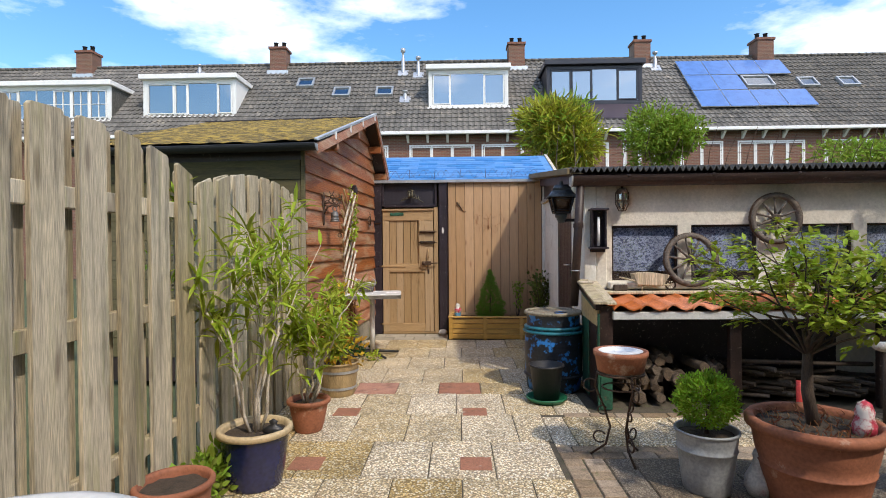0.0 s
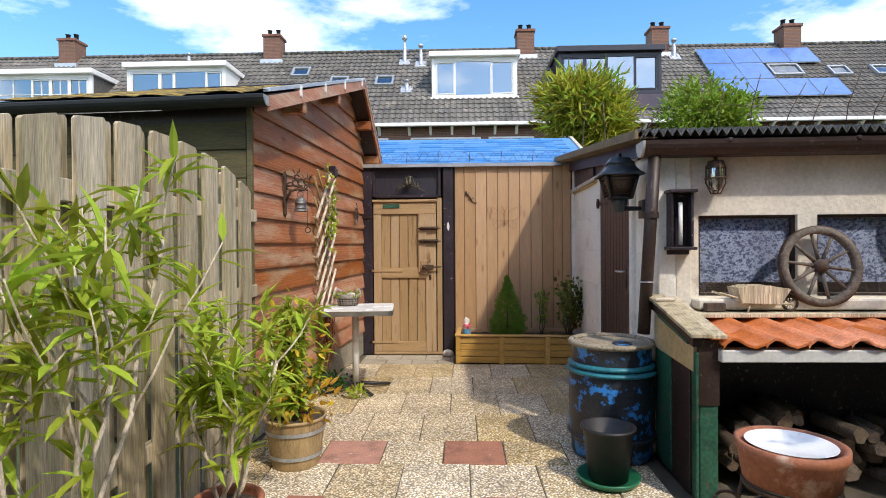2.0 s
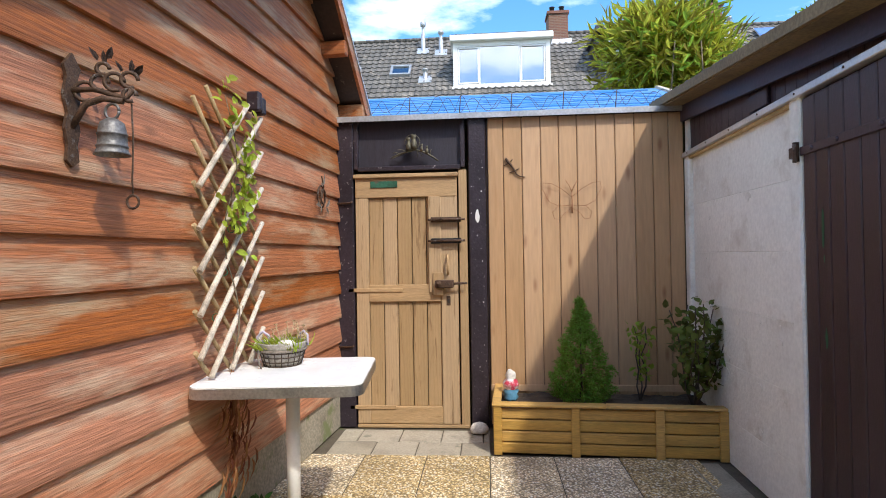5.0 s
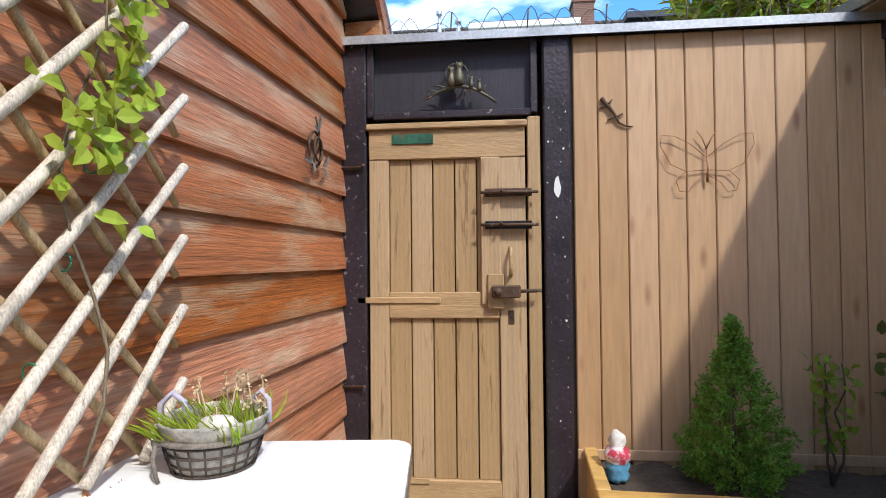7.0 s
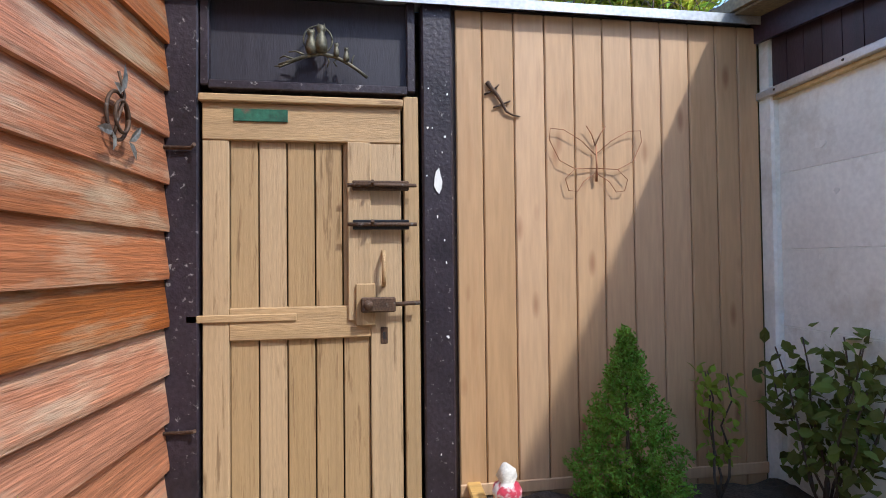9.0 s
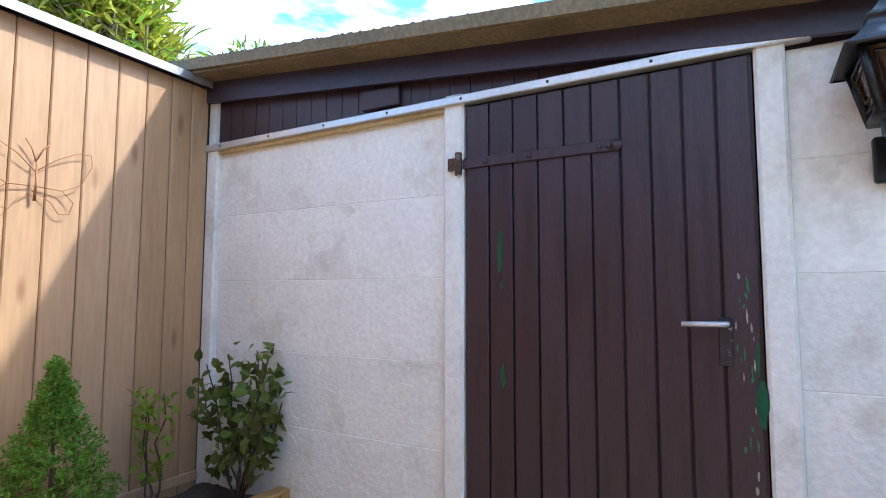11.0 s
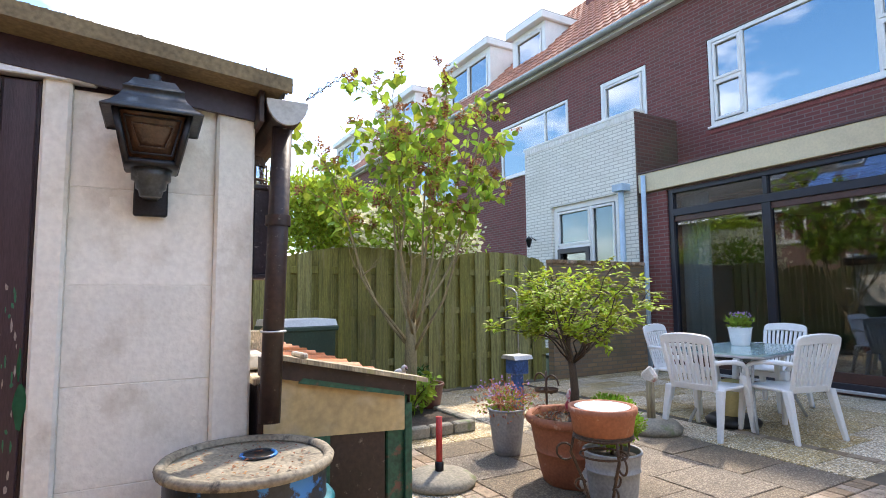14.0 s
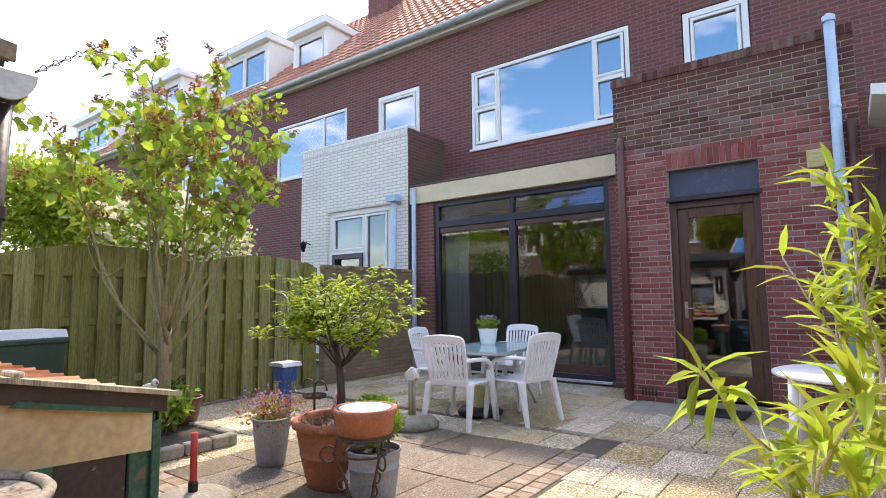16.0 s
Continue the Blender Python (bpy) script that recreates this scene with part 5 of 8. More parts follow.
for s in range(13):
    a = rng.uniform(0, 6.28)
    top = Vector((math.cos(a) * rng.uniform(.04, .24), math.sin(a) * rng.uniform(.04, .24), rng.uniform(.3, .80)))
    br = stem_path(rng, (0, 0, 0), top, .02, 6)
    part("stem", tube(br, .006, 6, None, .003), M["bark"], shb)
    for i in range(95):
        k = rng.uniform(.8, 5)
        q = br[int(k)].lerp(br[min(5, int(k) + 1)], k % 1)
        leaf_shape(fol, q, rnd_dir(rng, .5), (0, 0, 1), rng.uniform(.06, .10), .032, .15)
tagged(part("foliage", fol, M["leafy"], shb), kind="stuff")
leafball(shb, "young_leaves", (.02, -.02, .12), (.24, .24, .14), 110, .07, "amberleaf", 3)
leafball(shb, "tip_leaves", (0, 0, .52), (.2, .2, .27), 70, .065, "amberleaf", 5, .7)
pot("terracotta_pot", pose(-1.17, 2.78, 0), "wide terracotta pot at the foot of the fence", M["terra"], .13, .165, .30, .02)
wd = solo("fence_weeds", leafball(None, "", (0, 0, .12), (.18, .5, .14), 420, .06, "leaf", 8, .2, .4, .55, .3, bmesh.new()), M["leaf"], "leafy weeds growing at the foot of the fence", "weeds", pose(-1.24, 3.2, 0), kind="stuff")
wd2 = solo("gap_weeds", leafball(None, "", (0, 0, .08), (.22, .3, .1), 200, .05, "leaf", 18, .2, .4, .6, .3, bmesh.new()), M["leafd"], "small weeds between shed footing and table foot", "weeds", pose(-1.15, 7.0, 0), kind="stuff")
wd3 = solo("tile_weeds", leafball(None, "", (0, 0, .06), (.1, .07, .07), 80, .045, "leafy", 28, .2, .5, .6, .3, bmesh.new()), M["leafy"], "tuft of yellow-flowered weeds in a tile joint", "weeds", pose(-0.85, 6.75, 0), kind="stuff")

# ---- bistro table with basket ----
bt = thing("bistro_table", pose(-0.92, 7.08, 0, 0, 0, 6), "white square-topped bistro table on a steel pedestal", "table")
tp = bmesh.new()
rr, hx, hy = .06, .36, .31
outl = []
for cx, cy, a0 in ((hx - rr, hy - rr, 0), (-hx + rr, hy - rr, 90), (-hx + rr, -hy + rr, 180), (hx - rr, -hy + rr, 270)):
    outl += [(cx + rr * math.cos(radians(a0 + i * 15)), cy + rr * math.sin(radians(a0 + i * 15))) for i in range(7)]
part("tabletop", prism(outl, .755, .785, "z"), M["enamel"], bt)
part("edge_band", prism([(x * 1.006, y * 1.006) for x, y in outl], .735, .779, "z"), M["steel"], bt, "grey metal edge")
part("pedestal", tube([(0, 0, .05), (0, 0, .74)], .032, 18), M["enamel"], bt)
for a in (20, 140, 215, 300):
    c, s = math.cos(radians(a)), math.sin(radians(a))
    part("foot", tube([(c * .03, s * .03, .06), (c * .2, s * .2, .035), (c * .34, s * .34, .022)], .02, 8, None, .014), M["blackplastic"], bt)
bs = thing("wicker_basket", pose(-1.02, 7.22, .785) @ Matrix.Scale(.80, 4), "grey wicker basket planter with wire hoops", "basket")
part("bowl", lathe([(0, .004), (.104, .004), (.116, .03), (.132, .09), (.146, .135), (.150, .142), (.146, .146), (.138, .138), (.12, .06), (0, .07)], 28), M["linercloth"], bs, "grey cloth liner folded over the rim")
for z in (.004, .03, .058, .085):
    part("wire_hoop", ring((0, 0, z), .110 + z * .30, .0035, "z", 32, 6), M["barkd"], bs)
for i in range(20):
    a = i / 20 * 2 * math.pi
    part("wire", tube([(math.cos(a) * .110, math.sin(a) * .110, .002), (math.cos(a) * .124, math.sin(a) * .124, .04), (math.cos(a) * .137, math.sin(a) * .137, .09)], .0028, 5), M["barkd"], bs)
part("cord", ring((0, 0, .098), .142, .008, "z", 30, 7), M["wicker"], bs, "twisted grey cord")
part("cord_knot", moved(lathe([(0, -.016), (.014, -.008), (.016, .004), (0, .016)], 10), pose(-.10, -.112, .098)), M["wicker"], bs)
part("cord_tail", tube([(-.10, -.118, .098), (-.098, -.135, .06), (-.085, -.142, .02), (-.075, -.146, .004)], .007, 7, None, .005), M["wicker"], bs)
part("bow_handle", tube([(-.145, -.03, .11), (-.15, -.02, .175), (-.12, -.01, .205), (-.085, -.01, .18), (-.07, -.015, .12)], .009, 8), M["lilacgrip"], bs, "lilac-grey bow handle")
part("bow_handle", tube([(.075, .06, .12), (.09, .06, .18), (.115, .055, .20), (.14, .05, .175), (.142, .05, .11)], .008, 8), M["lilacgrip"], bs)
bpl = thing("basket_plant", pose(-1.02, 7.22, .855) @ Matrix.Scale(.86, 4), "grassy succulent with dry flower heads in the basket", "plant")
gr = bmesh.new()
rng = random.Random(31)
for i in range(240):
    q = Vector((rng.uniform(-.11, .11), rng.uniform(-.11, .11), 0))
    leaf_shape(gr, q, Vector((q.x * 5 + rng.uniform(-.4, .4), q.y * 5 + rng.uniform(-.4, .4), 1)), (1, 0, 0), rng.uniform(.05, .11), .006, .3)
tagged(part("grass_tuft", gr, M["leafy"], bpl), kind="stuff")
for i in range(10):
    fl = bmesh.new()
    q = Vector((rng.uniform(-.06, .12), rng.uniform(-.08, .08), 0))
    t = q + Vector((rng.uniform(-.03, .06), rng.uniform(-.03, .03), rng.uniform(.09, .17)))
    tube([q, q.lerp(t, .5) + Vector((.006, 0, 0)), t], .002, 5, fl)
    for j in range(16):
        leaf_shape(fl, t + Vector((rng.gauss(0, .006), rng.gauss(0, .006), rng.uniform(-.045, .01))), rnd_dir(rng, .3), (0, 0, 1), .012, .009)
    part("flower_stalk", fl, M["potrim"], bpl)
st = moved(lathe([(0, 0), (.035, .01), (.045, .03), (.03, .05), (0, .055)], 10), Matrix.Diagonal((1.2, .9, 1, 1)))
solo("white_stone", st, M["stonew"], "rough white stone lying in the basket", "stone", pose(-.975, 7.15, .868) @ Matrix.Scale(.9, 4))

# ---- trellis and climbing plant on the shed wall ----
trl = thing("trellis", pose(-1.38, 5.69, 0, 0, 0, -4.15) @ pose(.062, 1.11, .60), "expanding lattice trellis of pale peeled sticks", "trellis")
rng = random.Random(17)
TW, PITCH, RISE = .555, .18, .60
for k in range(8):
    zr = 1.615 - k * PITCH
    zl = zr - RISE
    lo, hi = max(0.0, (.2 - zl) / RISE), min(1.0, (1.47 - zl) / RISE)
    if hi - lo > .12:
        part("slat", tube([(.03, TW * (lo + (hi - lo) * i / 4), zl + RISE * (lo + (hi - lo) * i / 4) + rng.uniform(-.004, .004)) for i in range(5)], .0135, 8, None, .012), M["stick"], trl)
    zl = 1.395 - (k - 1) * PITCH
    zr = zl - RISE
    lo, hi = max(0.0, (zl - 1.47) / RISE), min(1.0, (zl - .2) / RISE)
    if hi - lo > .12:
        part("slat", tube([(.006, TW * (lo + (hi - lo) * i / 4), zl - RISE * (lo + (hi - lo) * i / 4) + rng.uniform(-.004, .004)) for i in range(5)], .0105, 8, None, .0095), M["bucketwood"], trl, "darker back stick")
for i in range(5):
    part("tie", ring((.018, TW * (.25 + .12 * i), .45 + .2 * i), .018, .002, "y", 12, 5), M["greenplastic"], trl, "green garden tie")
part("clamp_block", box(-.01, .06, .475, .515, 1.46, 1.56, .008), M["blackwood"], trl, "small dark wooden clamp block")
part("clamp_block", box(-.01, .06, .525, .56, 1.45, 1.54, .008), M["blackwood"], trl)
cp = thing("climbing_plant", pose(-1.38, 5.69, 0, 0, 0, -4.15) @ pose(.105, 1.37, 0.85), "young climber with light green leaves on the trellis", "climber")
vine = [(.0 + .01 * math.sin(i), .05 * math.sin(i * .9) - .03, i * .11) for i in range(12)]
part("stem", tube(vine, .004, 6, None, .002), M["bark"], cp)
vl = bmesh.new()
for k, (vi, dy, n) in enumerate(((11, -.06, 12), (10, -.02, 12), (9, .03, 18), (8, .0, 16), (7, .04, 34), (6, .03, 36), (5, .05, 10))):
    c0 = Vector(vine[vi]) + Vector((.02, dy, .0))
    for i in range(n):
        q = c0 + Vector((rng.uniform(-.02, .05), rng.gauss(0, .045), rng.gauss(0, .05)))
        leaf_shape(vl, q, Vector((.5, rng.uniform(-1, 1), rng.uniform(-.9, .5))), (1, 0, .3), rng.uniform(.035, .068), .036, .25)
tagged(part("leaves", vl, M["leafy"], cp), kind="stuff")
vb = bmesh.new()
for i in range(110):
    q = Vector((rng.uniform(-.03, .02), .0 + rng.gauss(0, .06), -.22 + rng.uniform(-.33, .18)))
    leaf_shape(vb, q, Vector((.1, rng.uniform(-.5, .5), -1)), (1, 0, 0), rng.uniform(.06, .15), .018, .3)
tagged(part("dry_stalk", vb, M["brownflower"], cp), kind="stuff")

# ---- bell, wall ornaments ----
LSM = pose(-1.38, 5.69, 0, 0, 0, -4.15)
bell = thing("door_bell", LSM @ pose(.035, .52, 1.65) @ Matrix.Scale(.82, 4), "cast-iron door bell on a scrolled wall bracket", "bell")
part("back_plate", prism([(-.03, -.03), (0, -.055), (.03, -.03), (.022, .03), (.036, .09), (.022, .15), (.04, .22), (.026, .29), (.04, .33), (0, .385), (-.04, .33), (-.026, .29), (-.04, .22), (-.022, .15), (-.036, .09), (-.022, .03)], 0, .014, "x"), M["iron"], bell)
part("bracket_arm", tube([(.01, 0, .10), (.05, .02, .19), (.11, .04, .215), (.18, .06, .205)], .013, 8), M["iron"], bell)
part("bracket_arm", tube([(.01, 0, .24), (.08, .03, .25), (.19, .065, .215), (.21, .07, .25)], .011, 8), M["iron"], bell)
for c, r in (((.05, .02, .24), .036), ((.10, .035, .275), .03), ((.15, .05, .28), .034), ((.20, .07, .29), .03), ((.20, .07, .23), .024), ((.11, .04, .33), .022)):
    part("scroll", moved(ring((0, 0, 0), r, .008, "x", 16, 6, None, 0, 5.2), Matrix.Translation(c) @ pose(0, 0, 0, 0, 0, -65)), M["iron"], bell)
for c, d in (((.11, .04, .35), (0, .2, 1)), ((.12, .045, .37), (.3, .4, 1)), ((.09, .035, .36), (-.3, -.3, 1)), ((.20, .07, .32), (.1, .3, 1)), ((.21, .075, .31), (.5, .3, .6)), ((.17, .06, .32), (-.4, .1, 1))):
    lf = bmesh.new()
    leaf_shape(lf, c, d, (1, 0, 0), .06, .035)
    bmesh.ops.solidify(lf, geom=lf.faces[:], thickness=.004)
    part("iron_leaf", lf, M["iron"], bell)
part("bell_cup", lathe([(0, .142), (.022, .14), (.042, .125), (.049, .10), (.051, .085), (.054, .083), (.054, .076), (.051, .074), (.053, .04), (.057, .036), (.057, .03), (.054, .027), (.06, .008), (.066, 0), (.06, .002), (.046, .04), (.04, .1), (0, .125)], 24, None, (.14, .05, -.005)), M["bell"], bell, "dull grey banded bell cup")
part("hanger", ring((.14, .05, .165), .03, .006, "y", 16, 6), M["bell"], bell)
part("chain", tube([(.2, .08, .2), (.203, .083, .05), (.2, .08, -.1), (.2, .082, -.16)], .0035, 6), M["iron"], bell)
part("pull_ring", ring((.2, .082, -.185), .026, .005, "y", 16, 6), M["iron"], bell)
orn = thing("wall_ornament", LSM @ pose(.045, 2.60, 1.60), "iron ring with three grey metal birds on the shed wall", "ornament")
for k, r in enumerate((.075, .05)):
    part("hoop", moved(ring((0, 0, 0), r, .006, "x", 26, 6), Matrix.Translation((.008 + .01 * k, .012 * k, .13)) @ Matrix.Diagonal((1, .85, 1, 1))), M["iron"], orn)
part("stem", tube([(.012, -.03, .06), (.016, .0, .14), (.016, .03, .2), (.012, .0, .27)], .005, 6), M["iron"], orn)
for y, z, d, e in ((.0, .2, (0, .15, 1), (0, -.8, .2)), (-.05, .07, (0, -1, -.1), (0, -.2, -.8)), (.05, .06, (0, .8, .7), (0, .5, -.8))):
    bd_ = bmesh.new()
    leaf_shape(bd_, (.02, y, z), (.1,) + d[1:], (1, 0, 0), .10, .034, .05)
    leaf_shape(bd_, (.02, y, z), (.2,) + e[1:], (1, 0, 0), .065, .03, .1)
    bmesh.ops.solidify(bd_, geom=bd_.faces[:], thickness=.004)
    part("bird", bd_, M["steelgrey"], orn, "grey metal bird")
cats = thing("branch_ornament", pose(-.545, 8.722, 2.075), "bronze-coloured metal ornament of small cats on a branch before a hoop", "ornament")
part("hoop", ring((-.015, .008, .105), .058, .0035, "y", 28, 6), M["bronze"], cats)
part("branch", tube([(-.17, 0, -.012), (-.12, -.006, .008), (-.06, -.01, .03), (0, -.012, .042), (.06, -.012, .03), (.11, -.01, .005), (.15, -.006, -.02), (.185, 0, -.045)], .009, 7, None, .007), M["bronze"], cats)
for a, b, c in (((-.10, .014), (-.15, .028), (-.165, .018)), ((-.05, .03), (-.10, .048), (-.13, .046)), ((.02, .04), (.03, .012), (.022, -.01)), ((.06, .03), (.05, .01), (.06, -.005)), ((.12, 0), (.125, .03), (.132, .045)), ((-.12, .006), (-.16, -.015), (-.185, -.014))):
    part("twig", tube([(a[0], -.008, a[1]), (b[0], -.008, b[1]), (c[0], -.004, c[1])], .0045, 6, None, .0025), M["bronze"], cats)
for x, z, k in ((-.04, .035, .88), (.0, .042, 1.0), (.06, .03, .48), (.10, .012, .5)):
    c = lathe([(0, 0), (.02, .004), (.026, .025), (.022, .055), (.015, .076), (.013, .08), (.018, .092), (.018, .102), (.011, .113), (0, .116)], 14)
    for sx in (-1, 1):
        join(c, moved(lathe([(.007, 0), (0, .02)], 6), pose(sx * .012, 0, .104)))
    part("cat", moved(c, Matrix.Translation((x, -.018, z)) @ Matrix.Scale(k, 4)), M["bronze"], cats)
gk = thing("gecko_ornament", pose(.21, 8.73, 1.95), "rusty metal gecko on the boarded panel", "ornament")
part("body", tube([(-.06, 0, .085), (-.045, -.006, .06), (-.02, -.008, .03), (.0, -.008, 0), (.02, -.006, -.04), (.05, -.004, -.055), (.085, 0, -.06)], .011, 7, None, .003), M["iron"], gk)
for a, b in (((-.035, .05), (-.075, .03)), ((-.035, .05), (-.01, .075)), ((.005, -.01), (-.035, -.025)), ((.005, -.01), (.04, .005))):
    part("leg", tube([(a[0], -.005, a[1]), (b[0], -.004, b[1])], .004, 6), M["iron"], gk)
bf = thing("butterfly_ornament", pose(.635, 8.725, 1.67), "copper-wire butterfly hanging on the boarded panel", "ornament")
for s in (-1, 1):
    up_ = [(0, 0, .06), (s * .07, -.01, .12), (s * .15, -.012, .165), (s * .21, -.01, .17), (s * .215, -.01, .12), (s * .17, -.012, .03), (s * .1, -.01, -.005), (0, 0, 0)]
    lo_ = [(0, 0, .0), (s * .1, -.008, -.005), (s * .145, -.01, -.05), (s * .13, -.01, -.1), (s * .09, -.01, -.105), (s * .06, -.008, -.06), (0, 0, -.02)]
    part("wing", tube(up_, .0019, 6), M["copper"], bf)
    part("wing", tube(lo_, .0019, 6), M["copper"], bf)
    part("feeler", tube([(0, 0, .1), (s * .02, -.008, .15), (s * .045, -.01, .185)], .0025, 5), M["copper"], bf)
part("body", tube([(0, -.006, -.06), (0, -.012, 0), (0, -.008, .1)], .006, 7, None, .003), M["copper"], bf)

# ---- planter, conifer, gnome ----
pl = thing("planter_box", pose(.02, 8.2, 0, 0, 0, -3.2), "honey-coloured pine planter box", "planter")
for i in range(4):
    part("board", box(.03, 1.43, 0, .028, .01 + i * .075, .078 + i * .075, .006), M["pine"], pl)
    part("board", box(0, .028, .03, .55, .01 + i * .075, .078 + i * .075, .006), M["pine"], pl)
for x in (0.0, .50, 1.02, 1.40):
    part("upright", box(x, x + .055, -.018, .0, .0, .315, .005), M["pine"], pl)
part("top_board", box(-.01, .72, -.025, .05, .316, .336, .005), M["pine"], pl)
part("top_board", box(.722, 1.45, -.025, .05, .316, .336, .005), M["pine"], pl)
part("top_board", box(-.01, .05, .052, .55, .316, .336, .005), M["pine"], pl)
so = bmesh.new()
bmesh.ops.create_grid(so, x_segments=40, y_segments=14, size=1)
for v in so.verts:
    v.co = Vector((.73 + v.co.x * .695, .29 + v.co.y * .25, .27 + .02 * noise.noise(v.co * 6)))
part("soil", so, M["soil"], pl)


def conifer(m, h, r, label):
    c = thing("dwarf_conifer", m, label, "conifer")
    part("trunk", tube([(0, 0, 0), (0, 0, h * .8)], .012, 7, None, .004), M["barkd"], c)
    rng = random.Random(41)
    fo = bmesh.new()
    for i in range(330):
        outer = i < 250
        z = h * ((i % 250) / 250) ** 1.15
        a = i * 2.39996 + rng.uniform(-.3, .3)
        rad = r * min(1, .72 + z * 2.2) * (1 - z / h) ** .9 * (1 + .38 * noise.noise(Vector((math.cos(a) * 2.6, math.sin(a) * 2.6, z * 13)))) * (rng.uniform(.80, 1.1) if outer else rng.uniform(.3, .7))
        tip = Vector((math.cos(a) * rad, math.sin(a) * rad, z + .03))
        out = Vector((math.cos(a), math.sin(a), .5)).normalized()
        for j in range(52 if outer else 24):
            q = tip - out * rng.uniform(0, .045) + rnd_dir(rng) * .017
            leaf_shape(fo, q, out * .6 + rnd_dir(rng), rnd_dir(rng), rng.uniform(.012, .023), .008, .1)
    tagged(part("needles", fo, M["conifer"], c), kind="stuff")


conifer(pose(.64, 8.49, .27), .69, .262, "dense dwarf conifer growing in the pine planter")
gn = lathe([(0, 0), (.05, 0), (.056, .02), (.05, .045), (.058, .07), (.045, .085), (.06, .10), (.063, .13), (.05, .155), (.036, .165), (.042, .185), (.034, .215), (.018, .235), (0, .24)], 18)
for v in gn.verts:
    v.co += v.normal * .006 * noise.noise(v.co * 38)*2
for f in gn.faces:
    zc = f.calc_center_median().z
    f.material_index = 1 if zc < .09 else 2 if zc > .165 else 0
gno = solo("garden_gnome", gn, M["gnomered"], "small garden gnome, white-haired, in faded red and blue", "ornament", pose(.15, 8.50, .28) @ Matrix.Scale(.9, 4), smooth=True)
gno.data.materials.append(M["gnomeblue"])
gno.data.materials.append(M["stonew"])


def bush(m, name, label, h, spread, n, size, material, seed, stems=6, category="shrub", width=.5):
    rng = random.Random(seed)
    b = thing(name, m, label, category)
    fo = bmesh.new()
    for s in range(stems):
        a = rng.uniform(0, 6.28)
        br = stem_path(rng, (0, 0, 0), (math.cos(a) * spread * rng.uniform(.2, 1), math.sin(a) * spread * rng.uniform(.2, 1), h * rng.uniform(.7, 1)), .03, 6)
        part("stem", tube(br, .006, 6, None, .003), M["barkd"], b)
        for i in range(n // stems):
            k = rng.uniform(1.5, 5)
            q = br[int(k)].lerp(br[min(5, int(k) + 1)], k % 1) + rnd_dir(rng) * spread * .25
            leaf_shape(fo, q, rnd_dir(rng, -.1), rnd_dir(rng, 1), size * rng.uniform(.6, 1.2), size * width, .2)
    tagged(part("foliage", fo, M[material], b), kind="stuff")


bush(pose(1.33, 8.29, .27), "rose_bush", "sparse dark-leaved rose bush with reddish stems in the planter", .72, .30, 430, .068, "leafp", 51, 11, width=.62)
bush(pose(1.05, 8.52, .27), "planter_sprig", "thin leaning sprig with fresh green leaves in the planter", .62, .16, 105, .05, "leaf", 52, 3, "plant", .6)
sn = moved(lathe([(0, 0), (.05, .01), (.06, .04), (.04, .075), (0, .09)], 14), Matrix.Diagonal((1.2, .8, 1, 1)))
solo("snail_ornament", sn, M["stonew"], "small pale stone snail by the gate post", "ornament", pose(-.08, 8.60, .0), smooth=True)

# ---- drum, bucket, saucer ----
dm = thing("rain_drum", pose(1.07, 5.53, 0) @ Matrix.Diagonal((1, 1, .93, 1)), "dark drum with flaking blue paint, used as a rain butt", "barrel")
part("body", lathe([(0, 0), (.235, 0), (.25, .02), (.268, .2), (.272, .4), (.268, .58), (.255, .62), (.25, .68), (.25, .76), (.262, .78)], 40), M["bluedrum"], dm)
for z, r, mt in ((.16, .272, "bluedrum"), (.60, .28, "drumrim"), (.64, .268, "drumrim")):
    part("ring", lathe([(r - .02, z - .018), (r, z - .014), (r + .012, z), (r, z + .014), (r - .02, z + .018)], 40), M[mt], dm, "teal raised ring" if mt == "drumrim" else "")
part("rim", lathe([(.252, .765), (.272, .772), (.276, .79), (.265, .803), (.248, .80), (.24, .785)], 40), M["drumtop"], dm, "chalky rim")
lid = lathe([(0, .775), (.1, .777), (.2, .778), (.25, .782)], 40)
part("lid", lid, M["drumtop"], dm, "dirty grey lid with leaf litter")
part("bung_hole", lathe([(0, .7795), (.054, .7795)], 20, None, (.06, -.045, 0)), M["blackplastic"], dm)
part("bung_collar", ring((.06, -.045, .781), .057, .006, "z", 22, 6), M["bluedrum"], dm)
lit = bmesh.new()
rng = random.Random(61)
for i in range(120):
    a, r = rng.uniform(0, 6.28), .23 * rng.random() ** .5
    leaf_shape(lit, (r * math.cos(a), r * math.sin(a), .785), (rng.uniform(-1, 1), rng.uniform(-1, 1), .05), (0, 0, 1), rng.uniform(.008, .025), .008)
tagged(part("litter", lit, M["brownflower"], dm), kind="stuff")
bu = thing("plastic_bucket", pose(.93, 5.08, .028), "black plastic bucket standing in a saucer", "bucket")
part("body", lathe([(0, 0), (.11, 0), (.142, .28), (.155, .285), (.155, .30), (.14, .30), (.108, .015), (0, .012)], 32), M["blackplastic"], bu)
solo("plant_saucer", lathe([(0, 0), (.15, 0), (.175, .025), (.18, .04), (.17, .04), (.15, .012), (0, .012)], 32), M["greenplastic"], "round green plastic saucer under the bucket", "saucer", pose(.93, 5.08, .008), smooth=True)

# ---- lantern on the slab shed wall ----
la = thing("wall_lantern", RS @ pose(-.02, .35, 1.55), "large black square wall lantern with a flared hood and dark glass", "lamp")
SQ = pose(-.15, 0, 0, 0, 0, 45)


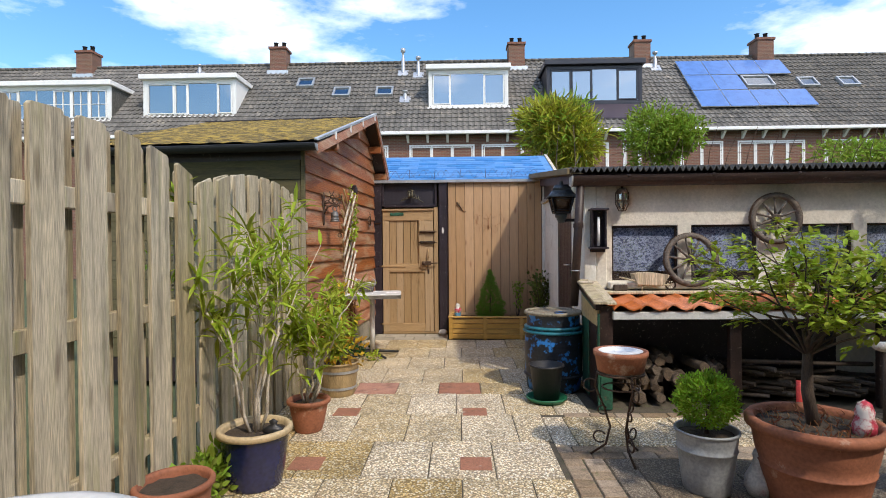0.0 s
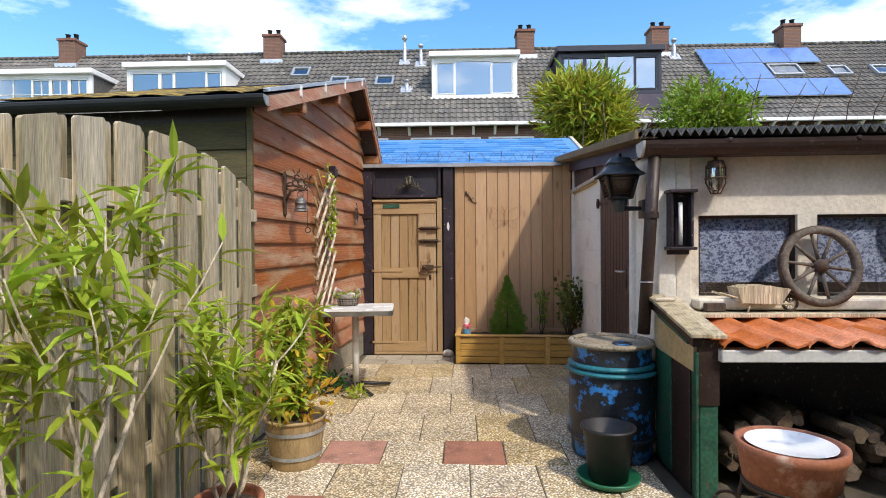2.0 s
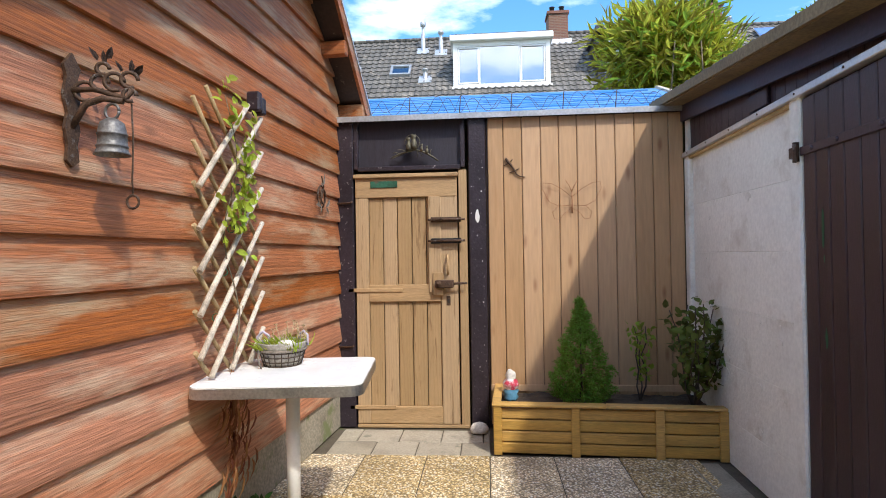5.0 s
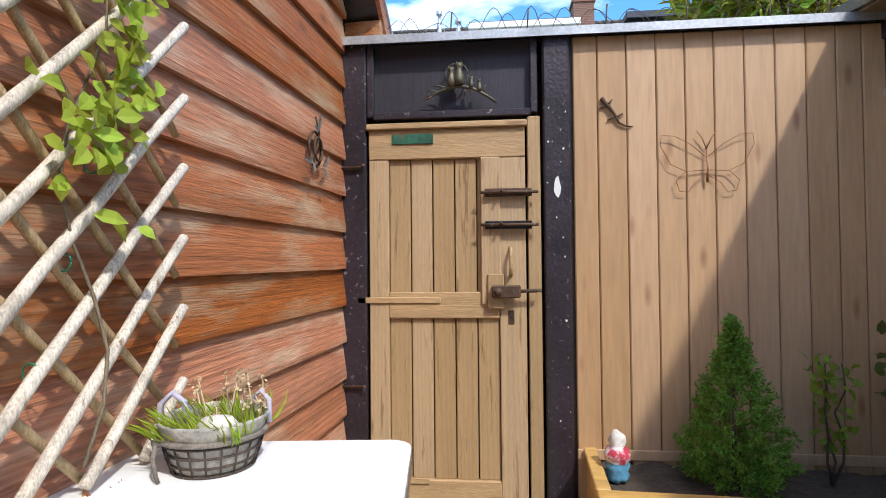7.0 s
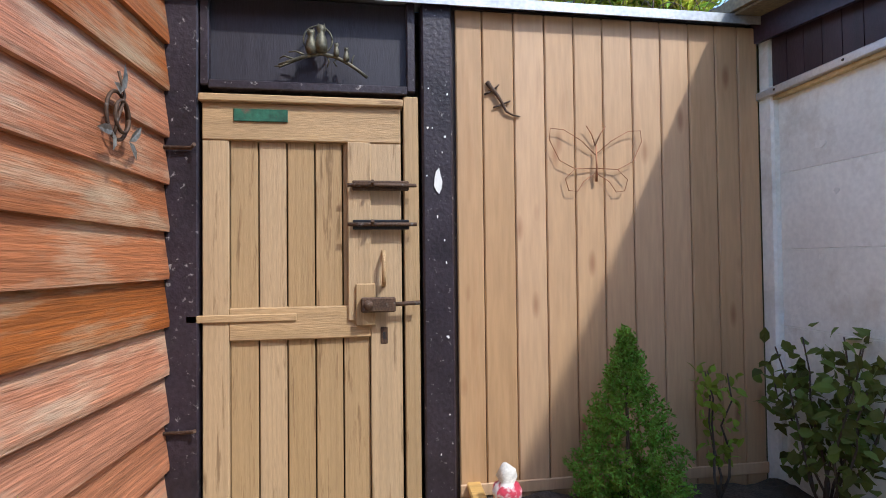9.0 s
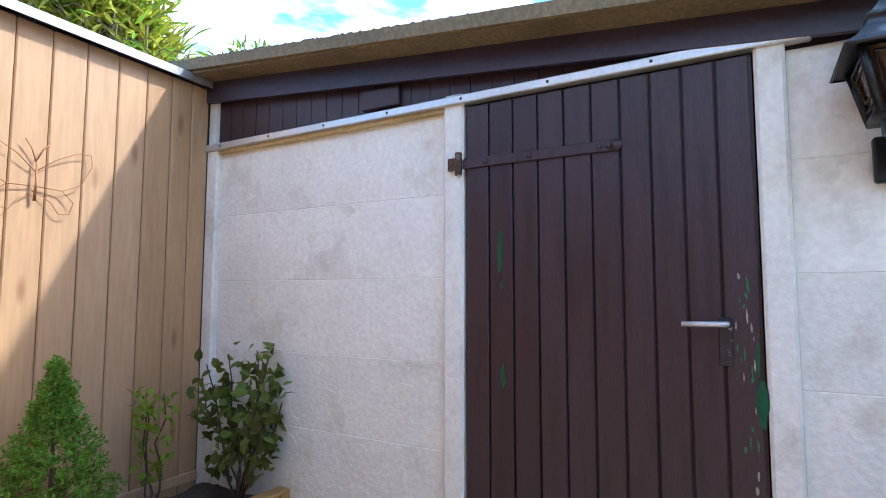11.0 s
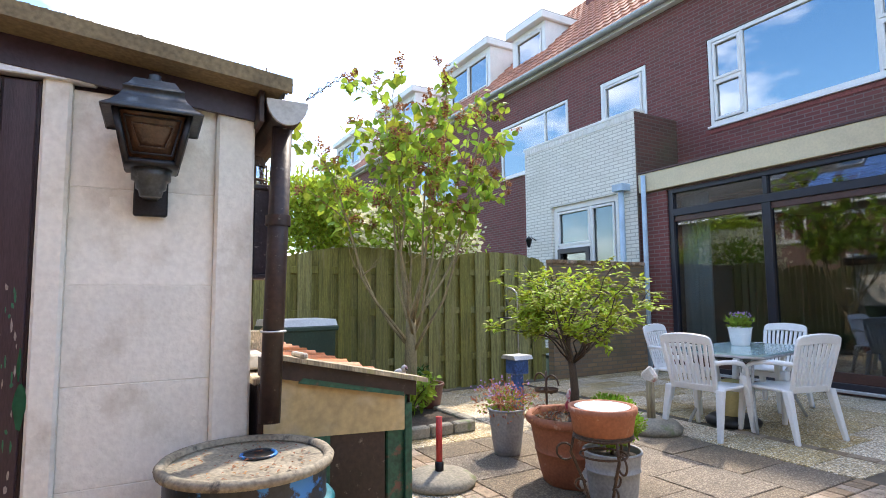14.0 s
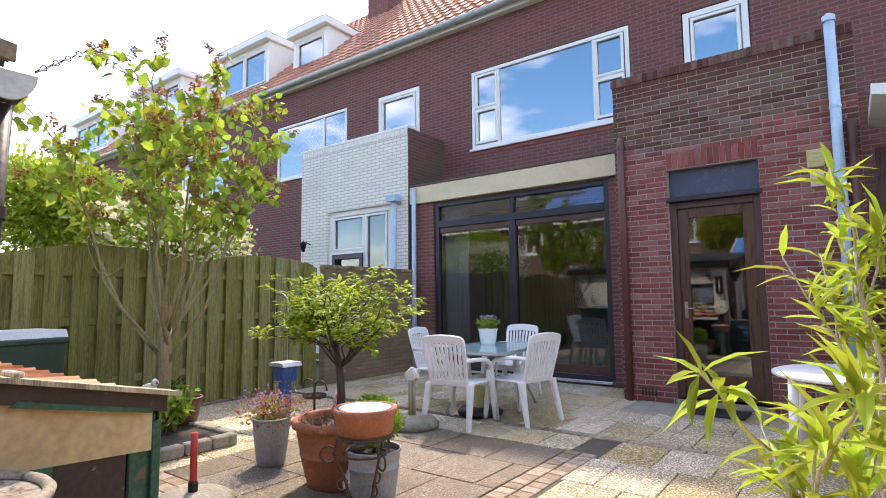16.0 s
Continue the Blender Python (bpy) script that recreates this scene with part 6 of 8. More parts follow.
def square_shell(prof):
    """A four-sided turned shell: (half width, height)."""
    return moved(lathe([(w * math.sqrt(2), z) for w, z in prof], 4), SQ)


part("back_plate", box(-.0, .03, -.055, .055, 0.0, .13, .006), M["blackiron"], la)
part("arm", box(-.16, .0, -.028, .028, .055, .085, .008), M["blackiron"], la)
part("base_cup", lathe([(0, .045), (.034, .045), (.038, .065), (.046, .07), (.05, .095), (.06, .10), (.062, .14), (.05, .145), (0, .145)], 22, None, (-.15, 0, 0)), M["lamphood"], la)
part("glass", square_shell([(.0, .148), (.070, .148), (.103, .30)]), M["amber"], la, "dark smoked glass")
for sx in (-1, 1):
    for sy in (-1, 1):
        part("rib", tube([(-.15 + sx * .072, sy * .072, .142), (-.15 + sx * .108, sy * .108, .31)], .011, 6), M["blackiron"], la)
part("lower_rim", square_shell([(.0, .136), (.078, .136), (.082, .15), (.074, .158)]), M["blackiron"], la)
for turn in range(4):
    fm = Matrix.Translation((-.15, 0, 0)) @ pose(0, 0, 0, 0, 0, turn * 90)
    for f in (.0, .022):
        lo, hi = .172 + f, .285 - f
        wl_, wh_ = .058 - f, .082 - f
        xo = lambda z: .070 + (z - .148) * .217 + .003
        fr_ = [(xo(lo), -wl_, lo), (xo(lo), wl_, lo), (xo(hi), wh_, hi), (xo(hi), -wh_, hi), (xo(lo), -wl_, lo)]
        part("glazing_bar", moved(tube(fr_, .0045 if not f else .003, 5), fm), M["iron"] if f else M["blackiron"], la)
part("hood", square_shell([(.142, .297), (.147, .302), (.120, .325), (.098, .352), (.084, .382), (.090, .384), (.090, .389), (.076, .40), (.064, .42), (.060, .426), (.0, .43)]), M["lamphood"], la, "grey worn flared metal hood")
part("eaves_panel", square_shell([(.147, .300), (.100, .306)]), M["blackiron"], la)
part("finial", lathe([(.022, .425), (.022, .445), (.018, .455), (.019, .462), (.0, .468)], 14, None, (-.15, 0, 0)), M["lamphood"], la)

# ---- things on the front of the slab shed ----
FR = RS @ pose(0, 0, 0)
cb = thing("candle_box", FR @ pose(.10, .0, 1.30), "dark wooden wall box with a white tube light", "wall box")
part("back", box(-.06, .08, -.015, .0, 0, .4, .004), M["blackwood"], cb)
part("roof", box(-.075, .095, -.12, .0, .39, .41, .004), M["blackwood"], cb)
part("shelf", box(-.075, .095, -.11, .0, .03, .05, .004), M["blackwood"], cb)
for x in (-.06, .064):
    part("side", box(x, x + .016, -.09, -.015, .05, .39, .003), M["blackwood"], cb)
part("tube", tube([(.01, -.055, .06), (.01, -.055, .33)], .013, 10), M["enamel"], cb, "white tube")
bh = thing("bulkhead_lamp", FR @ pose(.33, .02, 1.70), "caged glass bulkhead lamp on the white front", "lamp")
part("cap", lathe([(0, .2), (.045, .19), (.055, .16), (.055, .145)], 18, None, (0, -.07, 0)), M["iron"], bh)
part("globe", lathe([(.045, .15), (.05, .08), (.04, .02), (.02, .0), (0, -.003)], 18, None, (0, -.07, 0)), M["glassb"], bh, "clear glass globe")
part("bulb", lathe([(0, .03), (.02, .05), (.022, .08), (.012, .12), (0, .13)], 12, None, (0, -.07, 0)), M["enamel"], bh)
for a in (0, 90):
    c, s = math.cos(radians(a)) * .06, math.sin(radians(a)) * .06
    part("cage_bar", tube([(c, -.07 + s, .16), (c, -.07 + s, .05), (c * .5, -.07 + s * .5, -.015), (-c * .5, -.07 - s * .5, -.015), (-c, -.07 - s, .05), (-c, -.07 - s, .16)], .005, 6), M["iron"], bh)
part("cage_ring", ring((0, -.07, .08), .062, .005, "z", 22, 6), M["iron"], bh)
part("mount", tube([(0, -.07, .2), (0, -.05, .26), (0, .0, .27)], .012, 8), M["iron"], bh)


def wheel(m, r, spokes, label):
    w = thing("wagon_wheel", m, label, "wheel", "old wagon wheels")
    part("rim", lathe([(r - .045, -.02), (r - .004, -.02), (r - .004, .02), (r - .045, .02), (r - .045, -.02)], 40), M["oldwood"], w)
    part("tyre", lathe([(r - .004, -.017), (r + .002, -.017), (r + .002, .017), (r - .004, .017)], 40), M["iron"], w, "rusty iron tyre")
    part("hub", lathe([(0, -.045), (.025, -.045), (.042, -.02), (.045, 0), (.042, .02), (.025, .045), (0, .045)], 18), M["barkd"], w)
    for i in range(spokes):
        a = 2 * math.pi * i / spokes
        part("spoke", tube([(math.cos(a) * .04, math.sin(a) * .04, 0), (math.cos(a) * (r - .03), math.sin(a) * (r - .03), 0)], .0115, 8, None, .009), M["oldwood"], w)
    return w


wheel(pose(2.31, 5.37, 1.225, 82, 8, 0), .25, 10, "grey weathered wagon wheel leaning against the window")
wheel(pose(3.10, 5.40, 1.60, 90, 15, 0), .238, 10, "old wagon wheel hung on the white wall")
wb = thing("toy_wheelbarrow", pose(1.92, 5.36, .946), "miniature wooden wheelbarrow on the shelf", "ornament")
tray = bmesh.new()
for q in (((-.12, .06), (-.105, .06), (-.135, .155), (-.15, .155)), ((.095, .055), (.11, .055), (.17, .145), (.155, .145)), ((-.12, .05), (.11, .045), (.105, .062), (-.115, .066))):
    prism(q, -.06, .06, "y", tray)
for sy in (-.067, .055):
    prism([(-.12, .06), (.11, .05), (.17, .14), (.05, .165), (-.08, .165), (-.15, .15)], sy, sy + .012, "y", tray)
part("tray", tray, M["fence"], wb, "weathered grey hollow tray")
for s in (-.05, .05):
    part("handle", tube([(.2, s * .5, .05), (0, s, .055), (-.18, s, .10), (-.25, s, .12)], .007, 6), M["fence"], wb)
    part("leg", tube([(-.06, s, .06), (-.08, s, 0.0)], .006, 6), M["fence"], wb)
part("wheel", moved(lathe([(.035, -.008), (.05, -.008), (.05, .008), (.035, .008), (.035, -.008)], 18), pose(.2, 0, .05, 90)), M["barkd"], wb)
for i in range(4):
    a = math.pi * i / 4
    part("spoke", tube([(.2 - math.cos(a) * .045, 0, .05 - math.sin(a) * .045), (.2 + math.cos(a) * .045, 0, .05 + math.sin(a) * .045)], .004, 5), M["barkd"], wb)
solo("wood_block", box(-.06, .06, -.03, .03, 0, .055, .006), M["barkd"], "small dark block of wood on the shelf", "block", pose(1.66, 5.36, .946))
pot("shelf_pot", pose(3.15, 5.38, .946), "brown glazed pot on the window shelf", M["redpipe"], .085, .115, .15, .012)
solo("wind_feather", box(-.13, .0, -.012, .012, 0, .02, .005), M["stick"], "short pale stick lying on the roof corner", "stick", pose(1.40, 5.30, 1.02, 0, 0, 5))

# ---- firewood ----
rng = random.Random(71)
lg = []
for k, (rr_, ln) in enumerate(((.045, .32), (.06, .34), (.035, .30), (.052, .36))):
    bm = tube([(0, -ln / 2, 0), (.004, 0, .006), (0, ln / 2, 0)], rr_, 9)
    for v in bm.verts:
        v.co += Vector((noise.noise(v.co * 30), 0, noise.noise(v.co * 27 + Vector((5, 0, 0))))) * .022
    me = bpy.data.meshes.new("log")
    bm.to_mesh(me)
    bm.free()
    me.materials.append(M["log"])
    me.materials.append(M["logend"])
    for f in me.polygons:
        f.material_index = 1 if len(f.vertices) > 4 else 0
    lg.append(me)
for i in range(150):
    x = rng.uniform(.18, 2.7)
    top = .42 - .12 * abs(x - .5) if x < 1.5 else .26 - .06 * (x - 1.5)
    layer = rng.uniform(.05, max(.1, top))
    ob = new("log", lg[i % 4])
    thin = x > 1.15
    ob.matrix_world = pose(1.33 + x, 4.83 + rng.uniform(.22, .42), layer, rng.uniform(-10, 10), rng.uniform(0, 180), rng.uniform(30, 80) if thin else rng.uniform(-12, 12)) @ Matrix.Diagonal((.38, 1.4, .38, 1) if thin else (.82, .85, .82, 1))
    tagged(ob, "split firewood log stacked in the log store", "log", "stacked firewood")

# ---- bird bath on a scrolled stand, zinc pot, big pot ----
bb = thing("plant_stand", pose(1.20, 3.80, 0) @ Matrix.Diagonal((.95, .95, .92, 1)), "rusty wrought-iron plant stand with scrolls", "stand")
part("top_ring", ring((0, 0, .60), .15, .008, "z", 30, 6), M["iron"], bb)
part("top_ring", ring((0, 0, .50), .12, .006, "z", 30, 6), M["iron"], bb)
for i in range(3):
    a = radians(40 + 120 * i)
    c, s = math.cos(a), math.sin(a)
    part("leg", tube([(c * .15, s * .15, .60), (c * .17, s * .17, .5), (c * .11, s * .11, .36), (c * .07, s * .07, .22), (c * .1, s * .1, .09), (c * .2, s * .2, .01)], .008, 7), M["iron"], bb)
    for z, r, w in ((.5, .045, .2), (.14, .04, .14), (.33, .03, .12)):
        t = ring((0, 0, 0), r, .006, "x", 18, 6, None, .5, 5.0)
        part("scroll", moved(t, Matrix.Translation((c * w, s * w, z)) @ pose(0, 0, 0, 0, 0, math.degrees(a) + 90)), M["iron"], bb)
part("plate", lathe([(0, .606), (.15, .606), (.155, .618), (0, .618)], 26), M["barkd"], bb)
bw_ = thing("terracotta_bowl", pose(1.20, 3.80, .569) @ Matrix.Scale(.93, 4), "shallow terracotta bowl used as a bird bath", "bowl")
part("body", lathe([(0, 0), (.155, 0), (.172, .10), (.182, .11), (.182, .14), (.165, .14), (.155, .11), (.14, .105)], 34), M["terra"], bw_)
part("dish", lathe([(0, .118), (.12, .12), (.142, .138), (.148, .138)], 34), M["enamel"], bw_, "white enamel dish with water")
zp = pot("zinc_pot", pose(1.55, 3.37, 0), "grey zinc bucket pot", M["zincpot"], .125, .165, .345, .01, bands=(.66,))
bx = thing("box_ball", pose(1.55, 3.37, .31), "clipped box shrub with bright green leaves", "shrub")
part("stem", tube([(0, 0, 0), (.01, 0, .16)], .014, 8, None, .008), M["barkd"], bx)
leafball(bx, "foliage", (0, 0, .195), (.172, .172, .15), 5200, .023, "boxleaf", 77, .62, .5, .5, .18)
hn = bmesh.new()
lathe([(0, 0), (.05, .0), (.075, .05), (.07, .1), (.04, .16), (.028, .2), (.034, .22), (.024, .25), (0, .26)], 16, hn)
solo("hen_statue", hn, M["stonew"], "small brown and white stone hen on the paving", "ornament", pose(1.80, 3.30, 0), smooth=True)
bg = pot("terracotta_tub", pose(2.04, 3.21, 0), "large terracotta tub with a rolled rim", M["terra"], .215, .30, .45, .036, bands=(.5,))
tree = thing("potted_tree", pose(2.04, 3.21, .40), "small spreading tree with light green leaves in a terracotta tub", "tree")
rng = random.Random(88)
tk = [(0, 0, 0), (-.03, .01, .2), (-.02, .02, .38), (.05, .0, .54), (.15, -.02, .66)]
part("trunk", tube(tk, .033, 10, None, .016), M["barkd"], tree)
fo = bmesh.new()
for i in range(34):
    a = i * 2.4 + rng.uniform(-.3, .3)
    b0 = Vector(tk[rng.randint(2, 4)])
    R = rng.uniform(.22, .68)
    e0 = Vector((math.cos(a) * R + .09, math.sin(a) * R * .9, rng.uniform(.66, 1.08) - max(0, R - .4) * .45))
    br = stem_path(rng, b0, e0, .03, 6)
    part("branch", tube(br, .0075, 6, None, .0025), M["barkd"], tree)
    for t in range(7):
        k = rng.uniform(2.2, 5)
        q0 = br[int(k)].lerp(br[min(5, int(k) + 1)], k % 1)
        d = Vector((e0.x * .7 + rng.uniform(-.8, .8), e0.y * .7 + rng.uniform(-.8, .8), rng.uniform(-.15, .3))).normalized()
        ln = rng.uniform(.1, .22)
        for j in range(17):
            f = rng.random()
            q = q0 + d * ln * f + rnd_dir(rng) * .018
            v = d + Vector((rng.uniform(-1, 1), rng.uniform(-1, 1), rng.uniform(-.35, .25)))
            leaf_shape(fo, q, v, (rng.uniform(-.3, .3), rng.uniform(-.3, .3), 1), rng.uniform(.032, .062), .027, .15)
tagged(part("foliage", fo, M["treeleaf"], tree), kind="stuff")
mo = bmesh.new()
for i in range(170):
    a, r = rng.uniform(0, 6.28), .3 * rng.random() ** .5
    leaf_shape(mo, (r * math.cos(a), r * math.sin(a), .02), rnd_dir(rng, .8), (1, 0, 0), rng.uniform(.03, .07), .012, .3)
solo("dry_moss", mo, M["brownflower"], "dry brown moss and grass on the soil of the tub", "moss", pose(2.04, 3.21, .40), kind="stuff")
gs = bmesh.new()
lathe([(0, 0), (.05, 0), (.055, .05), (.04, .09), (.045, .12), (.03, .16), (0, .18)], 14, gs)
solo("stone_figure", gs, M["gnomered"], "faded red and white stone figure in the tub", "ornament", pose(2.20, 3.07, .41), smooth=True)

# ---- right side of the garden ----
gp_ = pot("grey_pot", pose(2.80, 3.22, 0), "tall tapering grey zinc plant pot", M["zincpot"], .105, .145, .36, .012)
pk = thing("pink_plant", pose(2.80, 3.22, .33), "low trailing plant with pinkish leaves and violet flowers", "plant")
leafball(pk, "foliage", (0, 0, .08), (.30, .28, .15), 900, .028, "pinkleaf", 91, .2, .3, .5, .3)
leafball(pk, "new_leaves", (.0, 0, .06), (.22, .22, .1), 350, .03, "leaf", 93, .2, .3, .5, .3)
leafball(pk, "flowers", (.1, -.05, .15), (.3, .25, .1), 130, .022, "purple", 92, .3, .5, .8, .3)
rb = thing("umbrella_stand", pose(2.47, 4.03, 0), "round concrete parasol base with a red pole stub", "parasol base")
part("disc", lathe([(0, 0), (.24, 0), (.25, .03), (.2, .065), (.06, .085), (0, .085)], 30), M["conc"], rb)
part("pole", tube([(0, 0, .08), (0, 0, .44)], .022, 12), M["redp"], rb, "red painted steel pole")
part("collar", lathe([(.03, .08), (.03, .14), (.022, .145)], 14), M["blackiron"], rb)
wn_ = thing("wheelie_bin", pose(4.62, 4.45, 0, 0, 0, 8), "dark green wheelie bin with a pale lid", "bin")
part("body", prism([(-.22, 0), (.22, 0), (.28, .95), (-.28, .95)], -.3, .28, "y"), M["bin"], wn_)
part("lip", box(-.30, .30, -.33, .31, .93, .98, .012), M["bin"], wn_)
part("lid", prism([(-.28, .98), (.28, .98), (.24, 1.04), (-.24, 1.04)], -.32, .3, "y"), M["binlid"], wn_, "pale grey lid")
for x in (-.24, .24):
    part("wheel", moved(lathe([(0, -.03), (.1, -.03), (.1, .03), (0, .03)], 18), pose(x, .3, .1, 0, 90)), M["blackplastic"], wn_)

# lilac tree
li = thing("lilac_tree", pose(4.80, 3.06, 0), "multi-stemmed lilac with fading brown flower heads", "tree")
rng = random.Random(101)
part("trunk", tube([(0, 0, 0), (.012, .02, .35), (-.01, .03, .7), (.0, .02, 1.0)], .085, 12, None, .058), M["lilacbark"], li)
fo, fd, ff = bmesh.new(), bmesh.new(), bmesh.new()
ends = []
for i in range(13):
    a = 2.4 * i + rng.uniform(-.25, .25)
    R = rng.uniform(.3, 1.4)
    top = Vector((math.cos(a) * R * .9, math.sin(a) * R, 3.75 - .42 * R * rng.uniform(.4, 1.6) - rng.uniform(0, .5)))
    z0 = rng.uniform(.5, .95)
    br = [Vector((0, .02, z0)).lerp(top, f) + Vector((math.cos(a), math.sin(a), 0)) * .30 * R * math.sin(f * math.pi) * (1 - f) + Vector((rng.uniform(-.03, .03), rng.uniform(-.03, .03), 0)) for f in (0, .12, .26, .4, .55, .7, .85, 1)]
    part("limb", tube(br, .019, 8, None, .006), M["lilacbark"], li)
    for j in range(10):
        k = rng.randint(3, 7)
        q = br[k] + Vector((math.cos(a) * rng.uniform(-.1, .4) + rng.uniform(-.25, .25), math.sin(a) * rng.uniform(-.1, .4) + rng.uniform(-.25, .25), rng.uniform(.1, .42)))
        tw = stem_path(rng, br[k], q, .03, 4)
        part("twig", tube(tw, .006, 5, None, .003), M["lilacbark"], li)
        ends.append(tw)
    ends.append(br[4:])
for n, tw in enumerate(ends):
    if tw[3].z < 2.0:
        continue
    for j in range(rng.randint(8, 15)):
        q = tw[1].lerp(tw[3], rng.random() ** .6) + rnd_dir(rng) * .09
        leaf_shape(fd if rng.random() < .5 else fo, q, rnd_dir(rng, -.45), rnd_dir(rng, 1.2), rng.uniform(.09, .15), .088, .25)
    if rng.random() < .75:
        d = rnd_dir(rng, .5)
        for j in range(60):
            f = rng.random()
            leaf_shape(ff, tw[3] + d * (.05 + f * .17) + rnd_dir(rng) * .055 * (1 - f * .7), rnd_dir(rng, .2), (0, 0, 1), .03, .026)
tagged(part("foliage", fo, M["leafy"], li), kind="stuff")
tagged(part("old_foliage", fd, M["leaf"], li), kind="stuff")
tagged(part("blossom", ff, M["brownflower"], li), kind="stuff")

# raised bed
bd = thing("planting_bed", pose(3.58, 3.02, 0), "low planting bed edged with stone blocks", "bed")
for i in range(4):
    part("edging", box(-.05, .05, .02 + i * .24, .24 + i * .24, 0, .1, .012), M["conc"], bd)
for i in range(6):
    part("edging", box(.06 + i * .26, .30 + i * .26, -.05, .05, 0, .1, .012), M["conc"], bd)
part("soil", box(.05, 1.62, .05, 1.0, .0, .07), M["soil"], bd)
bush(pose(4.25, 3.35, .06), "bed_plant", "leafy perennial with broad leaves in the bed", .42, .3, 240, .1, "leaf", 111, 7, "plant")
bush(pose(4.95, 2.95, .06), "bed_plant", "small green perennial under the lilac", .35, .3, 240, .08, "leafd", 112, 7, "plant")
pot("brown_pot", pose(4.42, 3.05, .07), "brown glazed pot standing in the bed", M["redpipe"], .11, .15, .26, .018)
# blue ornament post, iron hook, scroll stand
bo = thing("lantern_post", pose(3.92, 2.25, 0), "blue and grey square lantern ornament on a post", "ornament")
part("post", box(-.05, .05, -.05, .05, 0, .42, .008), M["bluep"], bo)
part("body", box(-.09, .09, -.09, .09, .42, .58, .012), M["bluep"], bo)
part("cap", prism([(-.13, .58), (.13, .58), (.10, .62), (-.10, .62)], -.12, .12, "y"), M["zinc"], bo)
hk = thing("shepherd_hook", pose(4.15, 2.05, 0), "steel garden hook with a hanging feeder ring", "hook")
part("pole", tube([(0, 0, 0), (0, 0, 1.2), (.02, 0, 1.3)], .008, 8), M["steel"], hk)
part("hook", ring((.14, 0, 1.2), .14, .012, "y", 18, 8, None, 1.2, 2.2), M["steel"], hk)
part("feeder_tray", lathe([(0, .98), (.1, .98), (.12, 1.0), (.1, 1.005)], 20, None, (.2, 0, 0)), M["blackiron"], hk)
part("feeder_rod", tube([(.2, 0, 1.0), (.2, 0, 1.22)], .006, 6), M["blackiron"], hk)
ss = thing("scroll_stand", pose(3.45, 2.25, 0), "rusty iron stand with heart-shaped scrolls", "stand")
part("stem", tube([(0, 0, 0), (0, 0, .5)], .012, 8), M["iron"], ss)
for s in (-1, 1):
    part("scroll", ring((s * .09, 0, .38), .09, .009, "y", 22, 7, None, 0 if s > 0 else math.pi, s * 4.6), M["iron"], ss)
    part("foot", tube([(0, 0, .06), (s * .12, .02, .0)], .009, 6), M["iron"], ss)
part("tray", lathe([(.05, .3), (.11, .3), (.12, .33)], 20), M["iron"], ss)

# ---- patio set ----
pt_ = thing("patio_table", pose(2.46, .50, 0, 0, 0, -82.5) @ Matrix.Diagonal((1.08, .97, 1, 1)), "rectangular patio table with a frosted sea-green glass top", "table")
outl = []
for cx, cy, a0 in ((.52, .34, 0), (-.52, .34, 90), (-.52, -.34, 180), (.52, -.34, 270)):
    outl += [(cx + .1 * math.cos(radians(a0 + i * 18)), cy + .1 * math.sin(radians(a0 + i * 18))) for i in range(6)]
part("glass_top", prism(outl, .70, .715, "z"), M["tableglass"], pt_)
fr = tube([(x * .97, y * .97, .69) for x, y in outl] + [(outl[0][0] * .97, outl[0][1] * .97, .69)], .016, 8)
part("frame", fr, M["zinc"], pt_)
for x in (-.45, .45):
    for y in (-.28, .28):
        part("leg", tube([(x * 1.05, y * 1.05, .68), (x * .85, y * .85, .45), (x * .95, y * .95, .2), (x * 1.15, y * 1.15, .012)], .015, 8), M["zinc"], pt_)


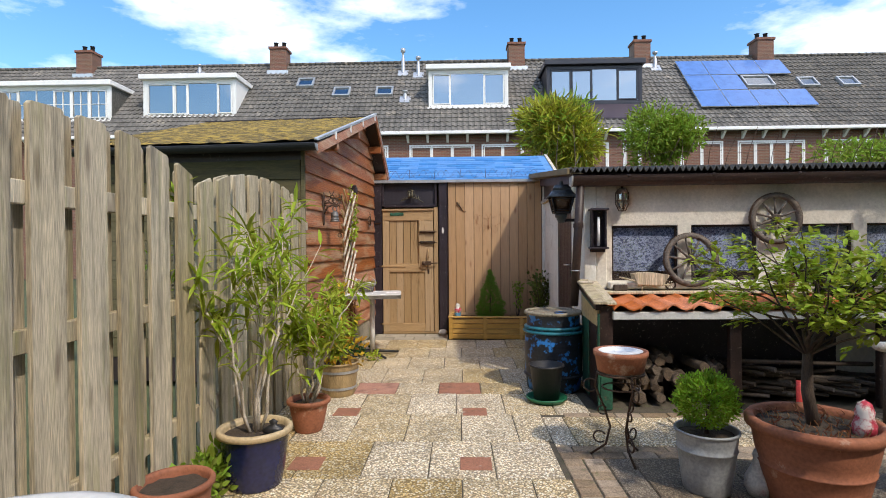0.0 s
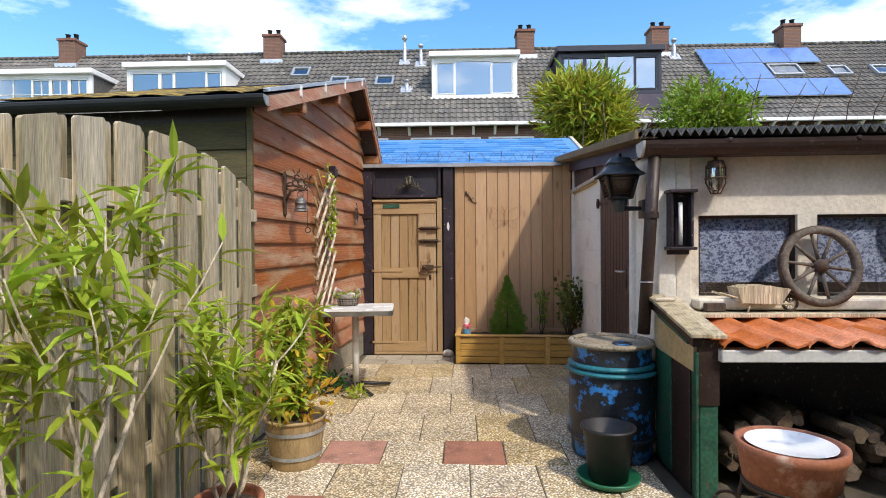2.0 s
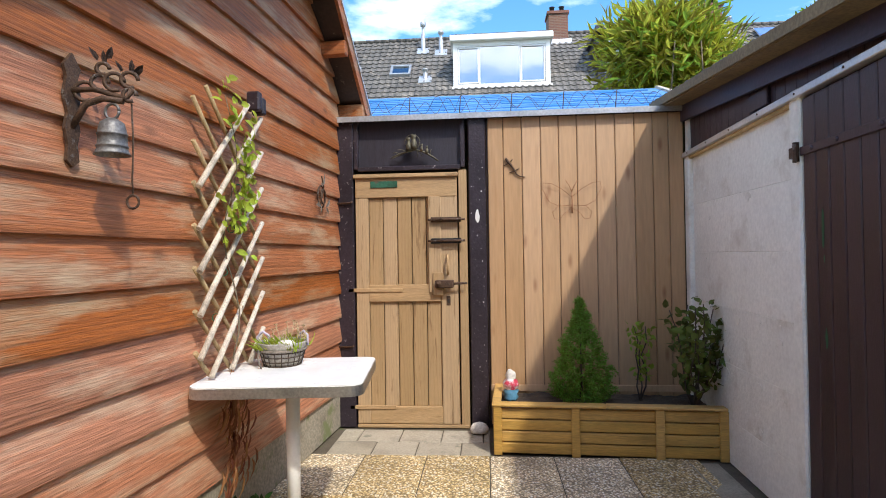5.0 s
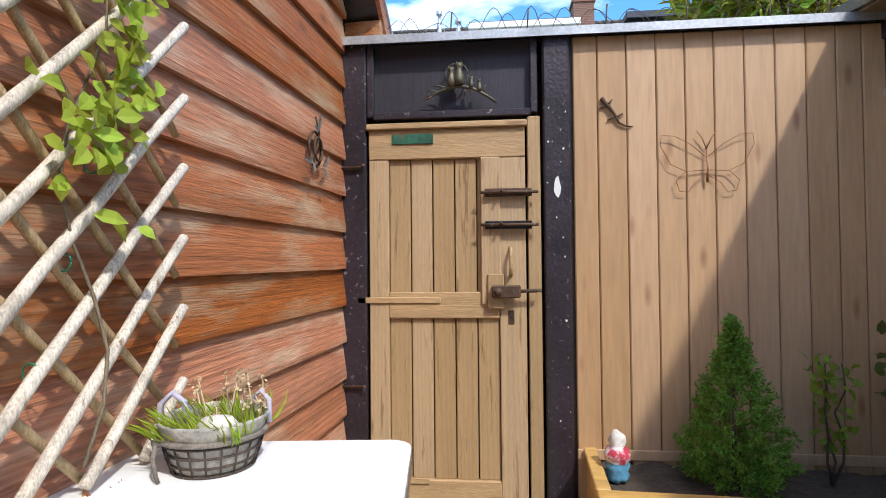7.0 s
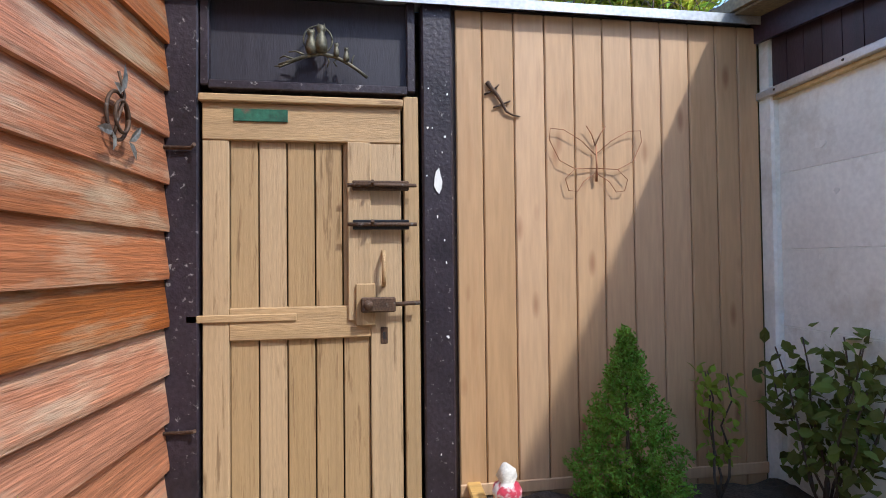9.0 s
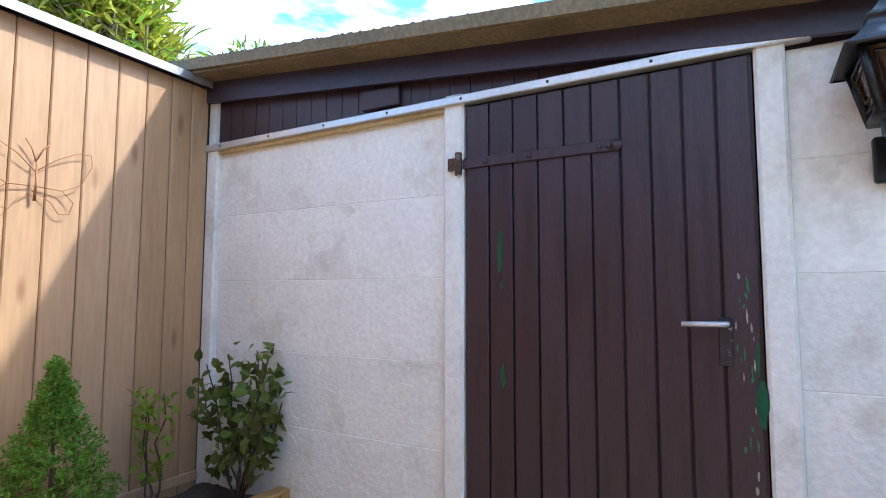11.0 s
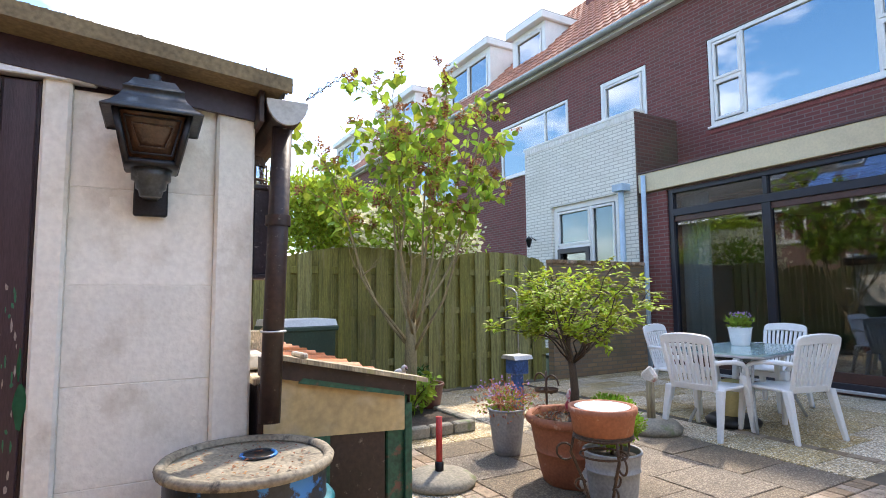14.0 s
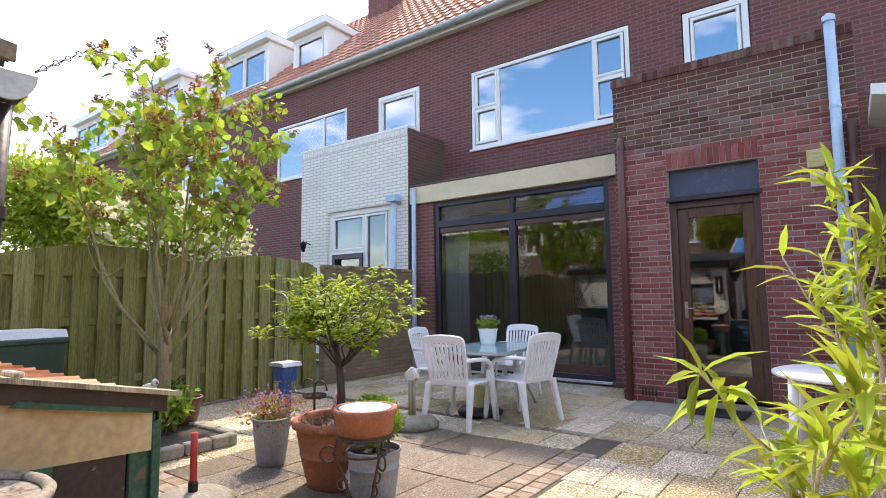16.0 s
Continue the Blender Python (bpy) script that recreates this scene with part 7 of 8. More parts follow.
def chair():
    c = thing("garden_chair", pose(0, 0, 0), "white moulded plastic armchair with a slatted back", "chair", "patio chairs")
    outl = [(-.215, -.23), (.215, -.23), (.235, -.1), (.245, .1), (.23, .22), (.19, .25), (-.19, .25), (-.23, .22), (-.245, .1), (-.235, -.1)]
    part("seat", bevel(prism(outl, .405, .43, "z"), .007), M["plasticw"], c)
    part("seat_skirt", bevel(prism([(-.2, .215), (.2, .215), (.2, .24), (-.2, .24)], .355, .404, "z"), .005), M["plasticw"], c)
    lean = Matrix.Translation((0, -.225, .42)) @ pose(0, 0, 0, 15)
    for sx in (-1, 1):
        part("back_stile", moved(bevel(prism([(sx * .175, -.02), (sx * .215, -.02), (sx * .245, .42), (sx * .205, .42)], -.012, .014, "y"), .006), lean), M["plasticw"], c)
    top = [(-.245, .42), (-.205, .41), (0, .425), (.205, .41), (.245, .42), (.235, .47), (.20, .492), (.1, .505), (0, .51), (-.1, .505), (-.20, .492), (-.235, .47)]
    part("top_rail", moved(bevel(prism(top, -.012, .014, "y"), .006), lean), M["plasticw"], c)
    part("low_rail", moved(bevel(prism([(-.178, -.015), (.178, -.015), (.18, .045), (-.18, .045)], -.010, .012, "y"), .005), lean), M["plasticw"], c)
    for i in range(8):
        f = -1 + 2 * (i + .5) / 8
        part("slat", moved(prism([(f * .168 - .013, .045), (f * .168 + .013, .045), (f * .20 + .013, .418), (f * .20 - .013, .418)], -.006, .008, "y"), lean), M["plasticw"], c)
    for sx in (-1, 1):
        arm = tube([(sx * .225, -.285, .655), (sx * .262, -.18, .662), (sx * .278, -.02, .652), (sx * .276, .10, .628), (sx * .262, .19, .575), (sx * .25, .225, .49)], .021, 8)
        part("armrest", arm, M["plasticw"], c)
        for ya, yb, zt in ((.225, .285, .52), (-.215, -.315, .43)):
            leg = bmesh.new()
            lo = [leg.verts.new((sx * .262 + x, yb + y, 0)) for x, y in ((-.02, -.02), (.02, -.02), (.02, .02), (-.02, .02))]
            hi = [leg.verts.new((sx * .235 + x, ya + y, zt)) for x, y in ((-.032, -.034), (.032, -.034), (.032, .034), (-.032, .034))]
            for i in range(4):
                leg.faces.new((lo[i], lo[(i + 1) % 4], hi[(i + 1) % 4], hi[i]))
            leg.faces.new(lo[::-1])
            leg.faces.new(hi)
            part("leg", bevel(leg, .008), M["plasticw"], c)
    return c


c1 = chair()
c1.matrix_world = pose(2.38, 1.25, 0, 0, 0, 186)
copy_thing(c1, pose(1.95, .74, 0, 0, 0, -104))
copy_thing(c1, pose(3.20, .46, 0, 0, 0, 100))
copy_thing(c1, pose(2.72, -.36, 0, 0, 0, -2))
wp = pot("white_flowerpot", pose(2.63, .30, .715), "square-shouldered white flowerpot on the patio table", M["enamel"], .088, .115, .19, .008)
vp = thing("potted_violets", pose(2.63, .30, .88), "leafy pot plant with pale violet flowers", "plant")
leafball(vp, "foliage", (0, 0, .07), (.13, .13, .08), 500, .05, "leaf", 121, .2, .8, .3, .2)
leafball(vp, "flowers", (0, 0, .15), (.13, .13, .03), 120, .02, "purple", 122, .3, .6, .9, .2)
pb = thing("umbrella_stand", pose(2.68, 1.66, 0), "rough stone parasol base with a wooden stub", "parasol base")
part("disc", lathe([(0, 0), (.26, 0), (.27, .05), (.22, .10), (.06, .12), (0, .12)], 30), M["conc"], pb)
part("post", tube([(0, 0, .1), (0, 0, .46)], .038, 10), M["fence"], pb)
part("knob", moved(box(-.07, .07, -.03, .03, -.07, .07, .02), Matrix.Translation((0, 0, .5)) @ pose(0, 0, 0, 0, 40, 0)), M["stonew"], pb)
yb_ = thing("umbrella_stand", pose(2.46, .76, 0), "dark round parasol foot with a yellow sleeve under the table", "parasol base")
part("disc", lathe([(0, 0), (.24, 0), (.25, .04), (.2, .08), (0, .09)], 28), M["blackplastic"], yb_)
part("sleeve", lathe([(.1, .08), (.095, .4), (.07, .42), (0, .42)], 20), M["yellow"], yb_)
wt = thing("white_side_table", pose(-.86, 1.2, 0) @ Matrix.Diagonal((1.22, 1.13, 1, 1)), "oval white plastic garden table", "table")
part("tabletop", moved(lathe([(0, .70), (.40, .70), (.43, .705), (.43, .725), (.40, .735), (0, .735)], 36), Matrix.Diagonal((.9, 1.1, 1, 1))), M["plasticw"], wt)
for x in (-.26, .26):
    for y in (-.3, .3):
        part("leg", tube([(x, y, .70), (x * 1.08, y * 1.08, .01)], .026, 9, None, .02), M["plasticw"], wt)
solo("folded_cover", lathe([(0, 0), (.05, .01), (.06, .08), (.03, .16), (0, .2)], 10), M["binlid"], "small folded pale cloth cover on the white table", "cloth", pose(-.95, 1.1, .735))
solo("door_mat", box(-.28, .28, -.2, .2, 0, .015, .004), M["blackplastic"], "black rubber door mat before the kitchen door", "mat", pose(.32, -.62, .012, 0, 0, -4))
gl_ = thing("bird_on_stake", pose(3.05, 4.05, 0), "pale wooden bird on a stake", "ornament")
part("stake", tube([(0, 0, 0), (0, 0, .62)], .012, 7), M["barkd"], gl_)
body = moved(lathe([(0, -.115), (.012, -.10), (.03, -.05), (.036, 0), (.03, .05), (.014, .08), (0, .085)], 14), pose(.0, 0, .665, 0, -82))
part("bird", body, M["stonew"], gl_)
part("head", moved(lathe([(0, -.03), (.02, -.018), (.026, 0), (.02, .018), (0, .03)], 12), Matrix.Translation((-.085, 0, .71))), M["stonew"], gl_)
part("beak", tube([(-.105, 0, .71), (-.15, 0, .703)], .007, 6, None, .002), M["barkd"], gl_)

# ---- wire and greenery beyond the walls ----
wr = thing("coiled_wire", pose(0, 8.86, 2.43), "thin coiled garden wire along the top of the wall", "wire")
rng = random.Random(131)
for k in range(2):
    pts = []
    for i in range(130):
        x = -1.05 + 2.5 * i / 129
        pts.append((x, .04 * math.cos(i * .62 + k) + .02 * k, .06 + (.06 + .05 * noise.noise(Vector((x * 2.3, k * 5, 1)))) * math.sin(i * .62 + k * 2 + 2.5 * noise.noise(Vector((x * 1.7, 0, k)))) + .02 * noise.noise(Vector((x * 3, k, 0)))))
    part("strand", tube(pts, .0019, 5), M["iron"], wr)
for i in range(7):
    x = -1.0 + i * .4
    part("stake", tube([(x, 0, -.01), (x + .01, 0, .13)], .004, 5), M["iron"], wr)
w2 = thing("roof_wire", pose(1.28, 5.37, 2.02), "thin wire stakes leaning along the edge of the corrugated roof", "wire")
rng = random.Random(141)
for i in range(9):
    f = i / 8
    part("chain_link", moved(ring((0, 0, 0), .009, .0018, "x" if i % 2 else "y", 12, 5), Matrix.Translation((-.085 + .065 * f, -.055 - .155 * f, .0 + .14 * f)) @ pose(0, 0, 0, 43)), M["iron"], w2)
part("chain_rod", tube([(-.085, -.05, -.01), (-.05, -.135, .07), (-.02, -.212, .142)], .0025, 6), M["zinc"], w2)
for i in range(13):
    x = .42 + i * .19 + rng.uniform(-.04, .04)
    tp3 = (x + rng.uniform(.02, .12), -.02 + rng.uniform(-.05, .03), rng.uniform(.28, .46))
    part("stake", tube([(x, .03, .02), ((x + tp3[0]) / 2 - .01, .02, tp3[2] * .5), tp3], .0028, 5), M["iron"], w2)
part("strand", tube([(i * .15, .01 + .015 * math.sin(i * 1.7), .2 + .02 * math.sin(i * 2.3)) for i in range(2, 20)], .0018, 5), M["iron"], w2)


def far_bush(m, name, label, rad, n, size, material, seed, width=.35, category="shrub", stems=5):
    b = thing(name, m, label, category)
    rng = random.Random(seed)
    for i in range(stems):
        a = rng.uniform(0, 6.28)
        part("stem", tube(stem_path(rng, (math.cos(a) * .1, math.sin(a) * .1, 0), (math.cos(a) * rad[0] * .6, math.sin(a) * rad[1] * .6, rad[3]), .08, 6), .02, 6, None, .008), M["bark"], b)
    bm = bmesh.new()
    for j in range(7):
        o = Vector((rng.uniform(-.5, .5) * rad[0], rng.uniform(-.5, .5) * rad[1], rad[3] + rng.uniform(-.45, .5) * rad[2]))
        s = rng.uniform(.45, .75)
        leafball(None, "", o, (rad[0] * s, rad[1] * s, rad[2] * s), n // 7, size, material, seed + j, .45, .2, width, .35, bm)
    tagged(part("foliage", bm, M[material], b), kind="stuff")
    # inner leaves in plain green; in brighter crowns their colour imitates inner shade
    leafball(b, "inner_foliage", (0, 0, rad[3]), (rad[0] * .8, rad[1] * .8, rad[2] * .8), n // 5, size, "leaf", seed + 9, .3, .2, width, .4)
    return b


far_bush(pose(2.28, 11.2, 0), "bamboo_clump", "yellow-green bamboo rising behind the felt roof", (.85, .75, .86, 3.64), 5200, .23, "bamboo", 201, .17, "bamboo", 8)
far_bush(pose(4.35, 11.4, 0), "laurel_bush", "round bright green bush behind the sheds", (.75, .7, .7, 3.45), 6500, .11, "leaf", 211)
far_bush(pose(8.1, 11.0, 0), "garden_shrub", "straggly leafy shrub beyond the shed roof", (1.6, .7, .35, 3.05), 1500, .13, "leaf", 221)
far_bush(pose(7.4, 3.2, 0), "privet_hedge", "yellow-green hedge beyond the board fence", (1.0, 1.6, 1.0, 2.2), 11000, .09, "leafy", 231, .5, "hedge")
vb_ = far_bush(pose(6.5, 2.2, 0), "viburnum", "viburnum with cream flower heads over the fence", (.7, .9, .5, 2.12), 2600, .08, "leaf", 241, .5)
leafball(vb_, "blossom", (-.1, 0, 2.2), (.8, 1.0, .5), 1700, .07, "whiteflower", 242, .8, .6, .9, .4)

# ---- the house: kitchen wing, sliding doors, upper floor ----
KY, SY, MY = -1.0, -1.84, -2.9
hs = thing("terraced_house", pose(0, 0, 0), "maroon brick terraced house with white upper windows and a flat-roofed wing", "house")
kitchen = part("kitchen_wall", wall_with_holes(-1.07, 1.46, 0.0, 3.98, KY - .28, KY - .004, [(-0.15, 0.83, 0.06, 2.80)]), M["joint"], hs)
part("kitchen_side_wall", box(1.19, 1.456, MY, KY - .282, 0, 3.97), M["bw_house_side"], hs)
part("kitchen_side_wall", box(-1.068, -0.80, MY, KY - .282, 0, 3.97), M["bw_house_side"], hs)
part("coping", box(-1.09, 1.48, KY - .30, KY + .014, 3.98, 4.085, 0.012), M["brickm"], hs)
for i in range(39):
    part("coping_brick", box(-1.07 + i * .065, -1.012 + i * .065, KY - .02, KY + .02, 3.975, 4.09, 0.006), M["brickm"], hs)
part("wing_roof", box(-0.8, 1.19, MY, KY - .28, 3.72, 3.78), M["corrug"], hs)
for i in range(15):
    part("lintel_brick", box(-0.15 + i * .0655, -0.09 + i * .0655, KY - .03, KY + .004, 2.81, 3.01, 0.005), M["brick"], hs)
part("fanlight_panel", box(-0.15, 0.83, KY - .14, KY - .10, 2.46, 2.80), M["fanlight"], hs, "dark blue panel over the door")
part("door_head", box(-0.17, 0.85, KY - .14, KY + .015, 2.40, 2.455, 0.006), M["blackwood"], hs)
dframe = bmesh.new()
for q in ((-0.15, -0.07, 0.06, 2.40), (0.75, 0.83, 0.06, 2.40), (-0.07, 0.75, 2.32, 2.40)):
    box(q[0], q[1], KY - .15, KY - .06, q[2], q[3], 0.006, dframe)
part("door_frame", dframe, M["brownframe"], hs)
kd = part("kitchen_door", box(-0.07, 0.75, KY - .13, KY - .09, 0.07, 0.36, 0.005), M["teak"], hs, "varnished brown door with a full glass pane")
for q in ((-0.07, 0.05, 0.36, 2.32), (0.64, 0.75, 0.36, 2.32), (0.05, 0.64, 2.20, 2.32)):
    part("stile", box(q[0], q[1], KY - .13, KY - .09, q[2], q[3], 0.005), M["teak"], kd)
pa = part("pane", box(0.045, 0.645, KY - .113, KY - .107, 0.355, 2.205), M["glassk"], kd)
part("lever_handle", tube([(0.70, KY - .09, 1.12), (0.70, KY - .04, 1.12), (0.60, KY - .04, 1.12)], 0.009, 8), M["steel"], kd, "steel lever handle")
part("handle_plate", box(0.68, 0.72, KY - .09, KY - .083, 1.0, 1.2, 0.003), M["steel"], kd)
part("door_step", box(-0.16, 0.84, KY - .2, KY + .02, 0.0, 0.06, 0.006), M["conc"], hs)
part("kitchen_inside", box(-0.79, 1.18, MY + .05, KY - .5, 0.0, 0.05), M["room"], hs)
part("kitchen_inside", box(-0.79, 1.18, MY + .02, MY + .05, 0.05, 2.9), M["room"], hs)
for x0, x1, z0, z1, mt in ((-0.755, -0.60, 2.61, 2.80, "yellow"), (-0.745, -0.62, 2.40, 2.55, "stonew")):
    v = part("wall_vent", box(x0, x1, KY - .02, KY + .03, z0, z1, 0.006), M[mt], hs, "square plastic wall vent")
    for j in range(4):
        part("louvre", box(x0 + .015, x1 - .015, KY + .03, KY + .038, z0 + .02 + j * (z1 - z0 - .03) / 4, z0 + .035 + j * (z1 - z0 - .03) / 4), M[mt], v)
for i in range(5):
    part("air_brick_slot", box(1.06 + i * .04, 1.08 + i * .04, KY - .005, KY + .004, 0.06, 0.16), M["blackplastic"], hs)
part("drainpipe", tube([(-0.88, KY + .07, 0.0), (-0.88, KY + .07, 4.14)], 0.05, 14), M["bluepipe"], hs, "pale blue-grey drainpipe")
part("pipe_cap", lathe([(0.06, 4.12), (0.06, 4.18), (0.0, 4.22)], 14, None, (-0.88, KY + .07, 0)), M["bluepipe"], hs)
for z in (1.2, 2.2, 3.2):
    part("pipe_clip", lathe([(0.056, z - .015), (0.056, z + .015)], 14, None, (-0.88, KY + .07, 0)), M["bluepipe"], hs)
part("drainpipe", tube([(1.37, KY + .05, 0.0), (1.37, KY + .05, 3.22), (1.37, KY + .02, 3.28), (1.37, KY - .05, 3.29)], 0.048, 14), M["redpipe"], hs, "brown-painted drainpipe")
part("pipe_collar", lathe([(0.062, 3.14), (0.062, 3.2)], 14, None, (1.37, KY + .05, 0)), M["redpipe"], hs)
part("drainpipe", tube([(-1.0, KY + .05, 0.0), (-1.0, KY + .05, 3.05)], 0.045, 12), M["redpipe"], hs)
# sliding doors
lower = part("garden_wall_low", wall_with_holes(1.46, 5.64, 0.0, 3.0, SY - .25, SY, [(1.86, 5.10, 0.05, 2.99)]), M["bw_house"], hs)
part("roof_edge", box(1.47, 5.62, SY - .28, SY + .06, 3.02, 3.34, 0.008), M["cream"], hs, "cream roof edge board")
part("roof_trim", box(1.47, 5.62, SY - .28, SY + .075, 3.34, 3.37, 0.004), M["brownframe"], hs)
part("wing_roof", box(1.46, 5.62, MY, SY - .25, 3.2, 3.3), M["corrug"], hs)
slide = part("sliding_door", box(1.86, 1.95, SY - .14, SY - .03, .05, 2.99, .006), M["navy"], hs, "dark-framed glass sliding doors")
for q in ((5.01, 5.10, 0.05, 2.99), (1.95, 5.01, 2.92, 2.99), (1.95, 5.01, 0.05, 0.13), (1.95, 5.01, 2.54, 2.66), (3.44, 3.56, 0.13, 2.54), (3.47, 3.53, 2.66, 2.92)):
    part("frame_bar", box(q[0], q[1], SY - .14, SY - .03, q[2], q[3], 0.006), M["navy"], slide)
for a, b, z0, z1 in ((1.95, 3.44, .13, 2.54), (3.56, 5.01, .13, 2.54), (1.95, 3.47, 2.66, 2.92), (3.53, 5.01, 2.66, 2.92)):
    gl = part("pane", box(a, b, SY - .088, SY - .082, z0, z1), M["glassk"], slide)
    gl.visible_shadow = False
    if z0 < 1:
        part("rail", box(a, b, SY - .12, SY - .06, z1 - .09, z1, 0.004), M["brownframe"], slide)
        part("rail", box(a, b, SY - .12, SY - .06, z0, z0 + .13, 0.004), M["brownframe"], slide)
part("track", box(1.90, 5.05, SY - .06, SY + .03, 0.02, 0.055, 0.004), M["alu"], hs)
# living room behind the glass
part("room_floor", box(1.2, 5.5, SY - 5.0, SY - .26, -0.01, 0.05), M["teak"], hs)
part("room_wall", box(1.2, 5.6, SY - 5.1, SY - 5.0, 0, 3.0), M["room"], hs)
part("room_wall", box(5.5, 5.6, SY - 5.0, SY - .26, 0, 3.0), M["room"], hs)
part("room_wall", box(1.1, 1.2, SY - 5.0, SY - .26, 0, 3.0), M["room"], hs)
part("room_ceiling", box(1.2, 5.5, SY - 5.0, SY - .26, 2.95, 3.05), M["white"], hs)
cu = bmesh.new()
pts = [(4.55 + i * 0.028, SY - .32 + 0.035 * math.sin(i * 1.9)) for i in range(19)]
for i in range(18):
    q = [cu.verts.new((p[0], p[1], z)) for z in (0.1, 2.9) for p in (pts[i], pts[i + 1])]
    cu.faces.new((q[0], q[1], q[3], q[2]))
bmesh.ops.remove_doubles(cu, verts=cu.verts[:], dist=1e-4)
bmesh.ops.solidify(cu, geom=cu.faces[:], thickness=0.006)
part("curtain", cu, M["curtain"], hs, "pale green pleated curtain", smooth=True)
# upper floor
up = part("upper_wall", wall_with_holes(-2.5, 30.0, 2.9, 6.85, MY - .28, MY, [(1.78, 4.95, 4.17, 5.78), (6.26, 7.5, 4.3, 5.86), (0.04, 0.98, 4.0, 5.68), (8.5, 11.2, 4.4, 5.88), (13.5, 16.2, 4.4, 5.88), (17.3, 18.4, 4.4, 5.88)]), M["bw_house"], hs)
window(hs, "window", 1.80, 4.93, 4.19, 5.76, MY, [(0.18, (0.5,), True), (0.64, (), False), (0.18, (0.5,), True)], 0.07, sill=True, back=M["room"])
window(hs, "window", 6.28, 7.48, 4.3, 5.84, MY, [(1, (), True)], 0.09, back=M["curtain"])
window(hs, "window", 0.06, 0.96, 4.0, 5.66, MY, [(1, (), True)], 0.09, back=M["room"])
window(hs, "window", 8.52, 11.18, 4.42, 5.86, MY, [(0.3, (), False), (0.7, (), False)], 0.07, back=M["curtain"])
window(hs, "window", 13.52, 16.18, 4.42, 5.86, MY, [(0.3, (), False), (0.7, (), False)], 0.07, back=M["curtain"])
window(hs, "window", 17.3, 18.4, 4.42, 5.86, MY, [(1, (), True)], 0.07, back=M["curtain"])
part("window_lintel", box(1.70, 5.03, MY - .02, MY + .012, 4.06, 4.14, 0.004), M["brick"], hs)
ge = [(MY + .22 + 0.09 * math.cos(math.pi * (1 + i / 10)), 6.86 + 0.1 * math.sin(math.pi * (1 + i / 10))) for i in range(11)]
part("gutter", prism(ge, -2.5, 30, "x"), M["zinc"], hs, "grey zinc gutter")
part("eaves_board", box(-2.5, 30, MY, MY + .15, 6.72, 6.85), M["white"], hs)
part("roof", tiled_slope(-2.5, 30, (MY + .2, 6.86), (MY - 4.3, 11.2), 0.25, 17), M["redroof"], hs, "orange-red pantile roof")["kind"] = "stuff"
part("roof_boarding", prism([(MY + .15, 6.80), (MY - 4.3, 11.12), (MY - 8.8, 6.8)], -2.4, 29.9, "x"), M["darkwood"], hs)
part("party_wall", box(-2.5, 29, MY - 8.6, MY - 5.2, 0, 6.8), M["bw_house"], hs)
part("lower_wall", box(-2.5, -1.07, MY - .28, MY, 0, 2.9), M["bw_house"], hs)
part("lower_wall", box(8.7, 30, MY - .28, MY, 0, 2.9), M["bw_house"], hs)
ch = part("chimney", box(10.2, 11.1, -7.0, -6.2, 9.6, 12.0, 0.02), M["bw_house"], hs)
part("chimney_cap", box(10.15, 11.15, -7.05, -6.15, 12.0, 12.12, 0.01), M["conc"], ch)


def dormer(parent, x0, x1, y, z0, z1, deep, cols, frame, cheek, face=1, muntins=(0, 0), glassm=None, over=0.18):
    """A flat-roofed dormer whose windows face +y or -y."""
    s = face
    yb = y - s * deep
    a, b = sorted((y - s * .02, yb))
    d = part("dormer", wall_with_holes(x0, x1, z0, z1, *sorted((y - s * .02, y - s * .12)), [(x0 + .12, x1 - .12, z0 + .1, z1 - .12)]), frame, parent)
    for xa in (x0, x1 - .08):
        part("cheek", box(xa, xa + .08, *sorted((y - s * .12, yb)), z0, z1), cheek, d)
    part("roof", box(x0 - over * .6, x1 + over * .6, *sorted((y + s * over, yb)), z1, z1 + .22, 0.02), frame, d)
    part("roof_felt", box(x0 - over * .5, x1 + over * .5, *sorted((y + s * over * .9, yb)), z1 + .22, z1 + .24), M["corrug"], d)
    part("sill_board", box(x0 - .05, x1 + .05, *sorted((y + s * .08, y - s * .05)), z0 - .06, z0 + .05, 0.01), frame, d)
    w = window(parent, "dormer_window", x0 + .12, x1 - .12, z0 + .1, z1 - .12, y - s * .03, cols, 0.05, frame, glassm or M["glassb"], face, 0.08, False, muntins, M["room"])
    return d


dormer(hs, 10.4, 11.9, -3.9, 7.85, 8.95, 2.6, [(1, (), True)], M["white"], M["white"], 1, (0, 0))
dormer(hs, 12.8, 15.4, -3.7, 7.75, 9.15, 2.6, [(1, (), True), (1, (), True)], M["white"], M["white"], 1)
dormer(hs, 18.0, 21.6, -3.7, 7.85, 9.4, 2.6, [(1, (), True), (1, (), True), (1, (), True)], M["white"], M["white"], 1)
dormer(hs, 24.0, 27.6, -3.7, 7.85, 9.4, 2.6, [(1, (), True), (1, (), True), (1, (), True)], M["white"], M["white"], 1)

# ---- neighbour's white-painted brick wing and boundary wall ----
ww = thing("brick_wing", pose(0, 0, 0), "neighbour's white-painted brick wing with flat parapet", "house wing")
part("front_wall", wall_with_holes(5.66, 8.75, 0, 4.5, -2.03, -1.78, [(6.1, 7.9, 1.2, 3.1)]), M["bw_white"], ww)
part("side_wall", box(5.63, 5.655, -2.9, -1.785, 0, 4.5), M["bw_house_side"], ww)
part("coping", box(5.63, 8.78, -2.05, -1.76, 4.5, 4.56, 0.01), M["brickw"], ww)
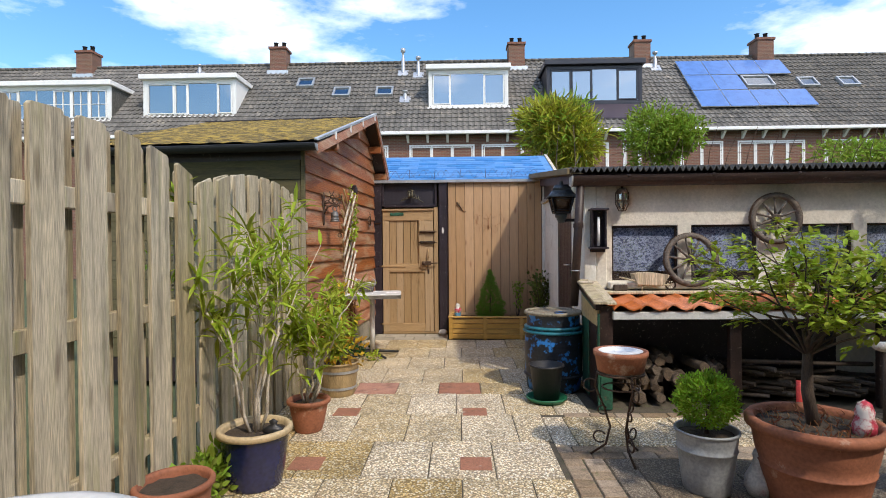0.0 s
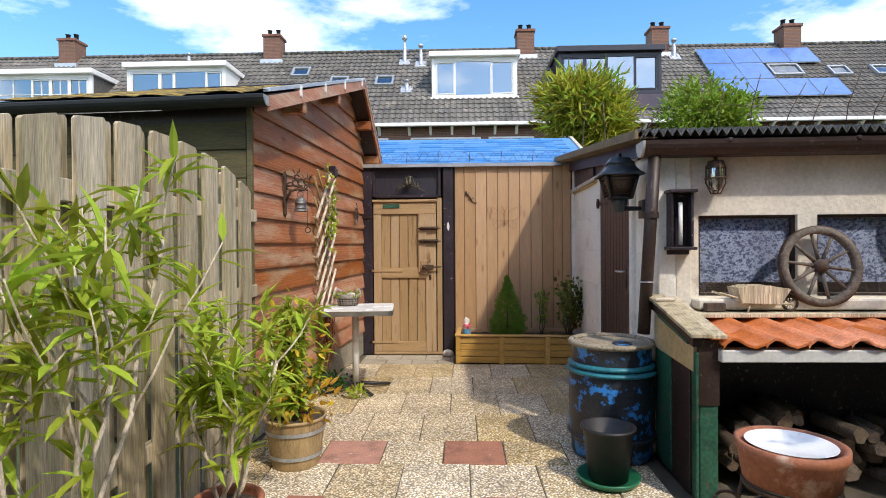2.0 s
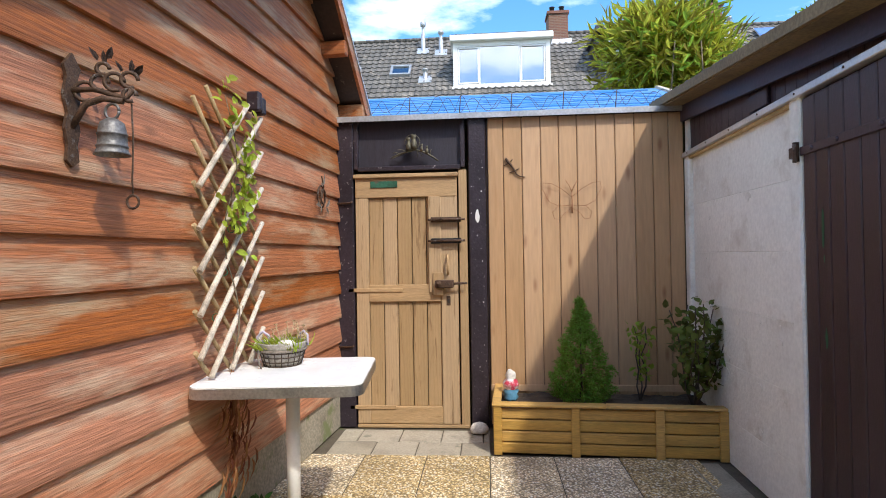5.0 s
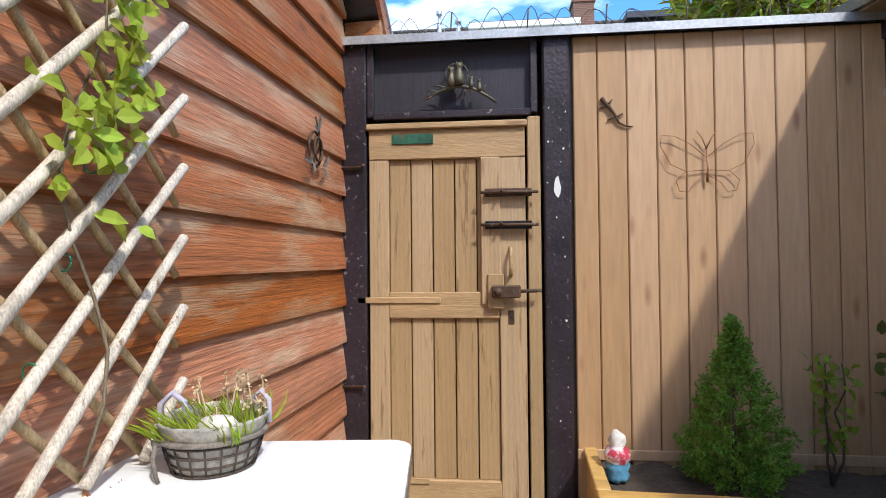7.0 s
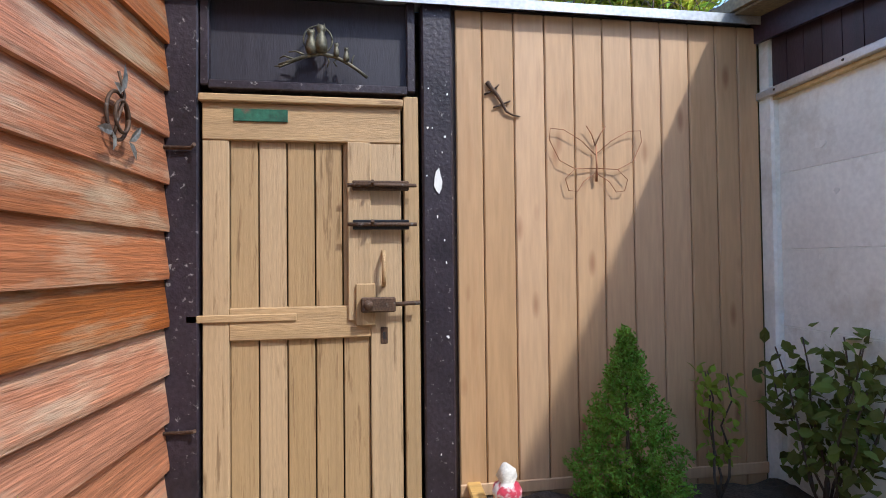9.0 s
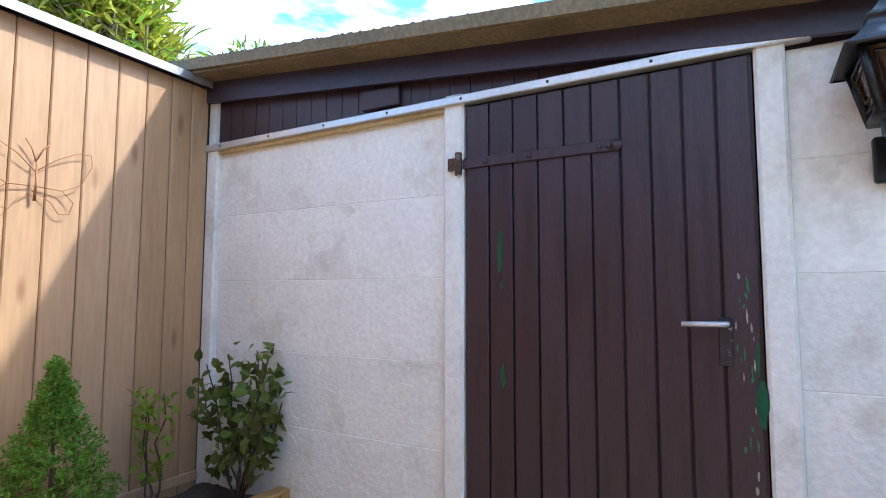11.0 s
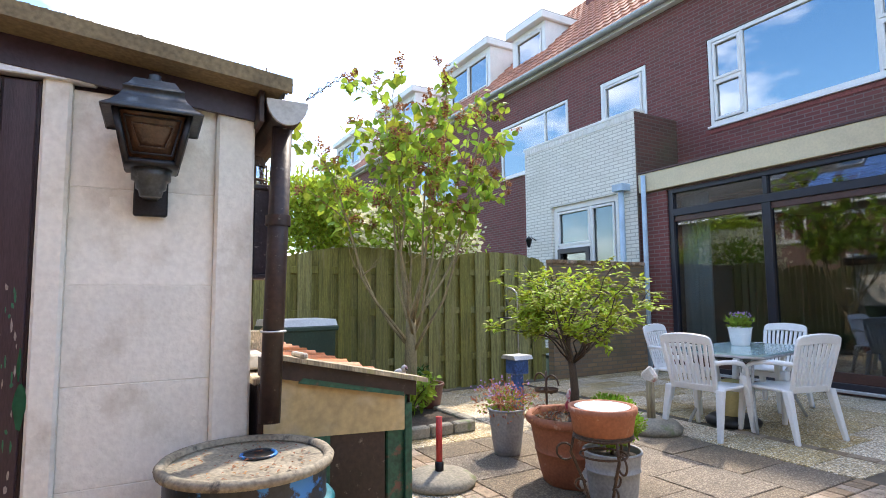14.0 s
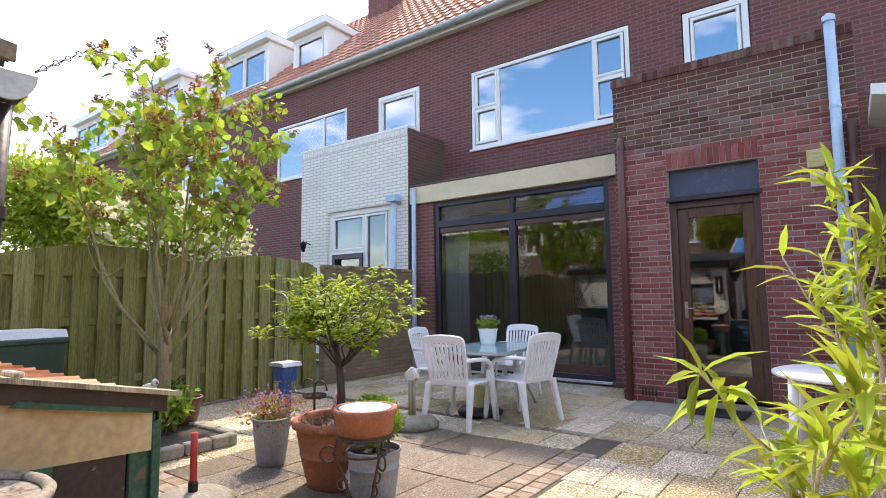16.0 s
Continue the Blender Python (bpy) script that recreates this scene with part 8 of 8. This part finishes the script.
for i in range(44):
    part("coping_brick", box(5.66 + i * .07, 5.72 + i * .07, -1.80, -1.765, 4.39, 4.5, 0.006), M["brickw"], ww)
part("wing_roof", box(5.66, 8.75, -2.9, -2.03, 4.1, 4.2), M["corrug"], ww)
part("far_wall", box(8.7, 8.75, -2.9, -2.03, 0, 4.5), M["bw_white"], ww)
nw_ = window(ww, "window", 6.1, 7.9, 1.2, 3.1, -1.84, [(0.66, (), True), (1.0, (0.56,), True)], 0.11, gm=M["glassk"], back=M["room"])
for q in ((6.86, 6.95, 1.32, 2.2), (7.66, 7.75, 1.32, 2.2), (6.95, 7.66, 1.32, 1.42), (6.95, 7.66, 2.1, 2.2)):
    part("dark_sash", box(q[0], q[1], -1.815, -1.78, q[2], q[3], .004), M["navy"], nw_, "dark blue opening sash")
part("hopper_head", prism([(5.80, 3.1), (6.04, 3.1), (6.04, 3.22), (5.80, 3.22), ], -1.78, -1.58, "y"), M["bluepipe"], ww)
part("drainpipe", tube([(5.92, -1.68, 0), (5.92, -1.68, 3.15)], 0.05, 12), M["bluepipe"], ww, "pale blue drainpipe")
part("drainpipe", tube([(5.48, -1.74, 0), (5.48, -1.74, 3.3)], 0.04, 12), M["bluepipe"], ww)
lampw = thing("wall_lantern", pose(8.4, -1.76, 2.45), "small black wall lantern on white brick", "lamp")
part("bracket", tube([(0, 0, 0), (0, .12, .05), (0, .2, .02)], 0.012, 6), M["blackiron"], lampw)
part("cage", lathe([(0.03, -.16), (0.07, 0), (0.09, 0.0), (0.0, 0.09)], 8, None, (0, .2, 0)), M["blackiron"], lampw)
bw = thing("boundary_wall", pose(5.56, -1.76, 0), "mossy tan brick boundary wall", "wall")
part("wall", box(-0.05, 0.07, 0.0, 2.1, 0, 1.74), M["bw_tan"], bw)
for i in range(29):
    part("coping_brick", box(-0.075, 0.09, i * .0725, i * .0725 + .066, 1.742, 1.80, 0.006), M["brickl"], bw)
# lean-to beside the house
lt = thing("lean_to", pose(-1.15, -1.4, 0), "lean-to with a white-edged roof beside the kitchen wing", "lean-to")
part("roof", prism([(0.0, 3.05), (-1.6, 2.75), (-1.6, 2.85), (0.0, 3.15)], 0.0, 1.2, "y"), M["white"], lt)
part("wall", box(-1.6, -0.03, 0.0, 0.06, 0, 2.8), M["teak"], lt)

# ---- the row of houses across the gardens ----
EY, EZ, RY, RZ = 23.3, 6.15, 27.6, 10.45


def far_house(x0, x1, roofmat):
    root = thing("row_house", pose(0, 0, 0), "brick row house with grey pantile roof and white gutter", "house", "houses across the gardens")
    part("wall", box(x0, x1, EY + .35, EY + .65, 0, EZ - .1), M["bw_far"], root)
    part("roof", tiled_slope(x0, x1, (EY, EZ), (RY, RZ), 0.24, 18, None, 0.04), roofmat, root)["kind"] = "stuff"
    part("roof_rear", box(x0, x1, RY, RY + .3, EZ, RZ - .05), M["bw_far"], root)
    part("gutter", box(x0, x1, EY - .08, EY + .06, EZ - .12, EZ + .02, 0.02), M["white"], root)
    part("soffit", box(x0, x1, EY + .06, EY + .36, EZ - .10, EZ - .06), M["darkwood"], root)
    for i in range(int((x1 - x0) / 0.85)):
        xa = x0 + 0.3 + i * 0.85
        part("eaves_bracket", prism([(EY + .02, EZ - .12), (EY + .36, EZ - .12), (EY + .36, EZ - .42)], xa, xa + .1, "x"), M["white"], root)
    rd = bmesh.new()
    for i in range(int((x1 - x0) / 0.33)):
        tube([(x0 + i * .33, RY, RZ + .06), (x0 + i * .33 + .34, RY, RZ + .06)], 0.09, 8, rd, 0.08)
    part("ridge_tiles", rd, roofmat, root)["kind"] = "stuff"
    return root


def on_roof(z):
    return EY + (z - EZ) * (RY - EY) / (RZ - EZ)


def chimney(root, x, w=0.8):
    c = part("chimney", box(x - w / 2, x + w / 2, RY - .5, RY + .3, RZ - .5, RZ + .72, 0.02), M["bw_far"], root)
    part("crown", box(x - w / 2 - .05, x + w / 2 + .05, RY - .55, RY + .35, RZ + .68, RZ + .8, 0.01), M["farbrick"], c)
    part("flashing", box(x - w / 2 - .12, x + w / 2 + .12, RY - .62, RY - .45, RZ - .62, RZ - .4, 0.01), M["alu"], c)
    for i in range(2):
        part("chimney_pot", lathe([(.1, 0), (.1, .3), (.13, .32), (.0, .36)], 10, None, (x - .2 + .4 * i, RY - .1, RZ + .79)), M["blackiron"], c)


def skylight(root, x, z, w=0.8, h=0.75):
    y = on_roof(z)
    m = pose(x, y, z, 45)
    f = bmesh.new()
    for q in ((-w / 2, -w / 2 + .08, -h / 2, h / 2), (w / 2 - .08, w / 2, -h / 2, h / 2), (-w / 2 + .08, w / 2 - .08, -h / 2, -h / 2 + .08), (-w / 2 + .08, w / 2 - .08, h / 2 - .08, h / 2)):
        box(q[0], q[1], q[2], q[3], 0.0, 0.16, 0.01, f)
    s = part("skylight", moved(f, m), M["zinc"], root, "roof window in a grey frame")
    part("pane", moved(box(-w / 2 + .07, w / 2 - .07, -h / 2 + .07, h / 2 - .07, 0.08, 0.10), m), M["glassb"], s)


def flue(root, x, z, h=0.9):
    y = on_roof(z)
    f = part("flue", lathe([(.09, -.2), (.09, h * .6), (.06, h * .62), (.06, h * .85), (.12, h * .87), (.12, h), (0, h + .04)], 10, None, (x, y, z)), M["zinc"], root)
    part("flashing", moved(box(-.25, .25, -.3, .2, .02, .06, 0.01), pose(x, y, z, 45)), M["alu"], f)


H = [far_house(a, b, M["rooftile"]) for a, b in ((-27.5, -21.5), (-21.5, -14.8), (-14.8, -8.6), (-8.6, -2.3), (-2.3, 3.55), (3.55, 9.3), (9.3, 15.2), (15.2, 21.2), (21.2, 27.0))]
dormer(H[1], -20.5, -15.3, 24.2, 7.0, 8.6, 2.2, [(1, (), True), (2, (), False), (1, (), True), (1, (), True), (1, (), True)], M["white"], M["corrug"], -1, (1, 1))
dormer(H[2], -13.9, -9.7, 24.35, 7.15, 8.85, 2.2, [(1.1, (), True), (0.55, (), True), (1.2, (), False), (0.6, (), True)], M["white"], M["white"], -1)
dormer(H[4], -1.1, 2.45, 24.6, 7.45, 9.15, 2.2, [(0.7, (), True), (1.3, (), False), (0.8, (), True)], M["white"], M["white"], -1)
dormer(H[5], 4.15, 8.35, 24.6, 7.55, 9.25, 2.2, [(0.9, (), True), (0.9, (), True), (1.1, (), False), (0.9, (), True)], M["navy"], M["navy"], -1, glassm=M["glassb"])
part("apron", prism([(on_roof(6.6), 6.68), (on_roof(7.5), 7.58), (on_roof(7.5), 7.62), (on_roof(6.6), 6.72)], 4.1, 8.4, "x"), M["plumf"], H[5], "dark lead apron below the dormer")
for i, x in ((1, -18.5), (2, -8.7), (4, 3.1), (5, 9.2), (6, 15.1), (8, 22.5)):
    chimney(H[i], x)
for i, x, z in ((3, -7.05, 9.1), (3, -5.2, 8.45), (3, -3.2, 8.45), (7, 16.2, 8.6), (7, 18.0, 8.6)):
    skylight(H[i], x, z)
for i, x, z, h in ((3, -2.45, 9.75, 1.2), (4, -1.7, 9.6, 0.9), (4, -2.2, 8.0, .4), (6, 9.75, 9.8, .8), (2, -12.6, 9.9, .5)):
    flue(H[i], x, z, h)
for r, (n0, n1) in enumerate(((0, 4), (0, 2), (0, 4))):
    for c in range(n0, n1):
        z = 9.55 - r * 0.98
        if r == 1 and c > 1:
            continue
        x = 10.75 + c * 1.25 + (0.0 if r < 2 else 0.0)
        pnl = part("solar_panel", moved(box(0, 1.21, -0.66, 0.66, 0.14, 0.18, 0.004), pose(x, on_roof(z), z, 45)), M["solar"], H[6])
        part("panel_edge", moved(box(-.012, 1.222, -.672, .672, 0.13, 0.165), pose(x, on_roof(z), z, 45)), M["alu"], pnl)
skylight(H[6], 14.0, 8.7, 1.3, 0.9)
for h, ws in ((H[4], ((-1.9, 0.9), (1.2, 3.0))), (H[5], ((4.0, 6.6), (7.2, 8.6))), (H[6], ((9.6, 11.4), (12.0, 14.8))), (H[7], ((15.6, 17.6), (18.2, 20.6))), (H[3], ((-8.0, -5.5), (-5.0, -2.8)))):
    for a, b in ws:
        window(h, "window", a, b, 4.2, 5.65, EY + .34, [(1, (), True)] * max(2, round((b - a) / .8)), 0.07, face=-1, sill=True, back=M["curtain"])

# ---- blue felt shingles ----
rngp = random.Random(301)
sm = piece_mesh("shingle", .325, .17, .012, .003, M["felt"])
part("felt_sheet", prism([(-0.05, 2.382), (1.42, 2.989), (1.42, 2.996), (-0.05, 2.389)], -3.0, 1.752, "x"), M["felt"], rf, "blue felt underlay")
sl_m = Matrix.Translation((0, 0, 2.405)) @ Matrix.Rotation(math.atan2(.595, 1.44), 4, "X")
for r in range(11):
    for c in range(15):
        x = -2.99 + (c + .5 * (r % 2)) * .33 + .165
        if x < 1.62:
            shared("shingle", sm, rf, sl_m @ pose(x, .05 + r * .138, .006 + (r % 2) * .002, -3, 0, rngp.uniform(-.4, .4)))

# ---- brick courses of the kitchen wing ----
bm_red = piece_mesh("brick", .205, .053, .03, .004, M["brick"])
bm_moss = piece_mesh("brick", .205, .053, .03, .004, M["brickm"])
rest, rest_red, count = bmesh.new(), bmesh.new(), 0
for r in range(61):
    z = .03 + r * .0652
    off = .11 if r % 2 else 0.0
    for c in range(-1, 13):
        x = -1.07 + off + c * .2155 + (.0 if r % 2 else .0)
        x0, x1 = x, x + .207
        x0, x1 = max(x0, -1.068), min(x1, 1.458)
        if z < 3.02:
            if x0 < -.15 < x1:
                x1 = -.154
            elif x0 < .83 < x1:
                x0 = .834
            elif x0 >= -.15 and x1 <= .83:
                continue
        if x1 - x0 < .012:
            continue
        full = abs((x1 - x0) - .207) < 1e-3
        dirt = z > 3.15 + .45 * noise.noise(Vector((x * 2, z * 2, 0))) + rngp.uniform(-.15, .15)
        if full and count < 300 and .2 < z:
            shared("brick", bm_moss if dirt else bm_red, kitchen, pose((x0 + x1) / 2, KY - .012 + rngp.uniform(-.002, .002), z, -90, rngp.uniform(-.4, .4), 0))
            count += 1 if z < 3.0 or rngp.random() < .6 else 0
        else:
            box(x0, x1, KY - .03, KY + .002 + rngp.uniform(-.002, .002), z - .0265, z + .0265, 0, rest if dirt else rest_red)
tagged(part("brickwork", rest, M["brickm"], kitchen), kind="stuff")
tagged(part("brickwork", rest_red, M["brick"], kitchen), kind="stuff")

# ---- paving ----
cells = []


def rows(x0, x1, bands, w, key, off=0.0):
    for i, (a, b) in enumerate(bands):
        x = x0 - w * ((i * .5 + off) % 1)
        while x < x1 - .02:
            cells.append((max(x, x0), min(x + w, x1), a, b, key))
            x += w


red_row = (5.325, 5.725)
rows(-1.34, 1.30, [(5.725, 6.335), (6.335, 6.945), (6.945, 7.555), (7.555, 8.165)], .41, "tile", .25)
cells += [(-1.34 + i * .4 + .107, -1.34 + (i + 1) * .4 + .107, *red_row, "red_tile" if i in (1, 3) else "tile") for i in range(-1, 6)]
rows(-1.34, 1.24, [(4.715, 5.325)], .41, "tile", .4)
rows(-1.34, .82, [(4.105, 4.715), (3.495, 4.105), (2.885, 3.495), (2.275, 2.885), (1.665, 2.275), (1.055, 1.665)], .41, "tile", .3)
rows(-1.34, 5.5, [(.32, .93), (-.29, .32), (-.98, -.29)], .41, "tile", .1)
rows(1.46, 5.5, [(-1.75, -.98)], .41, "tile", .1)
rows(1.06, 5.5, [(1.055, 1.56)], .41, "tile", .2)
rows(3.3, 5.5, [(1.56, 2.17), (2.17, 2.78), (2.78, 3.4), (3.4, 4.0)], .41, "tile", .2)
rows(.82, 5.5, [(4.02, 4.64)], .41, "tile", .6)
rows(1.09, 3.3, [(1.58, 2.14), (2.14, 2.70), (2.70, 3.26), (3.26, 3.80)], .56, "tile2", .2)
rows(-1.34, 2.3, [(.935, 1.05)], .21, "clinker")
rows(.82, 3.3, [(3.80, 3.91), (3.91, 4.02)], .21, "clinker")
rows(1.0, 4.2, [(4.645, 4.75)], .21, "clinker")
for i in range(21):
    cells.append((.825, .95, 1.56 + i * .107, 1.56 + (i + 1) * .107, "clinker"))
    cells.append((.955, 1.085, 1.56 + i * .107, 1.56 + (i + 1) * .107, "clinker"))
rows(-1.1, 0.0, [(8.17, 8.42), (8.42, 8.68)], .3, "slab")
rows(1.0, 1.40, [(7.0, 7.55), (7.55, 8.1)], .2, "slab", .5)
cells.append((.22, .74, -.98, -.22, "slab"))
cells.append((.74, 1.28, -.98, -.22, "slab"))
cells.sort(key=lambda c: -c[3])
cache, counts, leftover = {}, {}, {}
for x0, x1, y0, y1, key in cells:
    x0, x1 = max(x0, -1.36), x1
    sx, sy = round(x1 - x0 - .007, 3), round(y1 - y0 - .007, 3)
    if sx < .03 or sy < .03:
        continue
    lift = rngp.uniform(-.0022, .0022) + (.004 if key == "slab" and y1 < 0 else 0)
    if counts.get(key, 0) < (240 if key == "tile" else 150):
        counts[key] = counts.get(key, 0) + 1
        if (sx, sy, key) not in cache:
            cache[sx, sy, key] = piece_mesh("paver", sx, sy, .045, .005, M[key])
        shared("tile" if key in ("tile", "tile2", "slab") else "paver", cache[sx, sy, key], paving,
               pose((x0 + x1) / 2, (y0 + y1) / 2, -.0215 + lift, rngp.uniform(-.25, .25), rngp.uniform(-.25, .25), rngp.uniform(-.35, .35)))
    else:
        box(x0 + .004, x1 - .004, y0 + .004, y1 - .004, -.04, .001 + lift, 0, leftover.setdefault(key, bmesh.new()))
for key, bm in leftover.items():
    tagged(part("far_tiles", bm, M[key], paving), kind="stuff")
# small red pavers let into the corners of tiles, a little proud
rp = piece_mesh("paver", .2, .2, .03, .004, M["red_tile"])
for x, y in ((.265, 3.71), (-.81, 3.71), (.29, 4.77), (-.77, 4.77), (.28, 2.6), (-.8, 2.6)):
    shared("paver", rp, paving, pose(x, y, -.009, 0, 0, rngp.uniform(-1, 1)))
